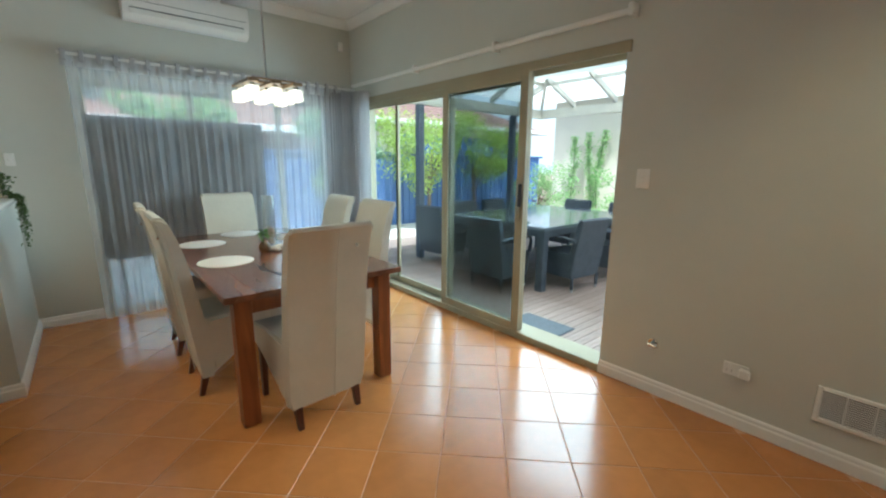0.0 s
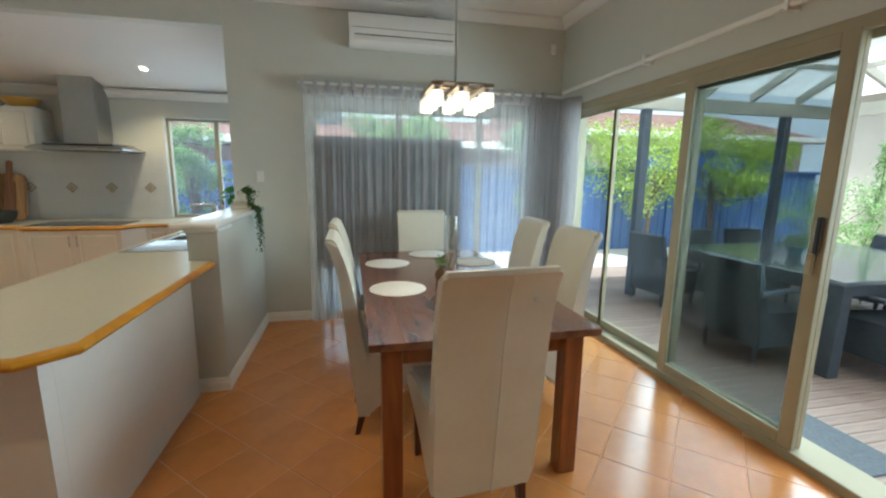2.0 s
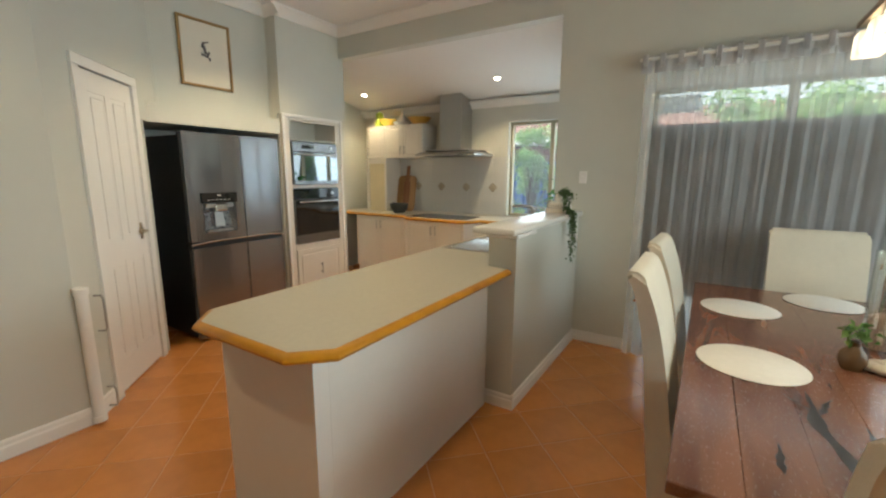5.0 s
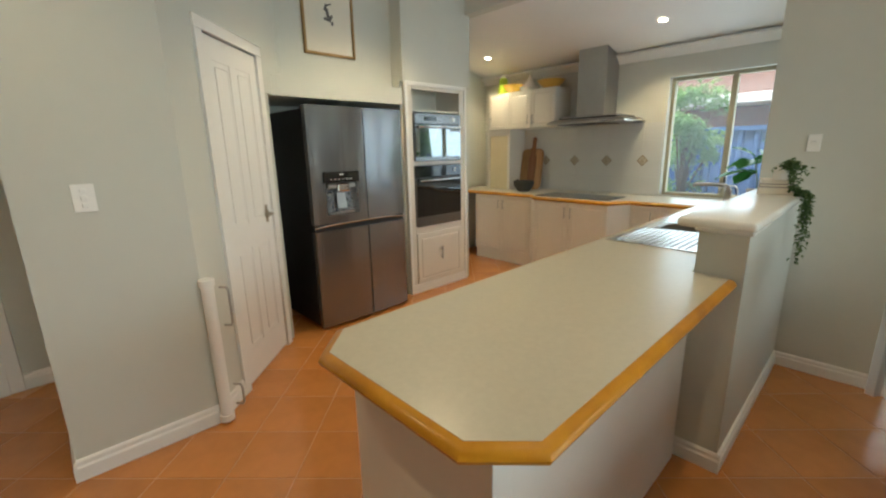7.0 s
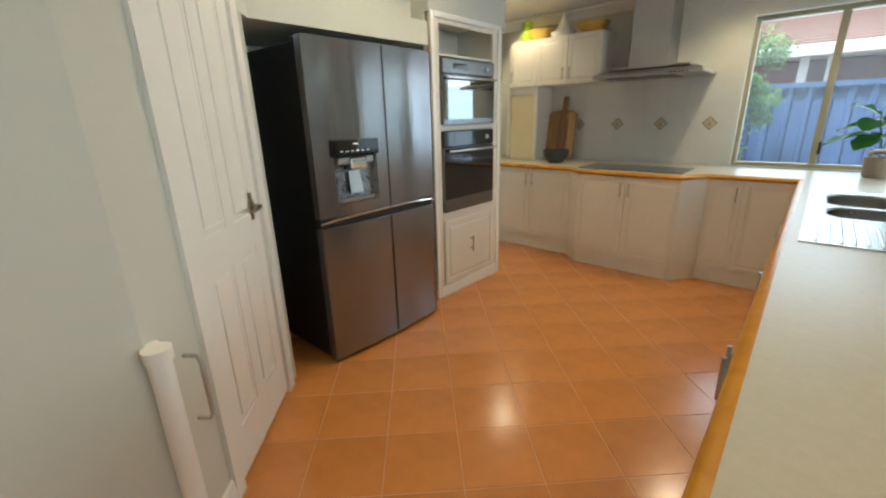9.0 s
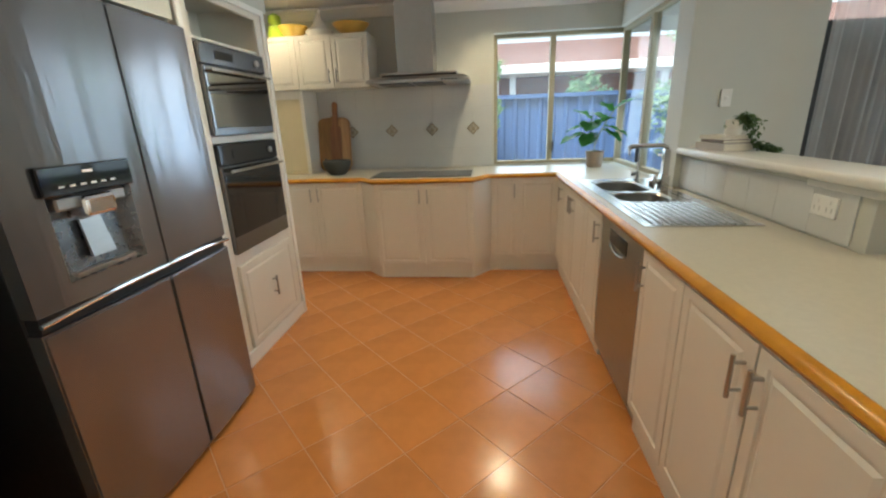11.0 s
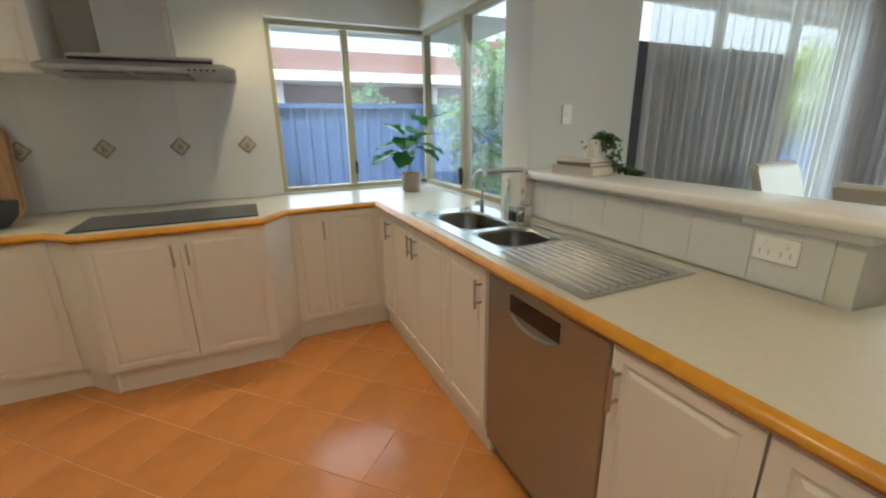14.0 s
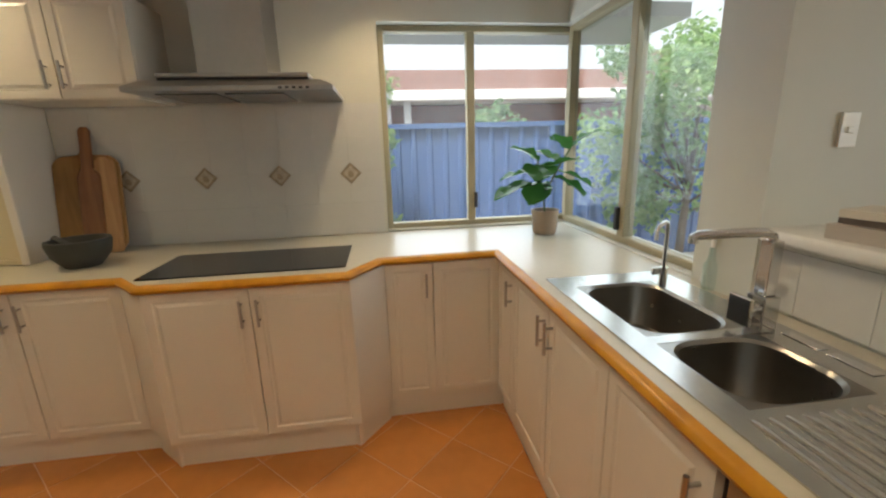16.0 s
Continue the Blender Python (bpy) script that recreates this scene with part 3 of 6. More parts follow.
pane("x", KX + 0.08, 5.89, KY + 0.02, KWB + 0.035, KWT - 0.035, VEILGLASS, window_3)
structure("sill", bx(KWL, KX + 0.1, KY, KY + 0.07, KWB - 0.012, KWB + 0.004), LAMINATE, "pale worktop running into the window recess", "sill")

# ---- worktops ----
CT = 0.90
BX0, BX1 = -0.815, -0.52             # sink bowls
BOWLS = ((4.84, 5.26), (4.515, 4.80))
OUT = [(-3.93, KY), (-3.93, 5.79), (-2.665, 5.79), (-2.525, 5.645), (-1.658, 5.645), (-1.52, 5.848), (-0.962, 5.862), (-0.952, 3.8), (-0.935, 2.24), (-0.81, 2.115), (-0.28, 2.115), (-0.158, 2.235), (-0.158, 3.60), (KX + 0.005, 3.62), (KX, KY)]
NOSE = OUT[1:13]


def inset_line(pts, d):
    """The open line shifted to its right by d."""
    res = []
    for i, p in enumerate(pts):
        p = Vector(p)
        a = (p - Vector(pts[i - 1])).normalized() if i else None
        b = (Vector(pts[i + 1]) - p).normalized() if i < len(pts) - 1 else None
        if a is None:
            n = Vector((-b.y, b.x))
            res.append(p + n * d)
        elif b is None:
            n = Vector((-a.y, a.x))
            res.append(p + n * d)
        else:
            na, nb = Vector((-a.y, a.x)), Vector((-b.y, b.x))
            m = (na + nb).normalized()
            res.append(p + m * (d / max(0.3, m.dot(na))))
    return res


worktop = thing("worktop", "pale laminate kitchen worktop with a rounded oak front edge", "worktop")
inner = [(v.x, v.y) for v in inset_line(NOSE, 0.03)]
bm = bmesh.new()
edges = []
for loop in ([OUT[0]] + inner + OUT[13:], *[[(BX0, a), (BX1, a), (BX1, b), (BX0, b)] for a, b in BOWLS]):
    vs = [bm.verts.new((x, y, CT)) for x, y in loop]
    edges += [bm.edges.new((vs[i], vs[(i + 1) % len(vs)])) for i in range(len(vs))]
bmesh.ops.triangle_fill(bm, use_beauty=True, edges=edges)
ext = bmesh.ops.extrude_face_region(bm, geom=list(bm.faces))
for v in ext["geom"]:
    if isinstance(v, bmesh.types.BMVert):
        v.co.z -= 0.034
part("top", bm, LAMINATE, worktop)
bm = bmesh.new()
sec = [(0.032, -0.0008), (0.018, -0.003), (0.006, -0.010), (0.0, -0.022), (0.005, -0.033), (0.016, -0.040), (0.032, -0.040)]
rings = []
for d, h in sec:
    rings.append([bm.verts.new((v.x, v.y, CT + h)) for v in inset_line(NOSE, d)])
for a, b in zip(rings, rings[1:] + rings[:1]):
    for i in range(len(NOSE) - 1):
        bm.faces.new((a[i], a[i + 1], b[i + 1], b[i]))
part("edging", bm, OAK, worktop, "honey oak bullnose edging", True)


# ---- cabinets ----
def door_leaf(w, h, t=0.019):
    """A door with a routed, raised centre panel; it faces -y, its lower left corner at the origin."""
    bm = bmesh.new()
    box(bm, 0, w, -t, 0, 0, h)
    f = [f for f in bm.faces if f.normal.y < -0.9][0]
    for th, dep in ((min(0.055, w * 0.22), 0.0), (0.006, -0.005), (0.012, 0.0), (0.016, 0.005)):
        bmesh.ops.inset_region(bm, faces=[f], thickness=th, depth=dep)
    es = [e for e in bm.edges if all(abs(v.co.y + t) < 1e-5 for v in e.verts) and (all(v.co.x in (0, w) for v in e.verts) and abs(e.verts[0].co.x - e.verts[1].co.x) < 1e-6 or all(abs(v.co.z) < 1e-6 or abs(v.co.z - h) < 1e-6 for v in e.verts) and abs(e.verts[0].co.z - e.verts[1].co.z) < 1e-6)]
    bmesh.ops.bevel(bm, geom=es, offset=0.004, segments=2, affect="EDGES")
    return bm


def bar_handle(bm, x, z, length=0.12, vertical=True, out=0.019):
    y = -out
    if vertical:
        cyl(bm, (x, y - 0.03, z - length / 2), (x, y - 0.03, z + length / 2), 0.006)
        for s in (-1, 1):
            cyl(bm, (x, y, z + s * length * 0.32), (x, y - 0.03, z + s * length * 0.32), 0.005)
    else:
        cyl(bm, (x - length / 2, y - 0.03, z), (x + length / 2, y - 0.03, z), 0.006)
        for s in (-1, 1):
            cyl(bm, (x + s * length * 0.32, y, z), (x + s * length * 0.32, y - 0.03, z), 0.005)


def cabinet(at, rz, w, doors, z0=0.13, z1=0.862, depth=0.5, label="white base cabinet with raised-panel doors and bar handles", kick=True, category="cabinet", htop=True, group="kitchen base cabinets", ztop=None):
    """A unit whose front lies on its local -y side. doors: widths from its left, with the handle's side (L, R or None)."""
    cab = thing("cabinet", label, category, at, rz, group)
    part("body", bx(0.001, w - 0.001, 0.002, depth, z0, ztop or z1), CAB, cab)
    if kick:
        part("kickboard", bx(0.0, w, 0.016, 0.05, 0.0, z0 - 0.002), CAB, cab)
    x = 0.0
    for dw, side in doors:
        d = part("door", door_leaf(dw - 0.004, z1 - z0 - 0.006), CAB, cab, "", False)
        d.location = (x + 0.002, 0.0, z0 + 0.003)
        if side:
            bm = bmesh.new()
            hx = 0.032 if side == "L" else dw - 0.036
            hz = (z1 - z0) - 0.115 if htop else 0.10
            bar_handle(bm, hx, hz)
            part("handle", bm, STEEL, d, "brushed steel bar handle", True)
        x += dw
    return cab


# hob run
hob_left = cabinet((-3.55, 5.84, 0), 0, 0.882, [(0.441, "R"), (0.441, "L")])
part("kick_filler", bx(0.8825, 0.93, 0.012, 0.05, 0, 0.127), CAB, hob_left)
bay = cabinet((-2.515, 5.69, 0), 0, 0.855, [(0.4275, "R"), (0.4275, "L")], label="white bay cabinet under the hob, raised-panel doors")
for a, b in (((-2.668, 5.825), (-2.514, 5.679)), ((-1.661, 5.679), (-1.509, 5.868))):
    bm = bmesh.new()
    dx, dy = b[0] - a[0], b[1] - a[1]
    ln = math.hypot(dx, dy)
    nx, ny = -dy / ln, dx / ln
    prism(bm, [(a[0], a[1] - 0.004), (b[0], b[1] - 0.004), (b[0] + nx * 0.3, b[1] + ny * 0.3), (a[0] + nx * 0.3, a[1] + ny * 0.3)], 0.13, 0.862)
    corner = tagged(part("corner_panel", bm, CAB), "white splayed corner panel of the hob bay", "panel")
    bm = bmesh.new()
    prism(bm, [(a[0] + nx * 0.022, a[1] + ny * 0.022), (b[0] + nx * 0.022, b[1] + ny * 0.022), (b[0] + nx * 0.06, b[1] + ny * 0.06), (a[0] + nx * 0.06, a[1] + ny * 0.06)], 0, 0.128)
    part("kickboard", bm, CAB, corner)
corner_unit = cabinet((-1.51, 5.885, 0), 0, 0.582, [(0.235, "R"), (0.347, None)])
part("kick_filler", bx(-0.07, -0.0005, 0.012, 0.05, 0, 0.127), CAB, corner_unit)
part("kick_filler", bx(0.5825, 0.63, 0.014, 0.05, 0, 0.127), CAB, corner_unit)

# sink run and peninsula (fronts face west)
RX = -0.915
cabinet((RX, 5.88, 0), -90, 1.435, [(0.27, "R"), (0.40, "R"), (0.40, "L"), (0.365, "R")], label="white sink cabinet with raised-panel doors", ztop=0.70)
cabinet((RX, 3.83, 0), -90, 0.355, [(0.355, "L")])
cabinet((RX, 3.475, 0), -90, 1.16, [(0.375, "R"), (0.375, "L"), (0.41, "R")])
pen = thing("peninsula_panel", "painted back and end panels of the kitchen peninsula", "panel")
bm = bmesh.new()
prism(bm, [(-0.307, 2.25), (-0.86, 2.25), (-0.905, 2.32), (-0.307, 2.32)], 0, 0.862)
part("end_panel", bm, PANELW, pen)
part("side_panel", bx(-0.42, -0.307, 2.3205, 3.58, 0, 0.862), PANELW, pen)
part("end_stile", bx(-0.42, -0.322, 3.5805, 3.62, 0, 0.862), PANELW, pen)
bm = bmesh.new()
tube(bm, [(-0.80, 2.25, 0.05), (-0.80, 2.215, 0.05), (-0.80, 2.21, 0.062)], 0.008)
part("cable_grip", bm, WHITE, pen, "small white wall grip", True)

# dishwasher
dw = thing("dishwasher", "stainless steel dishwasher with black control strip", "dishwasher", (RX, 4.43, 0), -90)
part("body", bx(0.004, 0.596, 0.005, 0.5, 0.10, 0.855), WASHSTEEL, dw)
part("front", bx(0.004, 0.596, -0.018, 0.004, 0.11, 0.856, 0.005), WASHSTEEL, dw)
part("control_strip", bx(0.15, 0.41, -0.021, -0.016, 0.755, 0.822, 0.002), BLACKGLASS, dw, "black control strip")
bm = bmesh.new()
tube(bm, [(0.155, -0.017, 0.752), (0.18, -0.022, 0.737), (0.22, -0.025, 0.727), (0.28, -0.026, 0.724), (0.34, -0.025, 0.727), (0.38, -0.022, 0.737), (0.405, -0.017, 0.752)], 0.007)
part("handle", bm, WASHSTEEL, dw, "shallow curved grip lip", True)
part("kickboard", bx(0.0, 0.6, 0.035, 0.055, 0, 0.10), STEEL, dw)

# ---- hob ----
bm = bx(-2.56, -1.68, 5.735, 6.16, CT + 0.001, CT + 0.007, 0.003)
hob = tagged(part("hob", bm, BLACKGLASS), "black glass ceramic hob set in the worktop", "hob")

# ---- sink ----
sink = thing("sink", "stainless steel double bowl sink with ribbed drainer", "sink")
SX0, SX1, SY0, SY1 = -0.885, -0.405, 3.985, 5.37


def rounded(x0, x1, y0, y1, r, n=5):
    pts = []
    for cx, cy, a0 in ((x1 - r, y1 - r, 0), (x0 + r, y1 - r, 90), (x0 + r, y0 + r, 180), (x1 - r, y0 + r, 270)):
        for k in range(n + 1):
            a = radians(a0 + 90 * k / n)
            pts.append((cx + r * math.cos(a), cy + r * math.sin(a)))
    return pts


bm = bmesh.new()
zt = CT + 0.005
for y0, y1 in ((SY0, 4.515), (4.80, 4.84), (5.26, SY1)):
    box(bm, SX0, SX1, y0, y1, CT + 0.001, zt)
for y0, y1 in BOWLS:
    box(bm, SX0, BX0, y0, y1, CT + 0.001, zt)
    box(bm, BX1, SX1, y0, y1, CT + 0.001, zt)
bmesh.ops.remove_doubles(bm, verts=bm.verts, dist=1e-5)
part("deck_plate", bm, SINK, sink, "flat steel rim")
for y0, y1 in BOWLS:
    bm = bmesh.new()
    n = 6
    rim = rounded(BX0, BX1, y0, y1, 0.09, n)
    outer = []
    for x, y in rim:
        sx = BX1 if x > (BX0 + BX1) / 2 else BX0
        sy = y1 if y > (y0 + y1) / 2 else y0
        outer.append((x, y) if abs(x - sx) < 1e-6 or abs(y - sy) < 1e-6 else None)
    levels = [(0.0, 0.004), (0.004, 0.0045), (0.012, -0.004), (0.020, -0.10), (0.035, -0.145), (0.075, -0.16)]
    rings = []
    for ins, z in levels:
        pts = rounded(BX0 + ins, BX1 - ins, y0 + ins, y1 - ins, max(0.03, 0.09 - ins * 0.4), n)
        rings.append([bm.verts.new((x, y, CT + z)) for x, y in pts])
    for a, b in zip(rings, rings[1:]):
        for i in range(len(a)):
            bm.faces.new((a[i], a[(i + 1) % len(a)], b[(i + 1) % len(a)], b[i]))
    bm.faces.new(rings[-1])
    # corner fillets between the square cut-out and the round rim
    for ci, (cx, cy) in enumerate(((BX1, y1), (BX0, y1), (BX0, y0), (BX1, y0))):
        c = bm.verts.new((cx, cy, CT + 0.0045))
        arc = rings[0][ci * (n + 1):(ci + 1) * (n + 1)]
        for i in range(n):
            bm.faces.new((c, arc[i], arc[i + 1]))
    # same steel as the rim, darkened so the recess shade sits in the colour
    part("bowl", bm, mat("shaded_bowl_steel", (0.30, 0.285, 0.26), 0.3, 1.0, 0.08, 6), sink, "deep pressed steel bowl", True)
    bm = bmesh.new()
    cyl(bm, ((BX0 + BX1) / 2, (y0 + y1) / 2, CT - 0.162), ((BX0 + BX1) / 2, (y0 + y1) / 2, CT - 0.155), 0.04, n=20)
    part("waste", bm, CHROME, sink, "round chrome waste")
for k in range(11):
    x = -0.835 + k * 0.0365
    bm = bmesh.new()
    tube(bm, [(x, 4.015, CT + 0.003), (x, 4.035, CT + 0.0055), (x, 4.455, CT + 0.0065), (x, 4.485, CT + 0.003)], 0.0065, 8)
    part("rib", bm, SINK, sink, "", True)
for y in (4.62, 4.74):
    part("overflow_slot", bx(-0.46, -0.43, y - 0.05, y + 0.05, zt + 0.0005, zt + 0.003, 0.001), CHROME, sink)

tap = thing("kitchen_tap", "tall square chrome mixer tap behind the sink", "tap", (-0.49, 4.825, CT + 0.005))
part("base", bx(-0.025, 0.025, -0.028, 0.028, 0, 0.10, 0.004, 2), CHROME, tap)
part("spout", bx(-0.018, 0.018, -0.018, 0.018, 0.10, 0.25, 0.004, 2), CHROME, tap)
bm = bmesh.new()
tube(bm, [(0, 0, 0.24), (-0.005, 0, 0.262), (-0.03, 0.0, 0.272), (-0.09, 0.01, 0.272), (-0.195, 0.03, 0.268), (-0.205, 0.032, 0.262), (-0.205, 0.032, 0.248)], 0.013, 10)
part("spout_arm", bm, CHROME, tap, "", True)
part("lever", bx(-0.07, -0.055, -0.03, 0.04, 0.02, 0.10, 0.003), CHROME, tap, "flat chrome lever")
bm = bmesh.new()
cyl(bm, (-0.06, 0, 0.06), (0, 0, 0.06), 0.016, n=14)
part("lever_stem", bm, CHROME, tap, "", True)
tap2 = thing("filter_tap", "slim chrome filter tap at the sink", "tap", (-0.515, 5.20, CT + 0.005))
bm = bmesh.new()
cyl(bm, (0, 0, 0), (0, 0, 0.07), 0.014, n=14)
part("base", bm, CHROME, tap2, "", True)
bm = bmesh.new()
tube(bm, [(0, 0, 0.06), (0, 0, 0.215), (-0.01, -0.01, 0.235), (-0.035, -0.03, 0.24), (-0.075, -0.06, 0.235), (-0.09, -0.07, 0.22), (-0.092, -0.072, 0.19)], 0.007, 10)
part("spout", bm, CHROME, tap2, "", True)
part("lever", bx(-0.045, -0.012, -0.006, 0.006, 0.045, 0.07, 0.003), CHROME, tap2)
bot = thing("soap_bottle", "clear soap bottle behind the sink", "bottle", (-0.372, 5.15, CT + 0.001))
bm = bmesh.new()
lathe(bm, [(0, 0), (0.022, 0), (0.024, 0.01), (0.024, 0.085), (0.012, 0.11), (0.010, 0.15), (0, 0.15)])
part("body", bm, clear("bottle_plastic", (0.82, 0.9, 0.88), 0.05, ior=1.6), bot, "", True)
bm = bmesh.new()
cyl(bm, (0, 0, 0.15), (0, 0, 0.185), 0.008)
box(bm, -0.04, 0.012, -0.008, 0.008, 0.185, 0.197, 0.003)
part("pump", bm, WHITE, bot)

# ---- hood ----
hood = thing("range_hood", "stainless steel canopy range hood over the hob", "range hood")
bm = bmesh.new()
box(bm, -2.345, -2.02, 6.2, KY, 1.75, 2.49)
part("chimney", bm, STEEL, hood, "brushed steel chimney")
bm = bmesh.new()
lo = [(-2.585, 5.97), (-1.69, 5.97), (-1.69, KY), (-2.585, KY)]
hi = [(-2.53, 6.02), (-1.75, 6.02), (-1.75, KY), (-2.53, KY)]
vs = [[bm.verts.new((x, y, z)) for x, y in pts] for z, pts in ((1.685, lo), (1.705, lo), (1.735, hi))]
for a, b in zip(vs, vs[1:]):
    for i in range(4):
        bm.faces.new((a[i], a[(i + 1) % 4], b[(i + 1) % 4], b[i]))
bm.faces.new(vs[0])
bm.faces.new(vs[-1])
part("canopy", bm, STEEL, hood)
part("top_plate", bx(-2.46, -1.80, 6.02, KY, 1.748, 1.766, 0.005, 2), STEEL, hood)
part("shadow_gap", bx(-2.455, -1.805, 6.025, KY, 1.7352, 1.7478), BLACK, hood)
for x in (-2.36, -2.06):
    part("filter", bx(x - 0.13, x + 0.13, 6.06, 6.42, 1.678, 1.6845), OVENSTEEL, hood, "mesh grease filter")
for k in range(5):
    part("button", bx(-1.93 + k * 0.03, -1.915 + k * 0.03, 5.966, 5.972, 1.69, 1.70), BLACK, hood)

# ---- splashback tiles ----
splash = thing("splashback", "glazed pale grey wall tiles with four diamond inserts", "splashback", kind="structure")
TW, TH = 0.1945, 0.1925
tile_meshes = {}


def tile_piece(w, h, material, key):
    if key not in tile_meshes:
        bm = bmesh.new()
        box(bm, -w / 2, w / 2, 0, 0.006, -h / 2, h / 2)
        es = [e for e in bm.edges if all(v.co.y < 1e-6 for v in e.verts)]
        bmesh.ops.bevel(bm, geom=es, offset=0.0005, segments=1, affect="EDGES")
        me = bpy.data.meshes.new("tile")
        bm.to_mesh(me)
        bm.free()
        me.materials.append(material)
        tile_meshes[key] = me
    return tile_meshes[key]


for i in range(9):
    for j in range(4):
        x = -3.243 + TW * (i + 0.5)
        ob = new("tile", tile_piece(TW - 0.0006, TH - 0.0006, SPLASH, "n"))
        ob.parent = splash
        ob.location = (x, KY - 0.0065, CT + 0.005 + TH * (j + 0.5))
for i in range(16):
    y = 3.68 + 0.1 * (i + 0.5)
    if y > KEB - 0.03:
        break
    ob = new("tile", tile_piece(0.1985, 0.185, SPLASH, "e"))
    ob.parent = splash
    ob.matrix_local = pose(KX - 0.0005 if y > NY else BW0 - 0.0065, 3.68 + 0.2 * (i + 0.5), CT + 0.098, 0, 0, -90)
    if i >= 7:
        break
INSERT = mat("insert_tile", (0.30, 0.25, 0.18), 0.3, var=0.4, scale=30)
INSERT2 = mat("insert_tile_pale", (0.46, 0.41, 0.33), 0.3, var=0.3, scale=40)
for x in (-2.91, -2.50, -2.09, -1.68):
    bm = bmesh.new()
    box(bm, -0.045, 0.045, -0.004, 0, -0.045, 0.045, 0.002)
    d = part("diamond_tile", bm, INSERT, splash, "brown patterned diamond insert")
    d.matrix_local = pose(x, KY - 0.0068, 1.275, 0, 45, 0)
    e = part("motif", bx(-0.033, 0.033, -0.0055, -0.0035, -0.033, 0.033, 0.001), INSERT2, d, "pale fruit motif")
    bm = bmesh.new()
    bmesh.ops.create_icosphere(bm, subdivisions=2, radius=0.021, matrix=Matrix.Translation((0.004, -0.004, -0.004)) @ Matrix.Diagonal((1, 0.2, 0.8, 1)))
    part("fruit", bm, INSERT, d, "", True)

# ---- upper cabinets ----
UL = "cream upper cabinet with arched raised-panel doors"
cabinet((-3.60, 6.17, 0), 0, 0.335, [(0.335, "L")], 1.675, 2.13, 0.33, UL, False, "cabinet", False, "upper cabinets")
cabinet((-3.265, 6.17, 0), 0, 0.67, [(0.335, "R"), (0.335, "L")], 1.675, 2.13, 0.33, UL, False, "cabinet", False, "upper cabinets")
gar = thing("appliance_cupboard", "cream appliance cupboard with a roller front on the worktop", "cupboard")
part("side_panel", bx(-3.29, -3.25, 6.16, KY, CT + 0.001, 1.672, 0.003), CAB, gar)
part("side_panel", bx(-3.63, -3.60, 6.16, KY, CT + 0.001, 1.672, 0.003), CAB, gar)
part("roller_box", bx(-3.60, -3.29, 6.18, KY, 1.60, 1.672), CAB, gar)
CREAM = mat("cream_shutter", (0.66, 0.58, 0.38), 0.45, var=0.04)
part("shutter", bx(-3.598, -3.292, 6.185, 6.20, CT + 0.03, 1.598, 0.003), CREAM, gar, "smooth cream pull-down shutter")
part("bottom_rail", bx(-3.598, -3.292, 6.175, 6.205, CT + 0.002, CT + 0.029, 0.004), CREAM, gar)

# ---- oven tower ----
tower = thing("oven_tower", "white tall cabinet housing two built-in ovens", "cabinet")
TX, TY0, TY1 = -2.955, 4.20, 4.98
bm = bmesh.new()
box(bm, TX - 0.02, TX, TY0, 4.275, 0.08, 2.05, 0.003)
box(bm, TX - 0.02, TX, 4.905, TY1, 0.08, 2.05, 0.003)
box(bm, TX - 0.02, TX, 4.275, 4.905, 1.99, 2.05, 0.003)
box(bm, TX - 0.02, TX, 4.275, 4.905, 1.29, 1.328, 0.003)
box(bm, TX - 0.02, TX, 4.275, 4.905, 0.615, 0.683, 0.003)
box(bm, TX - 0.02, TX, 4.275, 4.905, 0.08, 0.10, 0.003)
part("face_frame", bm, CAB, tower)
bm = bmesh.new()
box(bm, TX - 0.6, TX - 0.021, TY0, 4.25, 0.0, 2.05)
box(bm, TX - 0.6, TX - 0.021, 4.93, TY1, 0.0, 2.05)
box(bm, TX - 0.6, TX - 0.021, 4.25, 4.93, 1.795, 1.81)
box(bm, TX - 0.4, TX - 0.38, 4.25, 4.93, 1.81, 2.05)
part("carcass", bm, CAB, tower)
bm = bmesh.new()
frame_rect(bm, "x", TX + 0.008, 0.016, TY0 - 0.02, TY1 + 0.02, 0.0, 2.055, 0.035, 0.09)
part("surround", bm, WHITE, tower, "white moulded surround")
d = part("drawer_front", door_leaf(0.63, 0.515), CAB, tower)
d.matrix_local = pose(TX - 0.001, 4.275, 0.10, 0, 0, 90)
bm = bmesh.new()
bar_handle(bm, 0.315, 0.28, 0.13)
part("handle", bm, STEEL, d, "steel bar handle", True)


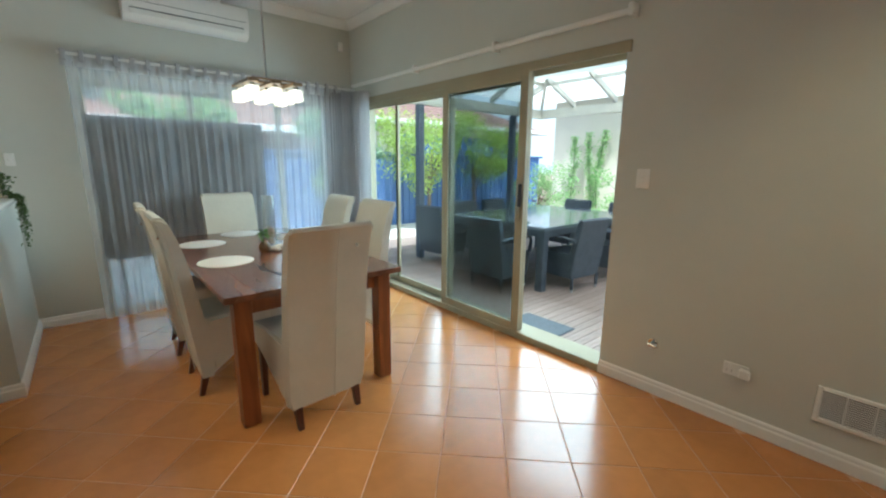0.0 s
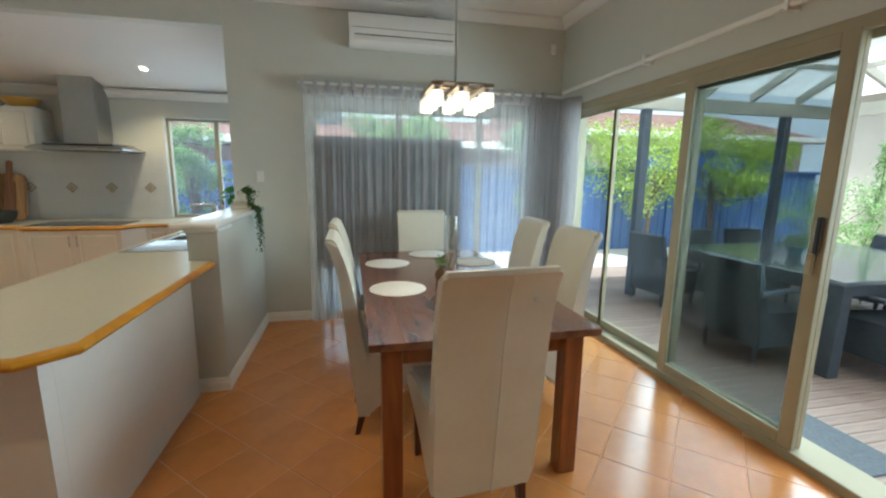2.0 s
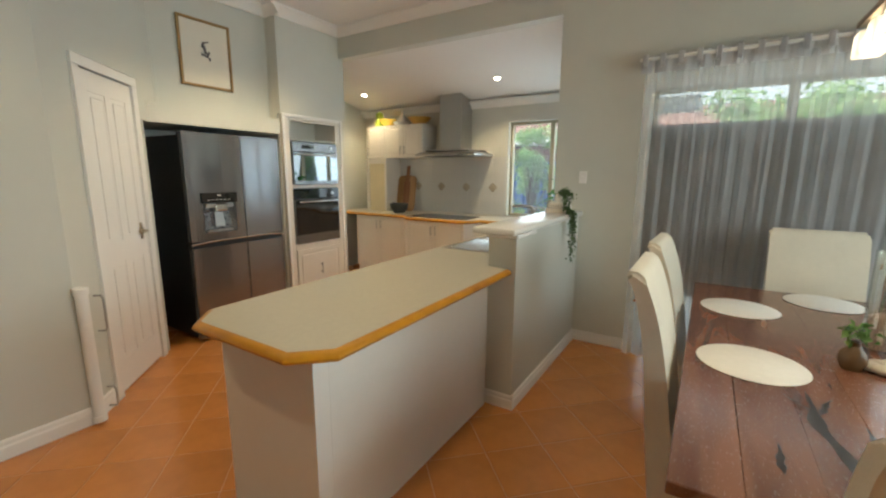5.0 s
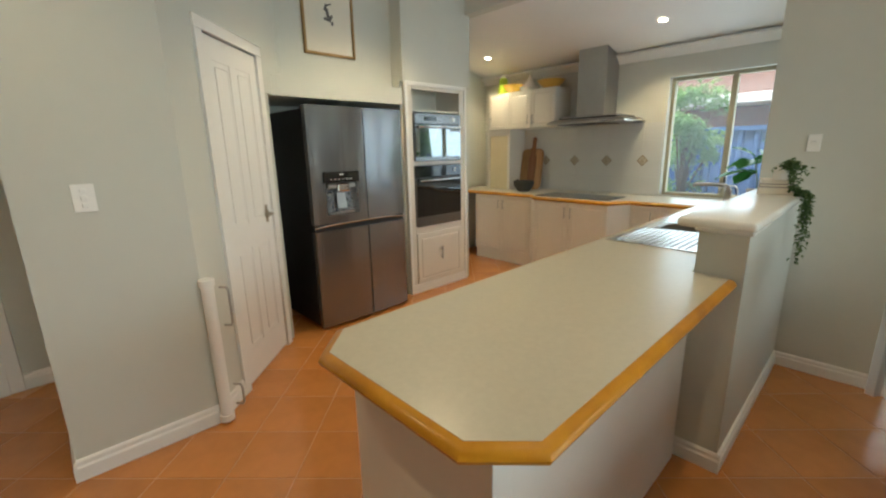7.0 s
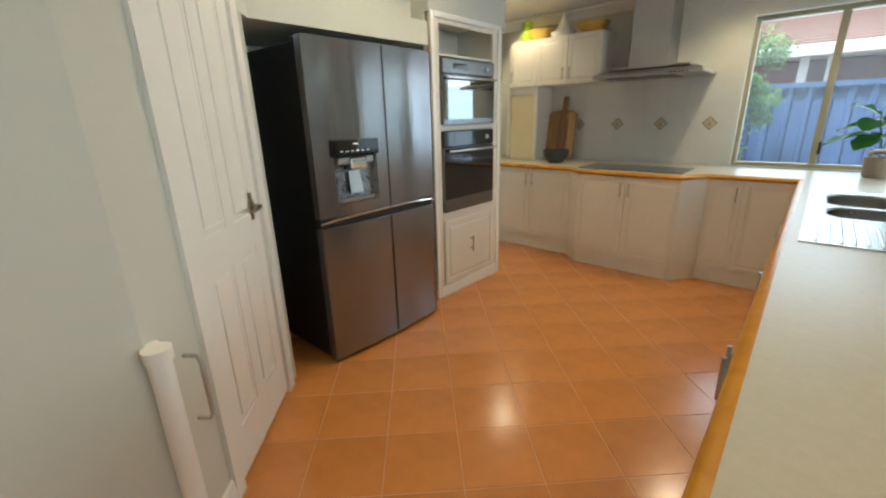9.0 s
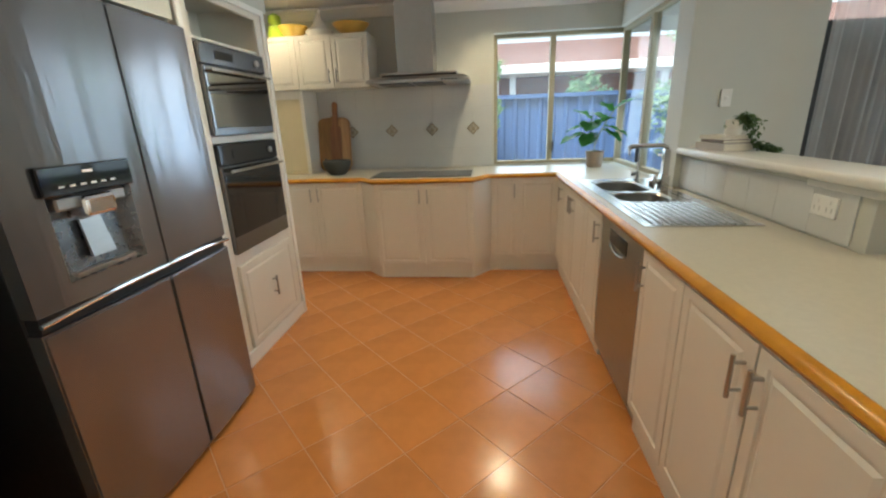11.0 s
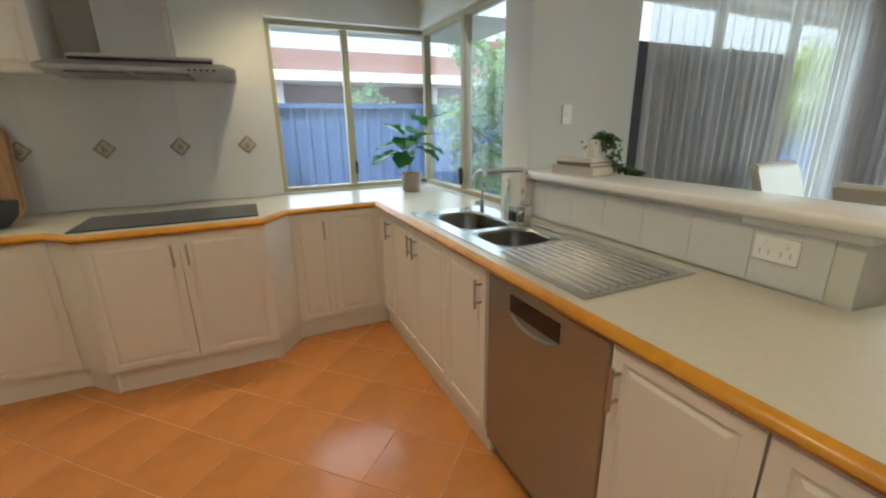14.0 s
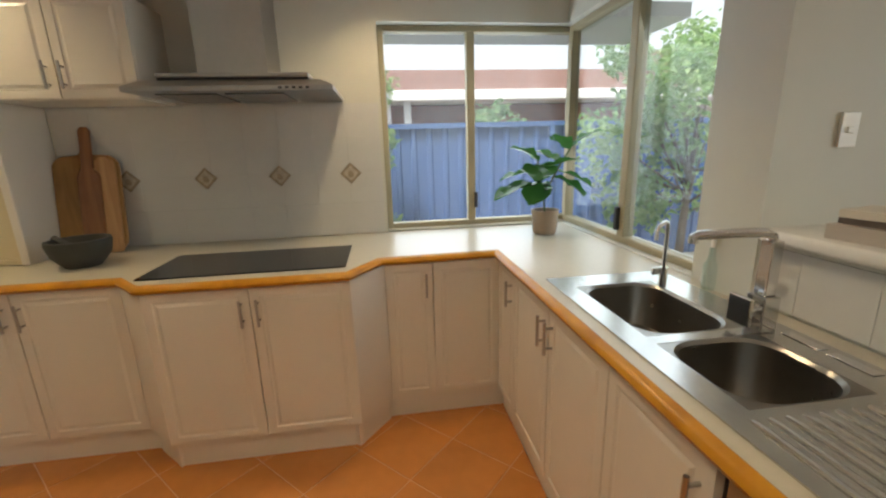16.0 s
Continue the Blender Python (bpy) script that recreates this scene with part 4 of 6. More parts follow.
def oven(name, z0, z1, ctrl, label):
    o = thing(name, label, "oven")
    x = TX
    part("housing", bx(x - 0.45, x - 0.003, 4.285, 4.895, z0 + 0.004, z1 - 0.004), BLACK, o)
    part("control_panel", bx(x - 0.002, x + 0.02, 4.28, 4.90, z1 - ctrl, z1, 0.004), OVENSTEEL if name == "microwave_oven" else BLACKGLASS, o)
    dr = part("door", bx(x - 0.002, x + 0.022, 4.28, 4.90, z0, z1 - ctrl - 0.006, 0.004), OVENSTEEL, o, "steel framed oven door")
    z2 = z1 - ctrl - 0.03
    zb = z0 + (0.10 if name != "microwave_oven" else 0.04)
    part("window", bx(x + 0.0225, x + 0.0255, 4.285, 4.895, zb, z1 - ctrl - 0.012, 0.001), BLACKGLASS if name != "microwave_oven" else mat("mirror_glass", (0.30, 0.32, 0.33), 0.03, 1.0, 0.05), dr, "dark glass window")
    bm = bmesh.new()
    cyl(bm, (x + 0.06, 4.31, z2), (x + 0.06, 4.87, z2), 0.009)
    for y in (4.34, 4.84):
        cyl(bm, (x + 0.02, y, z2), (x + 0.06, y, z2), 0.007)
    part("handle", bm, CHROME, dr, "steel bar handle", True)
    bm = bmesh.new()
    cyl(bm, (x + 0.018, 4.80, z1 - ctrl / 2), (x + 0.032, 4.80, z1 - ctrl / 2), 0.018, n=16)
    part("knob", bm, STEEL, o, "", True)
    part("display", bx(x + 0.0205, x + 0.0225, 4.40, 4.56, z1 - ctrl * 0.7, z1 - ctrl * 0.3), BLACKGLASS, o)
    return o


oven("microwave_oven", 1.33, 1.78, 0.10, "built-in steel microwave oven with mirror glass door")
oven("wall_oven", 0.685, 1.285, 0.11, "built-in black glass wall oven with steel base strip")

# ---- fridge ----
fr = thing("fridge", "dark stainless steel french-door fridge with water dispenser", "fridge", (-2.775, 3.12, 0.0), 90.5)
# local x runs along the front, local -y is the front
FW, FD, FH = 0.89, 0.80, 1.775
part("cabinet_body", bx(0.005, FW - 0.005, 0.075, FD, 0.03, FH - 0.02, 0.006), mat("fridge_side", (0.006, 0.006, 0.007), 0.45, var=0.1), fr, "black fridge sides")


def curved_door(x0, x1, z0, z1, parent, name="door"):
    """A door whose front bulges a little."""
    bm = bmesh.new()
    n = 6
    cols = []
    for i in range(n + 1):
        x = x0 + (x1 - x0) * i / n
        y = 0.018 * ((x - FW / 2) / (FW / 2)) ** 2
        cols.append([bm.verts.new((x, y, z0)), bm.verts.new((x, y, z1)), bm.verts.new((x, 0.07, z1)), bm.verts.new((x, 0.07, z0))])
    for a, b in zip(cols, cols[1:]):
        for k in range(4):
            bm.faces.new((a[k], b[k], b[(k + 1) % 4], a[(k + 1) % 4]))
    bm.faces.new(cols[0])
    bm.faces.new(cols[-1])
    bmesh.ops.recalc_face_normals(bm, faces=bm.faces)
    es = [e for e in bm.edges if len(e.link_faces) == 2 and e.link_faces[0].normal.dot(e.link_faces[1].normal) < 0.5 and all(v.co.y < 0.03 for v in e.verts)]
    bmesh.ops.bevel(bm, geom=es, offset=0.006, segments=2, affect="EDGES")
    return part(name, bm, DARKSTEEL, parent, "brushed dark steel door", True)


FM = 0.480
WX0, WX1, WZ0, WZ1 = 0.115, 0.40, 0.945, 1.20


def dispenser_door(x0, x1, z0, z1, parent):
    """A bulging door with a slanted dispenser well let into it."""
    bm = bmesh.new()
    xs = [x0, x0 + 0.04, 0.08, WX0, 0.20, 0.30, WX1, 0.435, x1]
    zs = [z0, WZ0, WZ1, z1]
    front = lambda x: 0.018 * ((x - FW / 2) / (FW / 2)) ** 2
    grid = [[bm.verts.new((x, front(x), z)) for z in zs] for x in xs]
    for i in range(len(xs) - 1):
        for j in range(3):
            if not (j == 1 and WX0 - 1e-6 <= xs[i] and xs[i + 1] <= WX1 + 1e-6):
                bm.faces.new((grid[i][j], grid[i + 1][j], grid[i + 1][j + 1], grid[i][j + 1]))
    rim = [grid[i][0] for i in range(len(xs))] + [grid[-1][j] for j in (1, 2, 3)] + [grid[i][3] for i in range(len(xs) - 2, -1, -1)] + [grid[0][j] for j in (2, 1)]
    rear = [bm.verts.new((v.co.x, 0.07, v.co.z)) for v in rim]
    for k in range(len(rim)):
        bm.faces.new((rim[k], rim[(k + 1) % len(rim)], rear[(k + 1) % len(rim)], rear[k]))
    bm.faces.new(rear)
    bmesh.ops.recalc_face_normals(bm, faces=bm.faces)
    return part("door", bm, DARKSTEEL, parent, "brushed dark steel door with a dispenser well")


d1 = dispenser_door(0.0, FM - 0.003, 0.88, FH, fr)
d2 = curved_door(FM + 0.003, FW, 0.88, FH, fr)
curved_door(0.0, FM - 0.003, 0.025, 0.825, fr)
curved_door(FM + 0.003, FW, 0.025, 0.825, fr)
part("handle_recess", bx(0.01, FW - 0.01, 0.03, 0.075, 0.827, 0.878), BLACK, fr, "dark grip recess")
for x0, x1, dd in ((0.0, FM - 0.003, d1), (FM + 0.003, FW, d2)):
    bm = bmesh.new()
    pts = []
    for i in range(9):
        u = i / 8
        x = x0 + (x1 - x0) * u
        y = 0.018 * ((x - FW / 2) / (FW / 2)) ** 2 - 0.004
        e = (u if x0 > 0.1 else 1 - u)
        pts.append((x, y, 0.876 - 0.020 * e ** 3))
    tube(bm, pts, 0.008, 8)
    part("grip_edge", bm, CHROME, dd, "bright curved grip edge", True)
part("dispenser_panel", bx(0.10, 0.415, -0.006, 0.012, 1.20, 1.285, 0.004), BLACKGLASS, d1, "black dispenser panel")
WELLGREY = mat("dispenser_grey", (0.20, 0.205, 0.215), 0.28, 0.8)
bm = bmesh.new()
vs = [bm.verts.new(p) for p in ((WX0, 0.012, WZ0), (WX1, 0.0, WZ0), (WX1, 0.0, WZ1), (WX0, 0.012, WZ1), (WX0 + 0.03, 0.04, WZ0 + 0.02), (WX1 - 0.03, 0.04, WZ0 + 0.02), (WX1 - 0.03, 0.062, WZ1 - 0.01), (WX0 + 0.03, 0.062, WZ1 - 0.01))]
for f in ((0, 1, 5, 4), (1, 2, 6, 5), (2, 3, 7, 6), (3, 0, 4, 7), (4, 5, 6, 7)):
    bm.faces.new([vs[i] for i in f])
part("dispenser_well", bm, WELLGREY, d1, "recessed dispenser well")
part("nozzle_housing", bx(WX0 + 0.02, WX1 - 0.02, 0.003, 0.055, WZ1 - 0.045, WZ1 - 0.004, 0.006), STEEL, d1, "pale steel band over the well")
part("nozzle", bx(0.205, 0.315, -0.02, 0.045, 1.125, 1.19, 0.012, 2), CHROME, d1, "steel dispenser nozzle")
bm = bmesh.new()
vs = [bm.verts.new(p) for p in ((0.215, 0.016, 0.995), (0.300, 0.016, 0.995), (0.295, 0.036, 1.115), (0.22, 0.036, 1.115), (0.215, 0.024, 0.995), (0.300, 0.024, 0.995), (0.295, 0.044, 1.115), (0.22, 0.044, 1.115))]
for f in ((3, 2, 1, 0), (4, 5, 6, 7), (0, 1, 5, 4), (1, 2, 6, 5), (2, 3, 7, 6), (3, 0, 4, 7)):
    bm.faces.new([vs[i] for i in f])
part("paddle", bm, STEEL, d1, "steel paddle")
part("drip_tray", bx(WX0 + 0.03, WX1 - 0.03, 0.012, 0.04, WZ0 + 0.004, WZ0 + 0.02, 0.003), STEEL, d1)
for k in range(6):
    part("icon", bx(0.15 + k * 0.035, 0.168 + k * 0.035, -0.0075, -0.0055, 1.222, 1.228), WHITE, d1)
part("badge", bx(0.235, 0.27, -0.0075, -0.0055, 1.258, 1.266), WHITE, d1, "small pale badge")
for x in (0.05, FW - 0.13):
    part("hinge_cover", bx(x, x + 0.08, 0.05, 0.2, FH - 0.02, FH + 0.012, 0.006), BLACK, fr)
for x in (0.04, FW - 0.08):
    part("foot", bx(x, x + 0.04, 0.08, 0.14, 0.0, 0.035, 0.004), BLACK, fr)

# ---- pantry door ----
door_2 = thing("door_2", "white four-panel pantry door, closed", "door", kind="structure")
bm = bmesh.new()
diag(bm, 0.25, 0.308, -0.02, 0.018, 0, 2.06, 0.004)
diag(bm, 0.925, 0.985, -0.02, 0.018, 0, 2.06, 0.004)
diag(bm, 0.25, 0.985, -0.02, 0.018, 2.06, 2.12, 0.004)
part("door_frame", bm, WHITE, door_2)
DM = Matrix.Translation((-2.14, 2.15, 0)) @ Matrix.Rotation(radians(135.0), 4, "Z") @ Matrix.Diagonal((1, -1, 1, 1))
bm = bmesh.new()
box(bm, 0.37, 1.09, -0.04, -0.0046, 0.012, 2.05)
bm2 = bmesh.new()
# stiles, rails and raised panels
for a0, a1, z0, z1 in ((0.37, 0.475, 0.012, 2.05), (0.985, 1.09, 0.012, 2.05), (0.69, 0.77, 0.012, 2.05), (0.475, 0.69, 1.93, 2.05), (0.77, 0.985, 1.93, 2.05), (0.475, 0.69, 0.86, 1.0), (0.77, 0.985, 0.86, 1.0), (0.475, 0.69, 0.012, 0.22), (0.77, 0.985, 0.012, 0.22)):
    box(bm2, a0, a1, -0.0047, 0.0, z0, z1, 0.0)
for a0, a1 in ((0.475, 0.69), (0.77, 0.985)):
    for z0, z1 in ((0.22, 0.86), (1.0, 1.93)):
        box(bm2, a0 + 0.03, a1 - 0.03, -0.0047, -0.001, z0 + 0.03, z1 - 0.03, 0.006)
me = bpy.data.meshes.new("x")
bm2.to_mesh(me)
bm.from_mesh(me)
bm2.free()
bpy.data.meshes.remove(me)
for v in bm.verts:
    v.co.x = 0.311 + (v.co.x - 0.37) * 0.8487
    v.co = DM @ v.co
leaf2 = part("door_leaf", bm, WHITE, door_2)
BRASS = mat("antique_brass", (0.42, 0.36, 0.27), 0.3, 1.0, 0.1)
bm = bmesh.new()
cyl(bm, (0.84, 0.0, 1.03), (0.84, 0.008, 1.03), 0.028, n=18)
tube(bm, [(0.84, 0.0, 1.03), (0.84, 0.045, 1.03), (0.825, 0.05, 1.03), (0.74, 0.05, 1.025)], 0.009)
box(bm, 0.825, 0.855, 0.0, 0.006, 0.97, 1.09, 0.002)
for v in bm.verts:
    v.co = DM @ v.co
part("door_handle", bm, BRASS, leaf2, "brass lever handle", True)

# rolled-up safety gate on the wall corner
gate = thing("retractable_gate", "white rolled retractable safety gate fixed to the wall", "safety gate", (-2.105, 2.17, 0.02))
bm = bmesh.new()
cyl(bm, (0, 0, 0.03), (0, 0, 0.77), 0.03, n=18)
part("roll", bm, WHITE, gate, "", True)
for z0, z1 in ((0.0, 0.035), (0.765, 0.80)):
    bm = bmesh.new()
    cyl(bm, (0, 0, z0), (0, 0, z1), 0.037, n=18)
    box(bm, -0.055, 0, -0.02, 0.02, z0, z1, 0.003)
    part("bracket", bm, WHITE, gate, "", True)
STEELGREY = mat("grey_hook", (0.45, 0.44, 0.42), 0.35, 0.6)
for za, zb in ((0.53, 0.74), (0.06, 0.18)):
    bm = bmesh.new()
    tube(bm, [(-0.02, 0.06, za), (0.01, 0.085, za), (0.02, 0.09, za + 0.02), (0.02, 0.09, zb - 0.02), (0.01, 0.085, zb), (-0.02, 0.06, zb)], 0.006)
    part("hook", bm, STEELGREY, gate, "grey wire hook", True)


# hall door
door_3 = thing("door_3", "white panelled hall door in a white frame", "door", kind="structure")
bm = bmesh.new()
frame_rect(bm, "x", WX + 0.012, 0.03, 0.46, 1.36, 0.0, 2.12, 0.07, 0.001)
part("door_frame", bm, WHITE, door_3)
hl = part("door_leaf", bx(WX + 0.001, WX + 0.018, 0.53, 1.29, 0.01, 2.045), WHITE, door_3)
for z0, z1 in ((0.25, 0.85), (1.0, 1.9)):
    for y0, y1 in ((0.60, 0.87), (0.95, 1.22)):
        part("panel", bx(WX + 0.018, WX + 0.024, y0, y1, z0, z1, 0.004), WHITE, hl)


# ---- plates on the walls ----
SLOT = mat("plate_slot_grey", (0.52, 0.51, 0.48), 0.5)


def wall_plate(m, w, h, rockers, label, category="light switch", holes=False):
    sw = new(category.replace(" ", "_"))
    sw.matrix_world = m
    tagged(sw, label, category)
    part("plate", bx(-w / 2, w / 2, -0.009, 0, -h / 2, h / 2, 0.003, 2), WHITE, sw)
    for k in range(rockers):
        if holes:
            x = (k - (rockers - 1) / 2) * w * 0.48
            part("rocker", bx(x - 0.006, x + 0.006, -0.013, -0.008, h * 0.12, h * 0.34, 0.002), WHITE, sw)
            for dx in (-0.012, 0.012):
                part("pin_slot", bx(x + dx - 0.002, x + dx + 0.002, -0.0098, -0.0085, -h * 0.25, -h * 0.02), SLOT, sw)
        else:
            z = (k - (rockers - 1) / 2) * h * 0.26
            part("rocker", bx(-0.012, 0.012, -0.014, -0.008, z - 0.01, z + 0.01, 0.003), WHITE, sw)
    return sw


wall_plate(pose(-2.14, 1.775, 1.265, 0, 0, 90), 0.078, 0.118, 3, "white three-gang wall light switch")
wall_plate(pose(EX, 1.345, 1.35, 0, 0, -90), 0.08, 0.118, 2, "white wall light switch beside the patio door")
wall_plate(pose(-0.128, NY, 1.43, 0, 0, 0), 0.062, 0.10, 1, "white wall light switch above the bar")
wall_plate(pose(BW0 - 0.007, 3.81, 1.02, 0, 0, -90), 0.118, 0.075, 2, "white double power point on the bar wall", "power point", True)
po = wall_plate(pose(EX, 0.73, 0.33, 0, 0, -90), 0.118, 0.072, 2, "white double power point with a plug adaptor", "power point", True)
part("adaptor", bx(0.02, 0.07, -0.04, -0.009, -0.03, 0.02, 0.006), WHITE, po)

gas = thing("gas_tap", "chrome gas bayonet tap on the wall", "gas tap", (EX, 1.175, 0.333), -90)
bm = bmesh.new()
cyl(bm, (0, 0, 0), (0, -0.012, 0), 0.03, n=18)
part("flange", bm, CHROME, gas, "", True)
bm = bmesh.new()
cyl(bm, (0, -0.01, 0), (0, -0.05, 0), 0.014, n=14)
cyl(bm, (-0.012, -0.04, 0), (0.045, -0.05, 0.004), 0.013, n=14)
part("valve", bm, CHROME, gas, "", True)

vent = thing("wall_vent", "white louvred wall vent grille above the skirting", "vent", (EX, 0.394, 0.205), -90)
bm = bmesh.new()
frame_rect(bm, "y", -0.006, 0.012, 0.0, 0.42, 0, 0.185, 0.022)
part("frame", bm, WHITE, vent)
part("backing", bx(0.02, 0.40, -0.003, 0.0, 0.02, 0.165), mat("vent_dark", (0.05, 0.04, 0.03), 0.8), vent)
for k in range(13):
    z = 0.026 + k * 0.0106
    part("slat", bx(0.022, 0.398, -0.010, -0.003, z, z + 0.0038), WHITE, vent)
for x in (0.11, 0.21, 0.31):
    part("mullion", bx(x - 0.003, x + 0.003, -0.011, -0.003, 0.022, 0.163), WHITE, vent)

# ---- split air conditioner ----
ac = thing("air_conditioner", "white wall-mounted split air conditioner", "air conditioner", (0.72, NY, 2.60))
bm = bmesh.new()
prof = [(0, 0.03), (-0.10, 0.0), (-0.17, 0.02), (-0.205, 0.06), (-0.215, 0.12), (-0.21, 0.26), (-0.19, 0.285), (0, 0.285)]
extrude_x(bm, prof, 0, 1.0)
bmesh.ops.bevel(bm, geom=list(bm.edges), offset=0.006, segments=2, affect="EDGES")
part("case", bm, WHITE, ac, "", True)
part("louvre", bx(0.05, 0.95, -0.214, -0.202, 0.045, 0.085, 0.003), WHITE, ac)
part("slot", bx(0.05, 0.95, -0.2165, -0.21, 0.092, 0.098), BLACK, ac, "dark air slot")
part("slot", bx(0.03, 0.97, -0.2175, -0.212, 0.152, 0.155), BLACK, ac, "dark panel joint")
part("pipe_cover", bx(0.72, 0.80, -0.06, 0, 0.285, 0.36, 0.004), WHITE, ac)
pir = thing("alarm_sensor", "small white motion alarm sensor in the ceiling corner", "sensor", (2.78, NY - 0.01, 2.755))
part("case", bx(-0.03, 0.03, -0.04, 0.0, -0.05, 0.05, 0.012, 2), WHITE, pir)

# ---- picture ----
pic = thing("picture", "gold framed drawing on cream paper", "picture", (PX, 3.32, 2.195), 90)
GOLD = mat("gold_frame", (0.34, 0.22, 0.09), 0.4, 0.5, 0.15)
bm = bmesh.new()
frame_rect(bm, "y", -0.013, 0.026, 0, 0.46, 0, 0.565, 0.022)
part("frame", bm, GOLD, pic)
part("paper", bx(0.02, 0.44, -0.012, -0.004, 0.02, 0.545), mat("cream_paper", (0.72, 0.68, 0.58), 0.7, var=0.03), pic)
INK = mat("ink", (0.14, 0.13, 0.13), 0.8, var=0.3, scale=40)
for k, (x, z, w, h, r) in enumerate(((0.21, 0.36, 0.02, 0.05, 20), (0.24, 0.385, 0.045, 0.012, -20), (0.225, 0.32, 0.025, 0.07, -12), (0.25, 0.285, 0.02, 0.06, 30), (0.215, 0.275, 0.05, 0.02, 10), (0.262, 0.25, 0.018, 0.03, 0))):
    o = part("stroke", bx(-w / 2, w / 2, -0.0135, -0.0118, -h / 2, h / 2), INK, pic)
    o.matrix_local = pose(x, 0, z, 0, r, 0)

# ---- dining table ----
tab = thing("dining_table", "dark red timber dining table with square legs", "table")
TX0, TX1, TB0, TB1, TZ = 0.757, 1.817, 2.352, 4.47, 0.77
bm = bmesh.new()
nb = 7
for k in range(nb):
    a = TX0 + (TX1 - TX0) * k / nb
    b = TX0 + (TX1 - TX0) * (k + 1) / nb
    part("board", bx(a, b - 0.0002, TB0, TB1, TZ - 0.036, TZ, 0.0006 if 0 < k < nb - 1 else 0.003, 1), JARRAH, tab)
bm.free()
for y in (TB0 + 0.09, TB1 - 0.115):
    part("apron", bx(TX0 + 0.15, TX1 - 0.15, y, y + 0.025, 0.635, 0.7335, 0.002), LEGWOOD, tab)
for x in (TX0 + 0.09, TX1 - 0.115):
    part("apron", bx(x, x + 0.025, TB0 + 0.15, TB1 - 0.15, 0.635, 0.7335, 0.002), LEGWOOD, tab)
for x in (TX0 + 0.055, TX1 - 0.145):
    for y in (TB0 + 0.055, TB1 - 0.145):
        part("leg", bx(x, x + 0.09, y, y + 0.09, 0, 0.7335, 0.005, 2), LEGWOOD, tab)
KNOT = mat("dark_knot", (0.03, 0.022, 0.02), 0.3, var=0.3, scale=20)


def vein(path, width, wobble):
    """A dark sliver that follows a bent line, widest past its middle."""
    bm = bmesh.new()
    n = 28
    rows = []
    for k in range(n + 1):
        u = k / n
        f = u * (len(path) - 1)
        i = min(int(f), len(path) - 2)
        p = Vector(path[i]).lerp(Vector(path[i + 1]), f - i)
        side = wobble * math.sin(7 * u + path[0][1] * 9) * (1 - u)
        w = width * (math.sin(math.pi * u) ** 0.8 * (0.45 + 0.75 * u) + 0.02) * (1 + 0.35 * math.sin(19 * u))
        rows.append((bm.verts.new((p.x + side - w, p.y, TZ + 0.0006)), bm.verts.new((p.x + side + w, p.y, TZ + 0.0006))))
    for p, q in zip(rows, rows[1:]):
        bm.faces.new((p[0], p[1], q[1], q[0]))
    part("knot", bm, KNOT, tab, "dark natural gum vein")


vein(((1.09, 3.04), (1.11, 2.93), (1.10, 2.80), (1.14, 2.62), (1.15, 2.50)), 0.020, 0.012)
vein(((1.16, 3.02), (1.135, 2.95), (1.11, 2.88)), 0.010, 0.004)
vein(((1.03, 2.99), (1.065, 2.94), (1.10, 2.89)), 0.007, 0.004)
vein(((0.995, 2.66), (0.985, 2.58), (0.99, 2.52)), 0.010, 0.004)
vein(((1.20, 2.88), (1.21, 2.80), (1.20, 2.74)), 0.008, 0.004)
vein(((1.45, 3.5), (1.47, 3.3), (1.44, 3.1)), 0.012, 0.01)


# ---- dining chairs ----
def flowing(pts, steps=4):
    """The same line, rounded by a curve through its points."""
    res = []
    for i in range(len(pts) - 1):
        p0, p1, p2, p3 = (Vector(pts[min(max(k, 0), len(pts) - 1)]) for k in (i - 1, i, i + 1, i + 2))
        for k in range(steps):
            u = k / steps
            q = 0.5 * (2 * p1 + (p2 - p0) * u + (2 * p0 - 5 * p1 + 4 * p2 - p3) * u * u + (3 * p1 - p0 - 3 * p2 + p3) * u ** 3)
            res.append((q.x, q.y))
    return res + [tuple(pts[-1])]


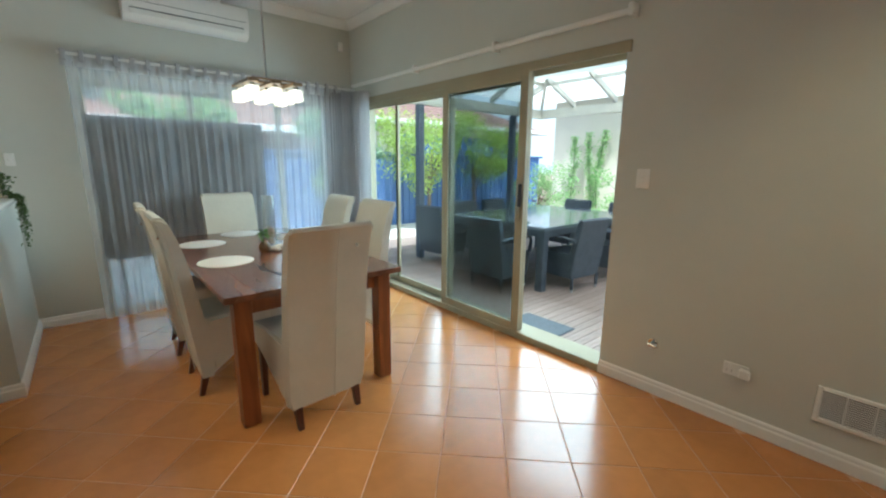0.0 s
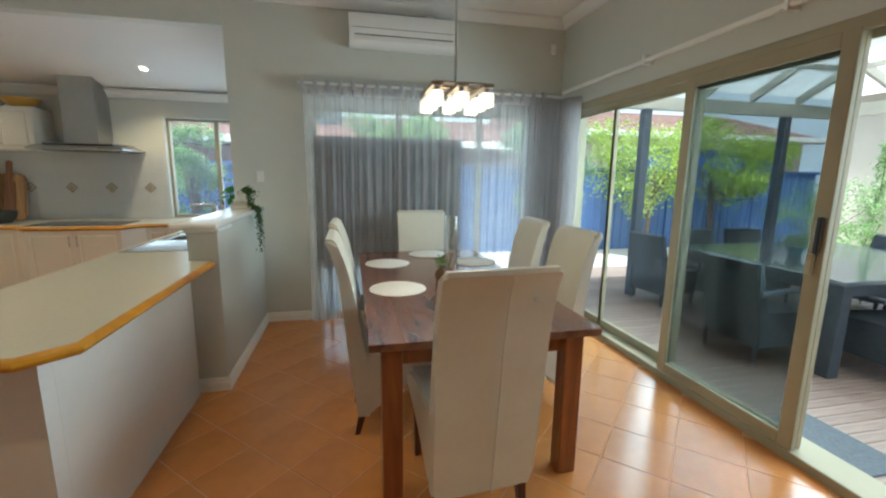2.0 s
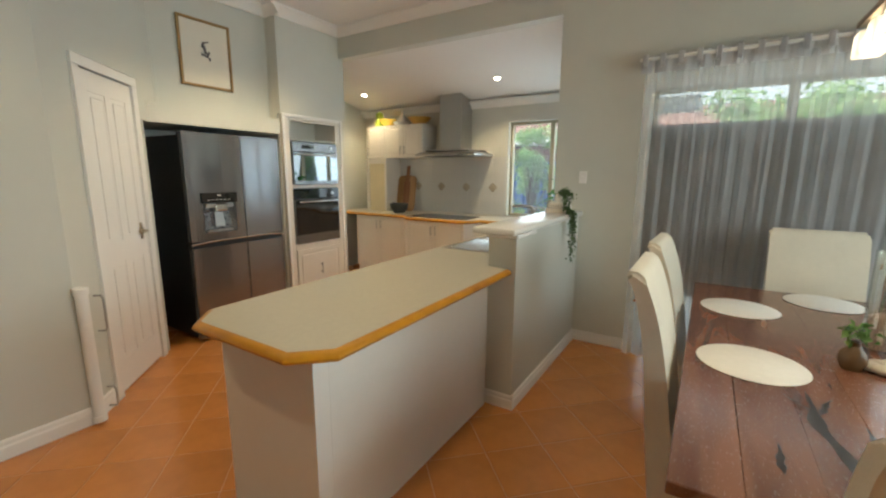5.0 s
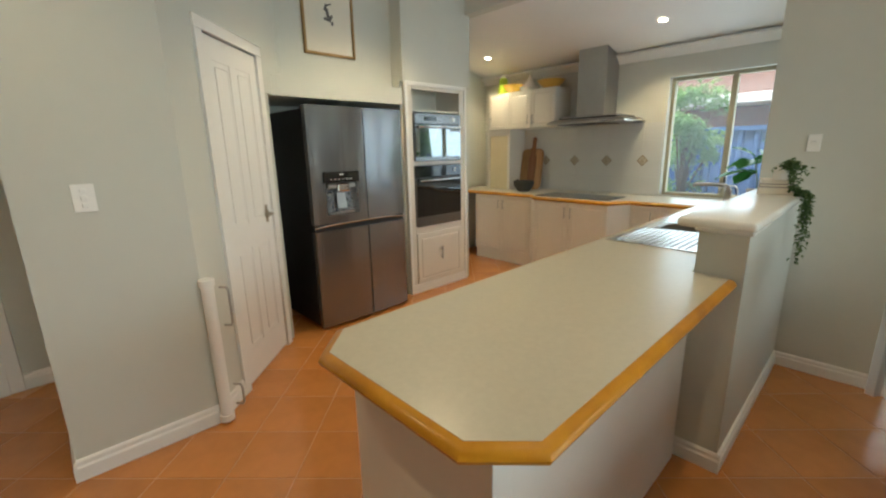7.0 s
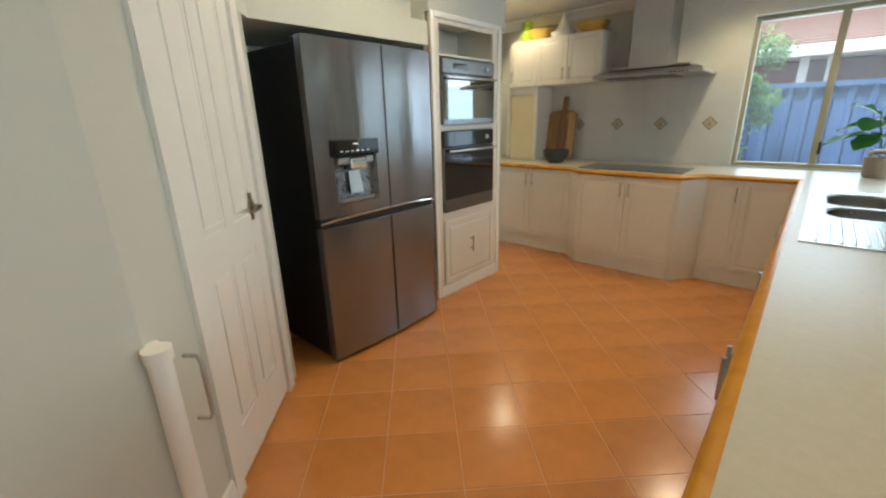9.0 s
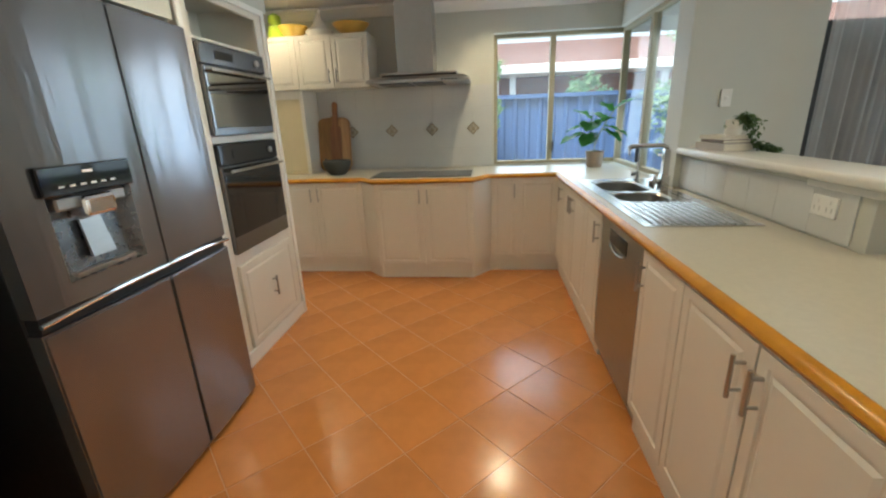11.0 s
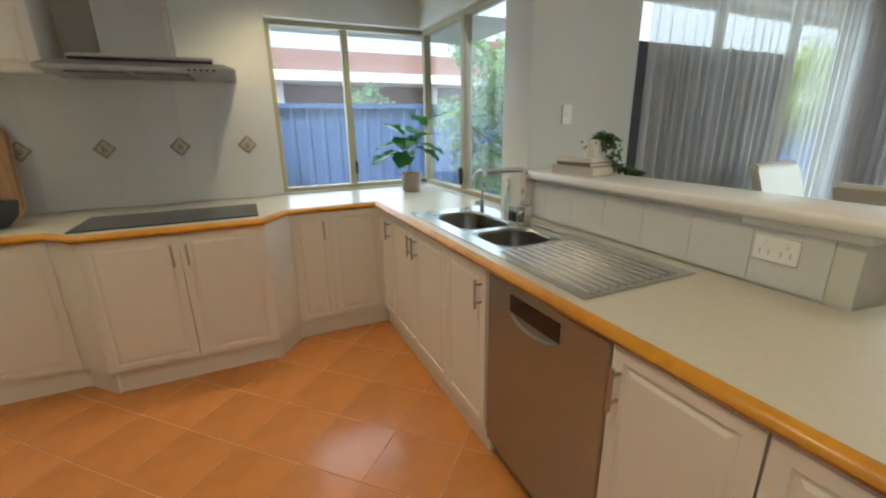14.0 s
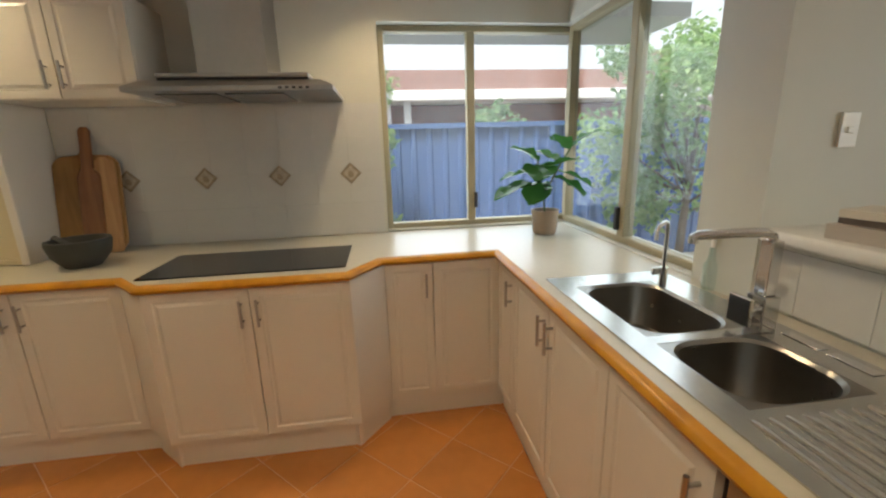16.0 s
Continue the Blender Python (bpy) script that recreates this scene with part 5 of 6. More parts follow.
def chair_shape():
    ch = thing("dining_chair", "high-backed cream leather dining chair with dark tapered legs", "chair", group="chairs round the dining table")
    w = 0.46
    # side outline in (y, z): front at -y
    back = flowing([(0.00, 0.115), (0.045, 0.50), (0.075, 0.80), (0.115, 1.00), (0.150, 1.075)])
    top = [(0.145, 1.093), (0.115, 1.092), (0.092, 1.075)]
    inner = flowing([(0.092, 1.075), (0.045, 0.95), (0.005, 0.78), (-0.03, 0.56), (-0.045, 0.49)])[1:]
    bm = bmesh.new()
    prof = back + top + inner + [(-0.08, 0.40), (-0.10, 0.26), (-0.06, 0.115)]
    extrude_x(bm, prof, -w / 2, w / 2)
    es = [e for e in bm.edges if abs(e.verts[0].co.x - e.verts[1].co.x) < 1e-6]
    bmesh.ops.bevel(bm, geom=es, offset=0.016, segments=3, affect="EDGES")
    for v in bm.verts:
        u = v.co.x / (w / 2)
        if v.co.y > -0.02:
            v.co.y += 0.012 * (1 - u * u) * (v.co.z > 0.5)
        v.co.x *= 1 + 0.03 * (v.co.z - 0.5)
    part("backrest", bm, LEATHER, ch, "", True)
    bm = bmesh.new()
    prof = [(-0.06, 0.13), (-0.16, 0.20), (-0.27, 0.31), (-0.36, 0.36), (-0.50, 0.375), (-0.515, 0.40), (-0.515, 0.445), (-0.49, 0.475), (-0.30, 0.49), (-0.04, 0.485)]
    extrude_x(bm, prof, -w / 2 + 0.002, w / 2 - 0.002)
    es = [e for e in bm.edges if abs(e.verts[0].co.x - e.verts[1].co.x) < 1e-6]
    bmesh.ops.bevel(bm, geom=es, offset=0.018, segments=3, affect="EDGES")
    part("seat", bm, LEATHER, ch, "", True)
    bm = bmesh.new()
    tube(bm, [(-0.03, y + 0.0125, z) for y, z in back[:-1]] + [(-0.03, 0.158, 1.06)], 0.0035, 6)
    part("seam", bm, LEATHER, ch, "", True)
    bm = bmesh.new()
    cyl(bm, (-0.135, 0.125, 0.975), (-0.135, 0.133, 0.977), 0.010, n=16)
    part("stud", bm, CHROME, ch, "round chrome pull stud", True)
    for x in (-0.18, 0.18):
        for y0, y1, zt in ((-0.03, 0.01, 0.16), (-0.46, -0.475, 0.40)):
            bm = bmesh.new()
            lo, hi = 0.014, 0.022
            vs = [bm.verts.new((x + sx * r, y + sy * r, z)) for y, r, z in ((y1, lo, 0.0), (y0, hi, zt)) for sx, sy in ((-1, -1), (1, -1), (1, 1), (-1, 1))]
            for a in range(4):
                bm.faces.new((vs[a], vs[(a + 1) % 4], vs[4 + (a + 1) % 4], vs[4 + a]))
            bm.faces.new(vs[:4])
            bm.faces.new(vs[4:])
            part("leg", bm, DARKLEG, ch, "dark stained timber leg")
    for piece in ch.children:
        piece.data.transform(Matrix.Diagonal((1, 1, 1.03, 1)))
    return ch


chair = chair_shape()
chair.matrix_world = pose(1.225, 2.235, 0, 0, 0, 184)
for x, y, rz in ((0.715, 3.12, 90), (0.705, 3.84, 88), (2.03, 3.17, -90), (2.03, 3.84, -92), (1.365, 4.60, 1)):
    copy_thing(chair, pose(x, y, 0, 0, 0, rz))

# ---- on the table ----
MATW = mat("white_placemat", (0.80, 0.79, 0.76), 0.7, var=0.04, scale=30, bump=0.15, bscale=120)
pm = None
for x, y in ((0.968, 3.19), (0.97, 3.95), (1.36, 4.30), (1.665, 3.91), (1.665, 3.17)):
    if pm is None:
        bm = bmesh.new()
        lathe(bm, [(0, 0), (0.170, 0), (0.173, 0.002), (0.170, 0.004), (0, 0.0045)], 48)
        pm = tagged(part("placemat", bm, MATW, None, "", True), "round white woven placemat on the dining table", "placemat", "placemats")
        pm.location = (x, y, TZ + 0.0015)
    else:
        copy_thing(pm, pose(x, y, TZ + 0.0015))
VGLASS = clear("vase_glass", (0.93, 0.95, 0.95), 0.0, ior=1.7)
vase = thing("glass_vase", "tall clear glass cylinder vase holding a candle", "vase", (1.395, 3.60, TZ + 0.001))
bm = bmesh.new()
lathe(bm, [(0, 0), (0.05, 0), (0.05, 0.40), (0.046, 0.40), (0.046, 0.012), (0, 0.012)], 28)
part("body", bm, VGLASS, vase, "", True)
bm = bmesh.new()
lathe(bm, [(0, 0.013), (0.038, 0.013), (0.04, 0.05), (0.036, 0.14), (0.02, 0.15), (0, 0.15)], 20)
part("candle", bm, mat("pink_wax", (0.62, 0.45, 0.38), 0.5), vase, "pale pink candle", True)
pot = thing("bud_vase", "small brown vase with a green sprig", "vase", (1.27, 3.34, TZ + 0.001))
bm = bmesh.new()
lathe(bm, [(0, 0), (0.03, 0), (0.042, 0.03), (0.038, 0.06), (0.016, 0.085), (0.018, 0.10), (0.014, 0.10), (0, 0.09)], 20)
part("body", bm, mat("brown_glaze", (0.13, 0.075, 0.035), 0.25), pot, "", True)


def leaves(bm, pts, size, rnd, droop=0.3, aspect=0.45):
    """Small pointed, folded leaves at the given spots."""
    for p in pts:
        s = size * rnd.uniform(0.6, 1.25)
        q = Euler((rnd.uniform(-0.9, 0.9), rnd.uniform(-0.9, 0.9), rnd.uniform(0, 6.3))).to_matrix()
        p = Vector(p)
        a = bm.verts.new(p)
        b = bm.verts.new(p + q @ Vector((s * 0.5, s * aspect, 0.1 * s)))
        c = bm.verts.new(p + q @ Vector((s, 0, -droop * s)))
        d = bm.verts.new(p + q @ Vector((s * 0.5, -s * aspect, 0.1 * s)))
        bm.faces.new((a, b, c))
        bm.faces.new((a, c, d))


rl = random.Random(3)
bm = bmesh.new()
leaves(bm, [(rl.gauss(0, 0.018), rl.gauss(0, 0.018), 0.11 + rl.uniform(0, 0.05)) for _ in range(46)], 0.03, rl)
part("sprig", bm, LEAF, pot, "green sprig")
shell = thing("ornament", "pale carved shell ornament on the table", "ornament", (1.385, 3.37, TZ + 0.001))
for k in range(7):
    bm = bmesh.new()
    bmesh.ops.create_icosphere(bm, subdivisions=2, radius=0.03, matrix=Matrix.Translation((rl.uniform(-0.07, 0.07), rl.uniform(-0.06, 0.06), 0.017)) @ Matrix.Diagonal((1.1, 0.9, 0.6, 1)))
    part("shell", bm, mat("shell_cream", (0.68, 0.62, 0.52), 0.5, var=0.15, scale=25), shell, "", True)

# ---- chandelier ----
chand = thing("pendant_light", "brass bar pendant light with cube glass shades, lit", "pendant light", (1.27, 3.04, 0.035))
bm = bmesh.new()
cyl(bm, (0, 0, 1.89), (0, 0, CEILZ - 0.035), 0.006)
part("stem", bm, CHROME, chand, "", True)
bm = bmesh.new()
cyl(bm, (0, 0, CEILZ - 0.065), (0, 0, CEILZ - 0.035), 0.06, n=24)
part("ceiling_rose", bm, CHROME, chand, "", True)
BRONZE = mat("satin_plate", (0.36, 0.27, 0.18), 0.3, 0.9)
part("cross_bar", bx(-0.132, 0.132, -0.012, 0.012, 1.883, 1.895, 0.003), BRONZE, chand)
part("cross_bar", bx(-0.132, 0.132, -0.14, -0.125, 1.883, 1.893, 0.003), BRONZE, chand)
part("cross_bar", bx(-0.132, 0.132, 0.125, 0.14, 1.883, 1.893, 0.003), BRONZE, chand)
SHADE = cloth_sheer("frosted_glass_shade", (0.86, 0.84, 0.80), 0.26, 0.72)
CORE = glow("lit_bulb", (1.0, 0.88, 0.66), 2.8)
for ix in (-0.132, 0.0, 0.132):
    part("bar", bx(ix - 0.03, ix + 0.03, -0.18, 0.18, 1.863, 1.882, 0.003), BRONZE, chand, "satin brass bar")
    for iy in (-0.14, 0.0, 0.14):
        bm = bmesh.new()
        box(bm, ix - 0.034, ix + 0.034, iy - 0.036, iy + 0.036, 1.772, 1.842, 0.006, 2)
        sh = part("shade", bm, SHADE, chand, "lit frosted cube shade", True)
        bm = bmesh.new()
        lathe(bm, [(0, -0.03), (0.014, -0.026), (0.021, -0.008), (0.020, 0.010), (0.012, 0.028), (0.010, 0.037)], 14, (ix, iy, 1.804))
        part("bulb", bm, CORE, sh, "glowing bulb", True)
        bm = bmesh.new()
        cyl(bm, (ix, iy, 1.845), (ix, iy, 1.864), 0.014)
        part("holder", bm, CHROME, sh, "", True)
pl = bpy.data.lights.new("pendant_glow", "POINT")
pl.energy, pl.color, pl.shadow_soft_size = 5, WARM, 0.12
new("pendant_glow", pl).location = (1.26, 3.04, 1.58)

# ---- downlights ----
BULB = glow("lit_lamp", (1.0, 0.85, 0.6), 14)
# first two are real fittings; the other four are added to brighten the room
for x, y, w in ((-3.45, 5.95, 26), (-1.40, 5.95, 27), (0.05, 2.9, 23), (-2.1, 3.7, 54), (-1.3, 1.2, 26), (1.75, -0.3, 36)):
    z = KC(y) if y > NY + 0.1 else CEILZ
    dl = thing("downlight", "round white recessed ceiling downlight, lit; real over the hob run, added elsewhere", "downlight", (x, y, z), 0, "downlights")
    dl.matrix_world = pose(x, y, z, -14 if y > NY + 0.1 else 0, 0, 0)
    bm = bmesh.new()
    lathe(bm, [(0.036, -0.001), (0.036, -0.008), (0.052, -0.008), (0.055, -0.001)], 24)
    part("ring", bm, WHITE, dl, "", True)
    bm = bmesh.new()
    cyl(bm, (0, 0, -0.003), (0, 0, -0.001), 0.036, n=24)
    part("lamp", bm, BULB, dl, "glowing lamp")
    spot("downlight_and_fill_beam", (x, y, z - 0.02), w, WARM)

# ---- on the upper cabinets ----
def turned(name, label, cat, at, prof, material, group=""):
    bm = bmesh.new()
    lathe(bm, prof, 28)
    ob = tagged(part(name, bm, material, None, "", True), label, cat, group)
    ob.location = at
    return ob


YEL = mat("yellow_glaze", (0.72, 0.50, 0.08), 0.25, var=0.08)
LIME = mat("lime_glaze", (0.36, 0.52, 0.03), 0.3, var=0.1)
UT = 2.131
bowlprof = [(0, 0), (0.05, 0), (0.06, 0.008), (0.11, 0.06), (0.135, 0.105), (0.13, 0.107), (0.10, 0.06), (0.05, 0.02), (0, 0.018)]
turned("bowl", "yellow glazed bowl on the upper cabinet", "bowl", (-3.33, 6.33, UT), bowlprof, YEL)
turned("bowl", "wide ochre glazed bowl on the upper cabinet", "bowl", (-2.78, 6.34, UT), [(r * 1.25, z * 0.95) for r, z in bowlprof], mat("ochre_glaze", (0.62, 0.38, 0.08), 0.3, var=0.1))
turned("tagine", "white ceramic tagine on the upper cabinet", "tagine", (-3.08, 6.33, UT), [(0, 0), (0.09, 0), (0.125, 0.04), (0.128, 0.055), (0.10, 0.06), (0.06, 0.10), (0.025, 0.16), (0.012, 0.20), (0.02, 0.215), (0.012, 0.235), (0, 0.24)], mat("white_glaze", (0.78, 0.76, 0.7), 0.25))
turned("jar", "lime green ceramic jar on the upper cabinet", "jar", (-3.50, 6.33, UT), [(0, 0), (0.06, 0), (0.075, 0.05), (0.06, 0.11), (0.045, 0.12), (0.06, 0.15), (0.055, 0.20), (0.02, 0.225), (0, 0.23)], LIME)

# ---- on the worktop ----
BOARDW = wood("board_wood", (0.42, 0.22, 0.08), (0.66, 0.42, 0.20), 2, (6, 6, 1), 0.45)
BOARDO = wood("board_orange_wood", (0.25, 0.13, 0.04), (0.46, 0.26, 0.09), 2, (6, 6, 1), 0.4)
BOARDD = wood("board_dark_wood", (0.20, 0.08, 0.03), (0.36, 0.16, 0.06), 2, (6, 6, 1), 0.45)


def paddle(name, label, w, h, hl, at, tilt, lean, material, t=0.02, r=0.05):
    bm = bmesh.new()
    pts = []
    for x, z in rounded(-w / 2, w / 2, 0, h, r, 4):
        pts.append((x, z))
    # handle on the upper edge
    hw = 0.028
    k = max(range(len(pts)), key=lambda i: (pts[i][1], pts[i][0]))
    i = [n for n, p in enumerate(pts) if abs(p[1] - h) < 1e-6][0]
    hpts = [(hw, h), (hw * 0.9, h + hl * 0.5), (hw, h + hl - 0.02), (hw * 0.5, h + hl), (-hw * 0.5, h + hl), (-hw, h + hl - 0.02), (-hw * 0.9, h + hl * 0.5), (-hw, h)]
    pts = pts[:i + 1] + hpts + pts[i + 1:]
    a = [bm.verts.new((x, 0, z)) for x, z in pts]
    b = [bm.verts.new((x, t, z)) for x, z in pts]
    for n in range(len(pts)):
        bm.faces.new((a[n], a[(n + 1) % len(pts)], b[(n + 1) % len(pts)], b[n]))
    bm.faces.new(a)
    bm.faces.new(b)
    bmesh.ops.bevel(bm, geom=[e for e in bm.edges if abs(e.verts[0].co.y - e.verts[1].co.y) < 1e-6], offset=0.003, segments=1, affect="EDGES")
    ob = tagged(part(name, bm, material), label, "chopping board")
    ob.matrix_world = pose(*at, tilt, lean, 0)
    return ob


paddle("chopping_board", "large round-cornered wooden chopping board leaning on the splashback", 0.335, 0.53, 0.02, (-3.08, 6.368, CT + 0.002), -9.8, -1, BOARDO, 0.02, 0.07)
paddle("chopping_board", "long dark wooden paddle board leaning on other boards", 0.11, 0.46, 0.22, (-3.06, 6.338, CT + 0.002), -9.5, 0, BOARDD)
paddle("chopping_board", "narrow pale and dark wooden board leaning on the stack", 0.12, 0.50, 0.02, (-2.985, 6.35, CT + 0.002), -10, -1, BOARDW, 0.014, 0.02)
STONE = mat("grey_stone", (0.045, 0.046, 0.04), 0.6, var=0.25, scale=12, bump=0.2)
mortar = thing("mortar", "dark stone mortar with pestle on the worktop", "mortar", (-2.965, 6.09, CT + 0.001))
bm = bmesh.new()
lathe(bm, [(r * 1.32, z * 1.15) for r, z in [(0, 0), (0.055, 0), (0.062, 0.01), (0.09, 0.05), (0.10, 0.10), (0.098, 0.115), (0.085, 0.115), (0.07, 0.05), (0, 0.025)]], 28)
part("bowl", bm, STONE, mortar, "", True)
bm = bmesh.new()
cyl(bm, (0.02, -0.01, 0.05), (-0.12, 0.02, 0.14), 0.022, 0.014, 14)
part("pestle", bm, STONE, mortar, "", True)

# potted fig on the window corner
fig = thing("potted_plant", "potted fiddle-leaf fig in a woven-look beige pot", "plant", (-0.565, 6.20, CT + 0.001))
bm = bmesh.new()
lathe(bm, [(0, 0), (0.06, 0), (0.068, 0.01), (0.078, 0.13), (0.08, 0.14), (0.072, 0.14), (0.068, 0.11), (0, 0.11)], 28)
part("pot", bm, mat("beige_pot", (0.42, 0.32, 0.24), 0.75, var=0.12, scale=10, bump=0.2, bscale=70), fig, "", True)
bm = bmesh.new()
lathe(bm, [(0, 0.112), (0.067, 0.112), (0.067, 0.114), (0, 0.118)], 20)
part("soil", bm, SOIL, fig, "dark potting soil")
stems = [[(0, 0, 0.11), (-0.01, 0, 0.22), (-0.03, 0.01, 0.32), (-0.05, 0.01, 0.42)], [(0, 0, 0.2), (0.03, 0.0, 0.30), (0.08, -0.01, 0.40), (0.14, -0.02, 0.50)]]
for st in stems:
    bm = bmesh.new()
    tube(bm, st, 0.006, 6)
    part("stem", bm, mat("green_stem", (0.10, 0.13, 0.05), 0.6), fig, "", True)


def big_leaf(bm, root, tip, width, up=(0, 0, 1), cup=0.25):
    root, tip = Vector(root), Vector(tip)
    d = tip - root
    side = d.cross(Vector(up)).normalized()
    nrm = side.cross(d).normalized()
    n = 7
    rows = []
    for i in range(n + 1):
        u = i / n
        w = width * (math.sin(math.pi * min(1, u * 0.92 + 0.05)) ** 0.75) * (0.62 + 0.55 * u)
        c = root + d * u - nrm * (0.22 * d.length * u * u)
        wave = 0.012 * math.sin(u * 14)
        rows.append([bm.verts.new(c - side * w + nrm * (cup * w + wave)), bm.verts.new(c - side * w * 0.5 + nrm * cup * w * 0.3), bm.verts.new(c), bm.verts.new(c + side * w * 0.5 + nrm * cup * w * 0.3), bm.verts.new(c + side * w + nrm * (cup * w - wave))])
    for a, b in zip(rows, rows[1:]):
        for k in range(4):
            bm.faces.new((a[k], a[k + 1], b[k + 1], b[k]))


for root, tip, w in (((-0.03, 0.0, 0.30), (-0.27, -0.05, 0.25), 0.065), ((-0.04, 0, 0.36), (-0.22, 0.04, 0.33), 0.06), ((-0.05, 0, 0.42), (-0.17, -0.02, 0.50), 0.055), ((-0.04, 0, 0.40), (-0.10, -0.16, 0.34), 0.065), ((-0.02, 0, 0.36), (0.08, -0.12, 0.44), 0.06), ((0.06, 0, 0.36), (0.24, -0.02, 0.28), 0.05), ((0.05, 0, 0.33), (0.16, -0.12, 0.24), 0.045), ((0.13, -0.02, 0.49), (0.25, -0.04, 0.58), 0.05), ((0.12, -0.02, 0.48), (0.03, -0.06, 0.55), 0.05), ((-0.02, 0, 0.30), (-0.12, -0.14, 0.21), 0.06), ((0.08, -0.01, 0.40), (0.0, 0.1, 0.48), 0.05)):
    bm = bmesh.new()
    k = 1.0 + 0.22 * (root[2] > 0.2)
    big_leaf(bm, root, (root[0] + (tip[0] - root[0]) * k, root[1] + (tip[1] - root[1]) * k, tip[2] + 0.03), w * 1.6)
    part("leaf", bm, FIDDLE, fig, "", True)

# books, cup and trailing plant on the bar top
BZ = BT + 0.0415
for k, (x, y, w, d, h, col, rz) in enumerate(((-0.235, 4.72, 0.17, 0.24, 0.04, (0.50, 0.46, 0.42), 8), (-0.23, 4.72, 0.15, 0.21, 0.018, (0.20, 0.16, 0.13), 3), (-0.235, 4.725, 0.15, 0.2, 0.02, (0.7, 0.66, 0.58), 12))):
    z = BZ + (0.0, 0.0405, 0.059)[k]
    bk = thing("book", ("thick pale book lying on the bar top", "thin dark book in a stack on the bar", "cream book on top of the stack")[k], "book", (x, y, z), rz)
    cover = mat("book_cover", col, 0.6, var=0.08)
    part("cover", bx(-w / 2, w / 2, -d / 2, d / 2, 0, 0.003), cover, bk)
    part("cover", bx(-w / 2, w / 2, -d / 2, d / 2, h - 0.003, h), cover, bk)
    part("spine", bx(-w / 2, -w / 2 + 0.004, -d / 2, d / 2, 0.003, h - 0.003), cover, bk)
    part("pages", bx(-w / 2 + 0.004, w / 2 - 0.005, -d / 2 + 0.004, d / 2 - 0.004, 0.003, h - 0.003), mat("paper", (0.72, 0.68, 0.58), 0.8), bk)
trail = thing("trailing_plant", "trailing green plant in a small white cup on books", "plant", (-0.215, 4.69, BZ + 0.0795))
bm = bmesh.new()
lathe(bm, [(0, 0), (0.035, 0), (0.04, 0.01), (0.042, 0.08), (0.038, 0.08), (0.036, 0.06), (0, 0.06)], 24)
part("pot", bm, WHITE, trail, "white ceramic cup", True)
rt = random.Random(11)
bm = bmesh.new()
spots = []
for k in range(150):
    a = rt.uniform(0, 6.28)
    r = abs(rt.gauss(0, 0.045))
    spots.append((r * math.cos(a) + 0.035, r * math.sin(a) - 0.03, 0.08 + rt.uniform(-0.01, 0.032) - r * 0.4))
for v in range(6):
    y0 = rt.uniform(-0.06, 0.05)
    for k in range(105):
        u = k / 104
        a, b, c = min(1, u / 0.34), min(1, max(0, (u - 0.34) / 0.2)), max(0, u - 0.54) / 0.46
        x = 0.035 + 0.03 * a + 0.078 * b + rt.gauss(0, 0.010)
        z = 0.09 + 0.015 * math.sin(a * 3.1) - 0.135 * a * a - 0.02 * b - c * (0.10 + 0.055 * v)
        spots.append((x, y0 * (1 - 0.5 * b) - 0.05 * a - 0.085 * b + rt.gauss(0, 0.010), z + rt.gauss(0, 0.006)))
leaves(bm, spots, 0.024, rt, 0.4, 0.35)
part("foliage", bm, leaf_mat("trailing_leaf", (0.045, 0.09, 0.026), (0.14, 0.21, 0.075)), trail, "trailing green leaves")

# ---- outside ----
structure("ground", bx(-60, 60, -60, 80, -0.40, -0.22), SOIL, "bare garden ground", "ground")
structure("pavement", bx(-12, 14, 5.22, 9.6, -0.2199, -0.12), PAVE, "pale paving beside the house", "paving")
deck = thing("deck", "weathered brown timber deck boards", "deck", kind="structure")
part("deck_frame", bx(2.98, 9.0, -2.0, 7.1, -0.219, -0.09), mat("deck_joist", (0.05, 0.04, 0.035), 0.9), deck)
bm = bmesh.new()
box(bm, -3.0, 3.0, -0.043, 0.043, -0.0245, 0, 0.003)
dm = bpy.data.meshes.new("board")
bm.to_mesh(dm)
bm.free()
dm.materials.append(DECK)
for k in range(100):
    ob = new("board", dm)
    ob.parent = deck
    ob.location = (5.99, -1.95 + k * 0.0905, -0.0605)
tagged(part("door_mat", bx(3.13, 3.58, 2.12, 2.66, -0.0595, -0.047, 0.004), mat("grey_mat", (0.10, 0.11, 0.12), 0.95, var=0.2, scale=40, bump=0.5)), "dark grey door mat on the deck", "door mat")

# outdoor table
ot = thing("outdoor_table", "large dark outdoor dining table with glossy pale top", "table", (0, 0, -0.06))
part("tabletop", bx(4.25, 6.5, 3.0, 4.75, 0.74, 0.775, 0.004), mat("glossy_table_glass", (0.16, 0.18, 0.2), 0.08, var=0.1, spec=0.8), ot, "glossy grey glass top")
for y in (3.0, 4.70):
    part("apron", bx(4.25, 6.5, y, y + 0.05, 0.66, 0.738), WICKER, ot)
for x in (4.25, 6.45):
    part("apron", bx(x, x + 0.05, 3.05, 4.70, 0.66, 0.738), WICKER, ot)
for x in (4.26, 6.39):
    for y in (3.01, 4.64):
        part("leg", bx(x, x + 0.10, y, y + 0.10, 0, 0.66, 0.004), WICKER, ot)


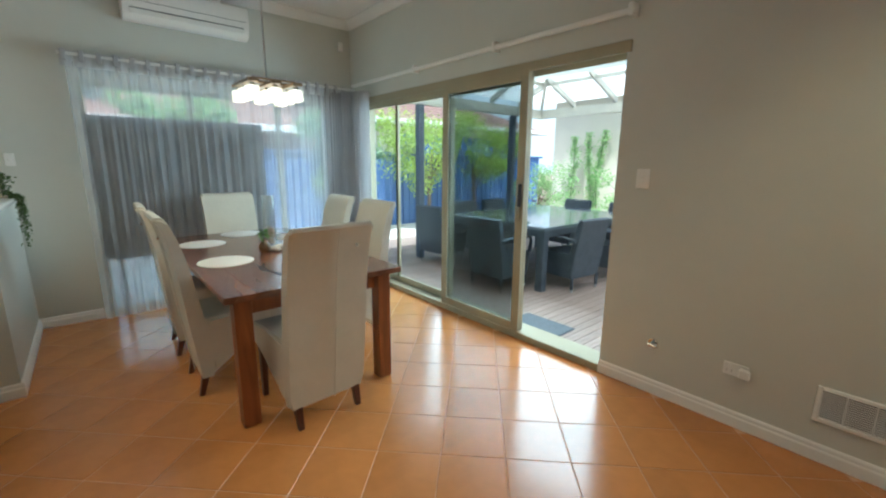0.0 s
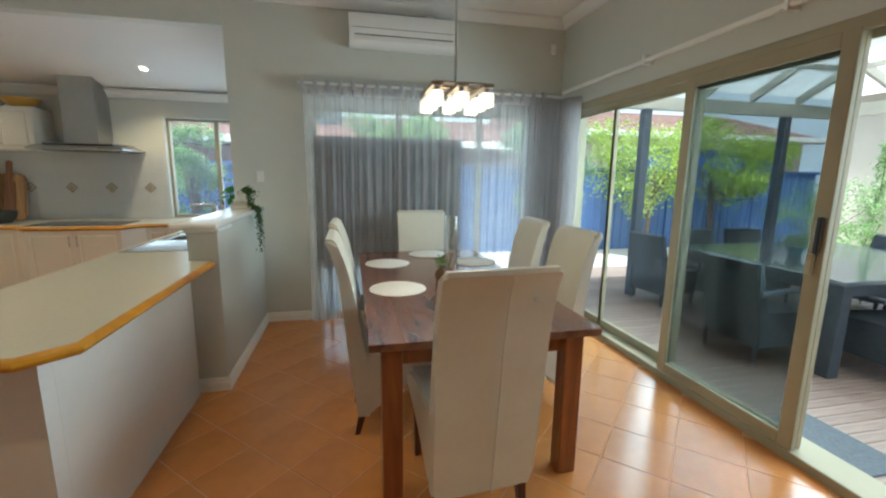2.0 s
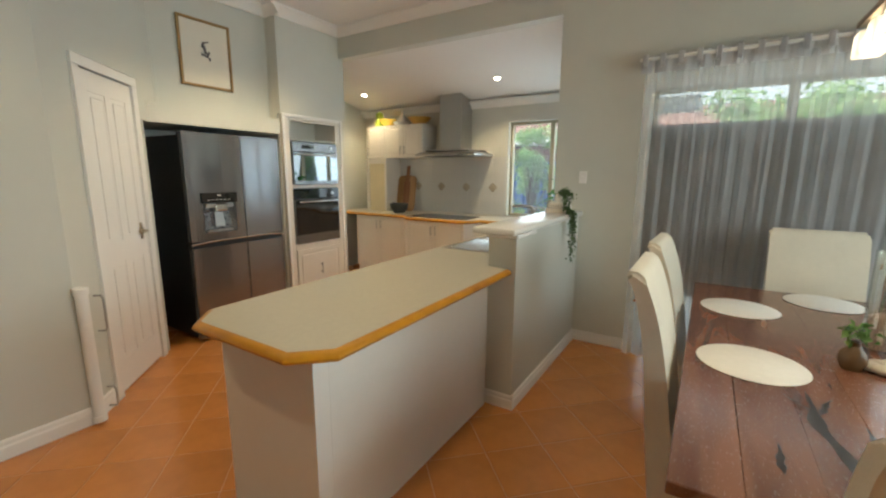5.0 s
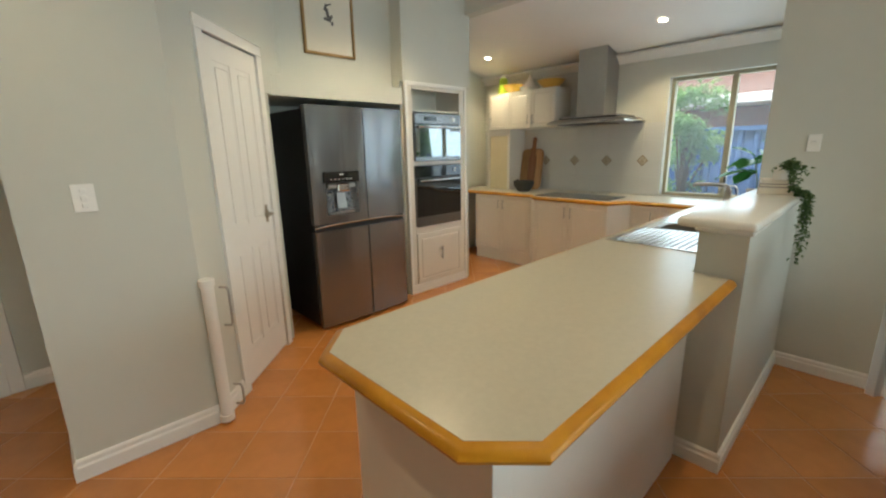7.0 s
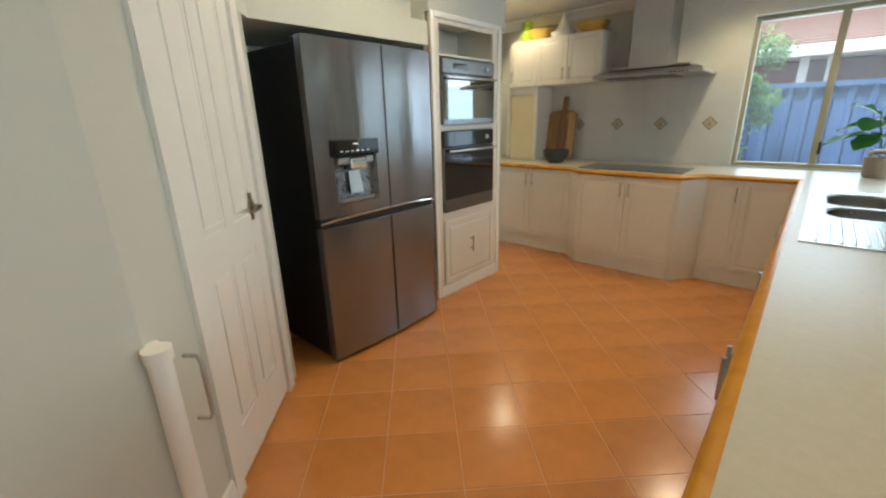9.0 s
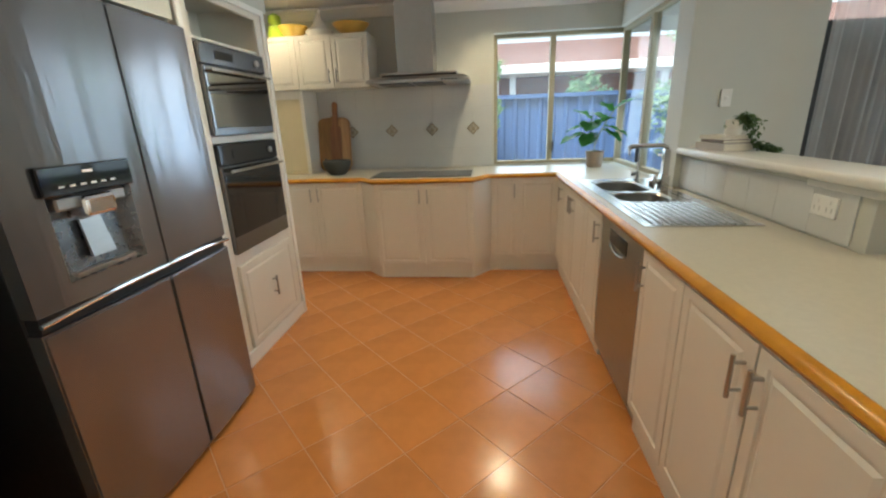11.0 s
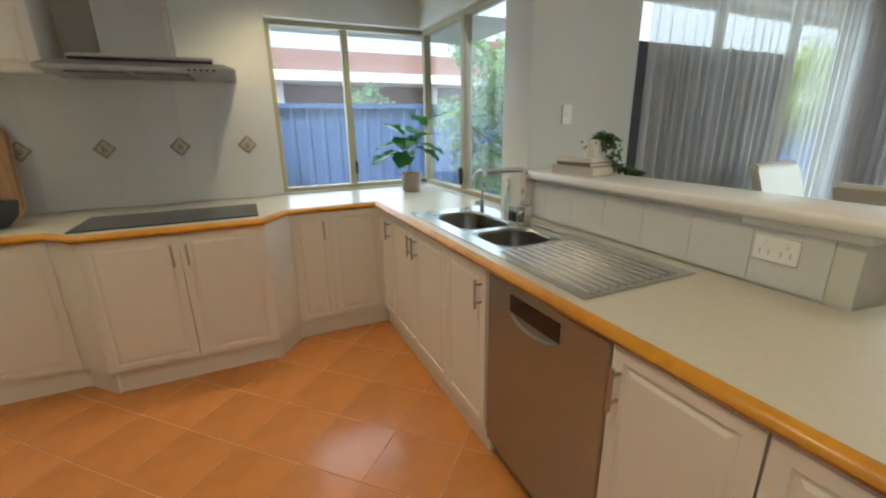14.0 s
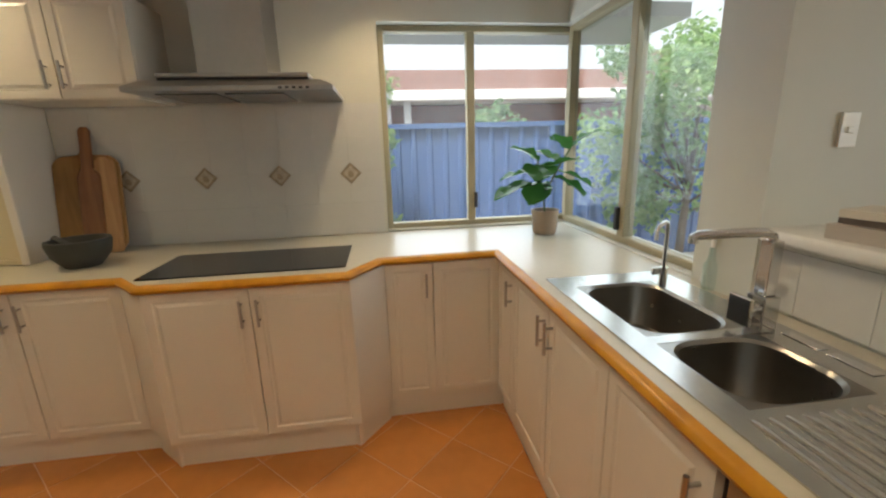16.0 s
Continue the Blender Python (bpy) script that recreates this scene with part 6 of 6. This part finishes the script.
def wicker_chair():
    ch = thing("wicker_armchair", "dark grey woven wicker outdoor armchair with steel feet", "armchair", group="chairs round the outdoor table")
    bm = bmesh.new()
    prof = [(-0.26, 0.16), (0.22, 0.16), (0.25, 0.40), (0.33, 0.86), (0.30, 0.88), (0.265, 0.86), (0.19, 0.45), (-0.27, 0.45), (-0.29, 0.43)]
    extrude_x(bm, prof, -0.26, 0.26)
    bmesh.ops.bevel(bm, geom=[e for e in bm.edges if abs(e.verts[0].co.x - e.verts[1].co.x) < 1e-6], offset=0.012, segments=2, affect="EDGES")
    part("woven_shell", bm, WICKER, ch, "", True)
    for s in (-1, 1):
        bm = bmesh.new()
        tube(bm, [(s * 0.27, 0.27, 0.62), (s * 0.285, 0.1, 0.645), (s * 0.285, -0.15, 0.64), (s * 0.28, -0.25, 0.62), (s * 0.275, -0.27, 0.56), (s * 0.265, -0.265, 0.44)], 0.022, 8)
        part("armrest", bm, WICKER, ch, "", True)
        for y in (-0.24, 0.22):
            bm = bmesh.new()
            cyl(bm, (s * 0.23, y, 0.03), (s * 0.235, y, 0.18), 0.016, 0.02, 10)
            lg = part("leg", bm, WICKER, ch, "", True)
            bm = bmesh.new()
            cyl(bm, (s * 0.23, y, 0.0), (s * 0.23, y, 0.03), 0.015, n=10)
            part("foot", bm, STEEL, lg, "steel foot", True)
    return ch


wc = wicker_chair()
wc.matrix_world = pose(4.80, 2.98, -0.06, 0, 0, 174)
for x, y, rz in ((5.62, 2.98, 185), (4.10, 3.55, 92), (4.42, 5.02, 96), (5.1, 4.98, 3), (5.8, 4.98, -4), (6.68, 3.4, -88), (6.7, 4.3, -93)):
    copy_thing(wc, pose(x, y, -0.06, 0, 0, rz))
pt = thing("table_plant", "small blue potted plant on the outdoor table", "plant", (5.0, 3.95, 0.716))
bm = bmesh.new()
lathe(bm, [(0, 0), (0.05, 0), (0.07, 0.09), (0.06, 0.09), (0, 0.07)], 18)
part("pot", bm, mat("blue_glaze", (0.03, 0.16, 0.22), 0.2), pt, "teal glazed pot", True)
bm = bmesh.new()
r5 = random.Random(5)
leaves(bm, [(r5.gauss(0, 0.05), r5.gauss(0, 0.05), 0.1 + r5.uniform(0, 0.09)) for _ in range(90)], 0.05, r5)
part("foliage", bm, LEAFGREY, pt)

# pergola with a translucent hipped roof
perg = thing("pergola", "cream timber pergola with translucent roof sheets", "pergola")
PX0, PX1, PY0, PY1, PZ = 2.98, 7.3, -1.2, 5.45, 2.30
RX0, RZ = 5.1, 3.35
for x, y in ((4.30, 5.42), (6.45, 5.42), (PX1, 2.1), (PX1, -1.2)):
    part("post", bx(x - 0.05, x + 0.05, y - 0.05, y + 0.05, -0.06, PZ, 0.004), POSTBLUE, perg, "slate blue post")
part("beam", bx(PX0, PX1 + 0.06, PY1 - 0.06, PY1 + 0.02, PZ, PZ + 0.16, 0.004), CREAMPAINT, perg)
part("beam", bx(PX1 - 0.04, PX1 + 0.04, PY0, PY1 - 0.06, PZ, PZ + 0.16, 0.004), CREAMPAINT, perg)
part("beam", bx(PX0, PX0 + 0.05, PY0, PY1 - 0.06, PZ, PZ + 0.16, 0.004), CREAMPAINT, perg)


def rafter(a, b, w=0.045, h=0.11):
    a, b = Vector(a), Vector(b)
    d = b - a
    s = d.cross(Vector((0, 0, 1))).normalized() * w / 2
    u = Vector((0, 0, h))
    bm = bmesh.new()
    vs = [bm.verts.new(p) for p in (a - s, a + s, a + s + u, a - s + u, b - s, b + s, b + s + u, b - s + u)]
    for f in ((0, 1, 2, 3), (4, 5, 6, 7), (0, 1, 5, 4), (1, 2, 6, 5), (2, 3, 7, 6), (3, 0, 4, 7)):
        bm.faces.new([vs[i] for i in f])
    part("rafter", bm, CREAMPAINT, perg)


ZB = PZ + 0.14
apex = (RX0, 3.6, RZ)
apex2 = (RX0, 0.6, RZ)
rafter(apex, apex2)
for p in ((PX0 + 0.02, PY1 - 0.02, ZB), (PX1, PY1 - 0.02, ZB)):
    rafter(p, apex)
for x in (3.6, 4.35, RX0, 5.85, 6.6):
    f = min((x - PX0) / (RX0 - PX0), (PX1 - x) / (PX1 - RX0), 1)
    rafter((x, PY1 - 0.02, ZB), (x, PY1 - (PY1 - 3.6) * f, ZB + (RZ - ZB) * f))
for y in (4.7, 3.9, 3.1, 2.2, 1.3, 0.4, -0.5):
    f = min((PY1 - y) / (PY1 - 3.6), 1)
    rafter((PX1, y, ZB), (PX1 - (PX1 - RX0) * f, y, ZB + (RZ - ZB) * f))
    rafter((PX0 + 0.02, y, ZB), (PX0 + (RX0 - PX0) * f, y, ZB + (RZ - ZB) * f))
for f in (0.33, 0.66):
    z = ZB + (RZ - ZB) * f
    rafter((PX1 - (PX1 - RX0) * f, -1.2, z), (PX1 - (PX1 - RX0) * f, PY1 - (PY1 - 3.6) * f, z), 0.04, 0.06)
    rafter((PX0 + (RX0 - PX0) * f, PY1 - (PY1 - 3.6) * f, z), (PX1 - (PX1 - RX0) * f, PY1 - (PY1 - 3.6) * f, z), 0.04, 0.06)
POLY = cloth_sheer("translucent_sheet", (0.93, 0.93, 0.91), 0.09, 0.75)
e = 0.125
for tri in (((PX0, PY1, ZB + e), (PX1, PY1, ZB + e), (apex[0], apex[1], RZ + e)), ((PX1, PY1, ZB + e), (PX1, PY0, ZB + e), (RX0, PY0, RZ + e), (apex[0], apex[1], RZ + e)), ((PX0, PY0, ZB + e), (PX0, PY1, ZB + e), (apex[0], apex[1], RZ + e), (RX0, PY0, RZ + e))):
    bm = bmesh.new()
    f = bm.faces.new([bm.verts.new(p) for p in tri])
    g = bmesh.ops.extrude_face_region(bm, geom=[f])
    for v in g["geom"]:
        if isinstance(v, bmesh.types.BMVert):
            v.co.z += 0.008
    ob = part("roof_sheet", bm, POLY, perg, "milky roof sheet")


def fence_line(name, a, b, z0, z1, label, step=0.19):
    """A ribbed steel fence from a to b with rails and posts."""
    fe = thing(name, label, "fence")
    a, b = Vector((*a, 0)), Vector((*b, 0))
    d = (b - a)
    n = int(d.length / step)
    t = d.normalized()
    nr = Vector((t.y, -t.x, 0))
    bm = bmesh.new()
    prof = ((0, 0), (0.35, 0), (0.45, 0.03), (0.65, 0.03), (0.75, 0), (1, 0))
    cols = []
    for k in range(n):
        for u, o in prof[:-1]:
            p = a + t * ((k + u) * step) + nr * o
            cols.append((bm.verts.new((p.x, p.y, z0)), bm.verts.new((p.x, p.y, z1))))
    for p, q in zip(cols, cols[1:]):
        bm.faces.new((p[0], q[0], q[1], p[1]))
    part("ribbed_sheet", bm, FENCE, fe)
    bm = bmesh.new()
    q = a + nr * 0.0
    for z in (z1, z0):
        vs = []
        for p in (a, b):
            for o, h in ((-0.03, -0.03), (0.05, -0.03), (0.05, 0.03), (-0.03, 0.03)):
                c = p + nr * o
                vs.append(bm.verts.new((c.x, c.y, z + h)))
        for f in ((0, 1, 2, 3), (4, 5, 6, 7), (0, 1, 5, 4), (1, 2, 6, 5), (2, 3, 7, 6), (3, 0, 4, 7)):
            bm.faces.new([vs[i] for i in f])
    part("rail", bm, FENCE, fe)
    for k in range(int(d.length / 2.4) + 1):
        p = a + t * (k * 2.4) + nr * 0.03
        part("post", bx(p.x - 0.03, p.x + 0.03, p.y - 0.03, p.y + 0.03, z0, z1 + 0.02), FENCE, fe)
    return fe


fence_line("fence", (-9, 9.0), (12.2, 9.0), -0.2, 1.65, "blue ribbed steel boundary fence")
fence_line("fence", (7.2, 10.2), (12.6, 10.2), -0.2, 2.2, "taller blue steel fence behind the garden")


def neighbour(name, x0, x1, y0, y1, eave, ridge, wall_mat, label, along="x"):
    h = thing(name, label, "house")
    part("wall", bx(x0, x1, y0, y1, -0.2, eave - 0.05), wall_mat, h)
    bm = bmesh.new()
    o = 0.55
    if along == "x":
        ym = (y0 + y1) / 2
        # stepped tile courses on the near slope
        n = 14
        prof = [(y0 - o, eave), (y1 + o, eave), (y1 + o, eave + 0.12), (ym, ridge)]
        for k in range(n, 0, -1):
            for u, lift in ((k / n, 0.0), ((k - 1) / n, 0.035)):
                prof.append((y0 - o + (ym - y0 + o) * u, eave + 0.08 + (ridge - eave - 0.12) * u + lift))
        extrude_x(bm, prof, x0 - o, x1 + o)
    else:
        xm = (x0 + x1) / 2
        a = [(x0 - o, eave), (x1 + o, eave), (x1 + o, eave + 0.12), (xm, ridge), (x0 - o, eave + 0.12)]
        va = [bm.verts.new((x, y0 - o, z)) for x, z in a]
        vb = [bm.verts.new((x, y1 + o, z)) for x, z in a]
        for i in range(5):
            bm.faces.new((va[i], va[(i + 1) % 5], vb[(i + 1) % 5], vb[i]))
        bm.faces.new(va)
        bm.faces.new(vb)
    part("roof", bm, ROOFTILE, h)
    if along == "x":
        part("gutter", bx(x0 - o, x1 + o, y0 - o - 0.1, y0 - o, eave - 0.02, eave + 0.15, 0.01), WHITE, h, "white gutter")
        part("eave_lining", bx(x0 - o, x1 + o, y0 - o, y0, eave - 0.03, eave - 0.003), WHITE, h, "white eave lining")
    return h


nb1 = neighbour("house", -9, 5.0, 12.0, 20, 2.2, 3.45, BRICKRED, "brick neighbour house with red tiled roof and white gutter")
for x in (-7.5, -5.0, -3.9, -1.35, -1.0, 2.0):
    part("veranda_post", bx(x - 0.06, x + 0.06, 11.5, 11.62, -0.2, 2.22), WHITE, nb1, "white post")
neighbour("house", 12.3, 20, -8, 8.6, 3.6, 5.0, RENDER, "cream rendered neighbour house", "y")
neighbour("house", 7.5, 18, 14, 22, 2.9, 4.4, RENDER, "cream house beyond the tall fence")


def tree(name, at, h, r, leaf_material, label, n=1800, size=0.16, trunk=0.08, seed=1, base=0.35, clumps=16):
    rnd = random.Random(seed)
    tr = thing(name, label, "tree", at)
    bm = bmesh.new()
    top = (rnd.uniform(-0.1, 0.1) * h, rnd.uniform(-0.1, 0.1) * h, h * 0.7)
    cyl(bm, (0, 0, 0), (top[0] * 0.5, top[1] * 0.5, h * 0.4), trunk, trunk * 0.7, 8)
    cyl(bm, (top[0] * 0.5, top[1] * 0.5, h * 0.4), top, trunk * 0.7, trunk * 0.35, 8)
    cs = []
    for k in range(clumps):
        a = rnd.uniform(0, 6.28)
        q = rnd.uniform(0.15, 0.95) * r
        c = (q * math.cos(a), q * math.sin(a), h * (base + (1 - base) * rnd.uniform(0.1, 0.95)))
        cs.append((c, r * rnd.uniform(0.22, 0.42)))
        cyl(bm, (top[0] * 0.5, top[1] * 0.5, h * rnd.uniform(0.3, 0.5)), c, trunk * 0.28, trunk * 0.08, 5)
    part("trunk", bm, BARK, tr, "", True)
    bm = bmesh.new()
    pts = []
    for k in range(n):
        c, cr = rnd.choice(cs)
        v = Vector((rnd.gauss(0, 1), rnd.gauss(0, 1), rnd.gauss(0, 0.8)))
        v = v.normalized() * cr * rnd.uniform(0.4, 1.05)
        pts.append((c[0] + v.x, c[1] + v.y, c[2] + v.z))
    leaves(bm, pts, size, rnd, 0.3, 0.3)
    part("crown", bm, leaf_material, tr)
    return tr


G = -0.22
tree("tree", (6.6, 8.1, G), 2.75, 1.2, LEAFLIME, "small lime green tree beside the fence", 5600, 0.075, 0.06, 2, 0.36, 22)
tree("tree", (8.3, 8.2, G), 2.8, 1.1, LEAFLIME, "bright green garden tree by the fence", 4600, 0.08, 0.06, 3)
tree("tree", (4.3, 8.3, G), 2.6, 0.9, LEAFGREY, "green shrub tree outside the dining window", 3500, 0.09, 0.05, 4)
tree("tree", (9.8, 7.2, G), 1.6, 0.8, LEAFSOFT, "rounded grey-green garden shrub", 2200, 0.07, 0.04, 5, 0.1)
tree("tree", (10.9, 5.2, G), 1.5, 0.9, LEAFSOFT, "green leafy garden shrub by fence", 2400, 0.08, 0.04, 6, 0.1)
tree("tree", (10.8, 3.0, G), 1.4, 0.9, LEAFSOFT, "low leafy shrub by the deck", 2400, 0.08, 0.04, 7, 0.05)
tree("tree", (11.0, 1.0, G), 2.2, 1.0, LEAFGREY, "tall grey-green garden shrub", 1300, 0.08, 0.05, 8, 0.1)
tree("tree", (-1.75, 8.2, G), 2.45, 0.58, LEAFSOFT, "grey-green bush outside the kitchen window", 5200, 0.06, 0.05, 9, 0.22, 26)
tree("tree", (-3.3, 8.2, G), 2.6, 0.7, LEAFGREY, "grey-green tree against the side fence", 3600, 0.07, 0.06, 13, 0.2)
tree("tree", (1.65, 7.9, G), 2.75, 0.95, LEAFSOFT, "leafy tree outside the sink window", 4200, 0.10, 0.05, 10, 0.25, 26)
tree("tree", (-0.2, 9.7, G), 2.2, 0.55, LEAFGREY, "shrub growing behind the blue fence", 900, 0.09, 0.04, 12, 0.6)


def climber(x, y, h, r, seed):
    """A thin column of small leaves round a wavering stem."""
    rnd = random.Random(seed)
    cl = thing("climber", "thin climbing plant on the cream wall", "climber", (x, y, G), 0, "climbers on the cream wall")
    sway = lambda u: (0.05 * math.sin(5 * u + seed), 0.12 * math.sin(3.4 * u + 2 * seed))
    bm = bmesh.new()
    tube(bm, [(*sway(k / 8), h * k / 8) for k in range(9)], 0.014, 6)
    part("stem", bm, BARK, cl, "", True)
    pts = []
    for k in range(1100):
        u = rnd.uniform(0.02, 1.0)
        w = r * (0.45 + 0.55 * abs(math.sin(9 * u + seed))) * (1.15 - 0.5 * u)
        sx, sy = sway(u)
        pts.append((sx + rnd.gauss(0, 0.5) * w * 0.6, sy + rnd.gauss(0, 0.6) * w, u * h))
    bm = bmesh.new()
    leaves(bm, pts, 0.07, rnd, 0.3, 0.35)
    part("crown", bm, LEAFSOFT, cl)


for k, (y, h, r) in enumerate(((7.7, 2.5, 0.24), (7.06, 2.6, 0.15), (6.68, 2.65, 0.18), (5.7, 2.5, 0.32), (4.6, 2.5, 0.26))):
    climber(12.0, y, h, r, 20 + k)
bm = bmesh.new()
rg = random.Random(6)
for k in range(9000):
    x, y = rg.uniform(6.0, 13.3), rg.uniform(7.2, 8.9) if k % 2 else rg.uniform(-2, 8.9)
    if y < 7.2 and x < 9.1:
        continue
    a = rg.uniform(0, 6.28)
    s, h = 0.02, rg.uniform(0.06, 0.14)
    vs = [bm.verts.new((x - s * math.cos(a), y - s * math.sin(a), G)), bm.verts.new((x + s * math.cos(a), y + s * math.sin(a), G)), bm.verts.new((x + rg.uniform(-0.05, 0.05), y + rg.uniform(-0.05, 0.05), G + h))]
    bm.faces.new(vs)
tagged(part("grass", bm, GRASS), "green lawn grass beyond the deck", "grass", "", "stuff")
structure("lawn", bx(5.2, 13.4, -3, 8.95, G, G + 0.006), mat("lawn_ground", (0.08, 0.17, 0.03), 0.9, var=0.3, scale=6), "green lawn under the garden plants", "lawn")
structure("eave_1", bx(-4.2, KX + 0.95, KY + 0.2, KY + 1.0, 2.21, 2.30), WHITE, "white lining of the house eave", "eave")
structure("eave_2", bx(KX + 0.95, EX + 0.3, NY + 0.2, NY + 0.75, 2.30, 2.38), WHITE, "white lining of the house eave", "eave")
structure("roof_kitchen", bx(-4.6, KX + 0.95, 5.75, KY + 0.8, 3.2, 3.35), ROOFTILE, "kitchen roof closing the place above", "roof")
structure("roof", bx(-4.6, EX + 0.25, SY - 0.4, 5.745, 3.2, 3.35), ROOFTILE, "house roof closing the place above", "roof")

# hazy bright sky low down, far beyond the garden
HAZE = bpy.data.materials.new("hazy_sky")
HAZE.use_nodes = True
hn = HAZE.node_tree
hn.nodes.remove(hn.nodes["Principled BSDF"])
em = hn.nodes.new("ShaderNodeEmission")
em.inputs[0].default_value, em.inputs[1].default_value = (0.93, 0.97, 1.0, 1), 0.75
hn.links.new(em.outputs[0], hn.nodes["Material Output"].inputs[0])
bm = bmesh.new()
ring = []
for k in range(33):
    a = radians(-60 + 210 * k / 32)
    ring.append([bm.verts.new((75 * math.cos(a), 75 * math.sin(a), z)) for z in (-1.0, 45.0)])
for p, q in zip(ring, ring[1:]):
    bm.faces.new((p[0], q[0], q[1], p[1]))
structure("backdrop", bm, HAZE, "pale hazy sky beyond the garden", "sky")

# ---- floor tiles, laid on the diagonal ----
PU, PV, U0, V0 = 0.3215, 0.3215, 0.245, 0.048
bm = bmesh.new()
box(bm, -PU / 2 + 0.0024, PU / 2 - 0.0024, -PV / 2 + 0.0024, PV / 2 - 0.0024, -0.008, 0)
es = [e for e in bm.edges if all(v.co.z > -0.001 for v in e.verts)]
bmesh.ops.bevel(bm, geom=es, offset=0.0015, segments=1, affect="EDGES")
tile_bm = bm.copy()
tm = bpy.data.meshes.new("tile")
bm.to_mesh(tm)
bm.free()
tm.materials.append(TILE)
floor_ob = bpy.data.objects["floor"]
spots = []
for i in range(-30, 34):
    for j in range(-30, 34):
        u, v = U0 + PU * (i + 0.5), V0 + PV * (j + 0.5)
        x, y = (u - v) / math.sqrt(2), (u + v) / math.sqrt(2)
        if -3.9 < x < EX - 0.02 and SY < y < 6.2:
            if x < -3.45 and y < 4.9 or y > NY + 0.1 and x > -0.3:
                continue
            spots.append((x, y))
near = lambda p: min(math.hypot(p[0] - 1.2, p[1] - 2.4), math.hypot(p[0] + 1.9, p[1] - 4.0), math.hypot(p[0] + 1.2, p[1] - 2.2))
spots.sort(key=near)
for x, y in spots[:300]:
    ob = new("tile", tm)
    ob.parent = floor_ob
    ob.matrix_local = pose(x, y, 0, 0, 0, 45)
rest = bmesh.new()
tmp = bpy.data.meshes.new("t")
tile_bm.to_mesh(tmp)
for x, y in spots[300:]:
    k = len(rest.verts)
    rest.from_mesh(tmp)
    rest.verts.ensure_lookup_table()
    bmesh.ops.transform(rest, matrix=pose(x, y, 0, 0, 0, 45), verts=rest.verts[k:])
tile_bm.free()
tagged(part("tiles", rest, TILE, floor_ob), "more terracotta tiles", "", "", "stuff")
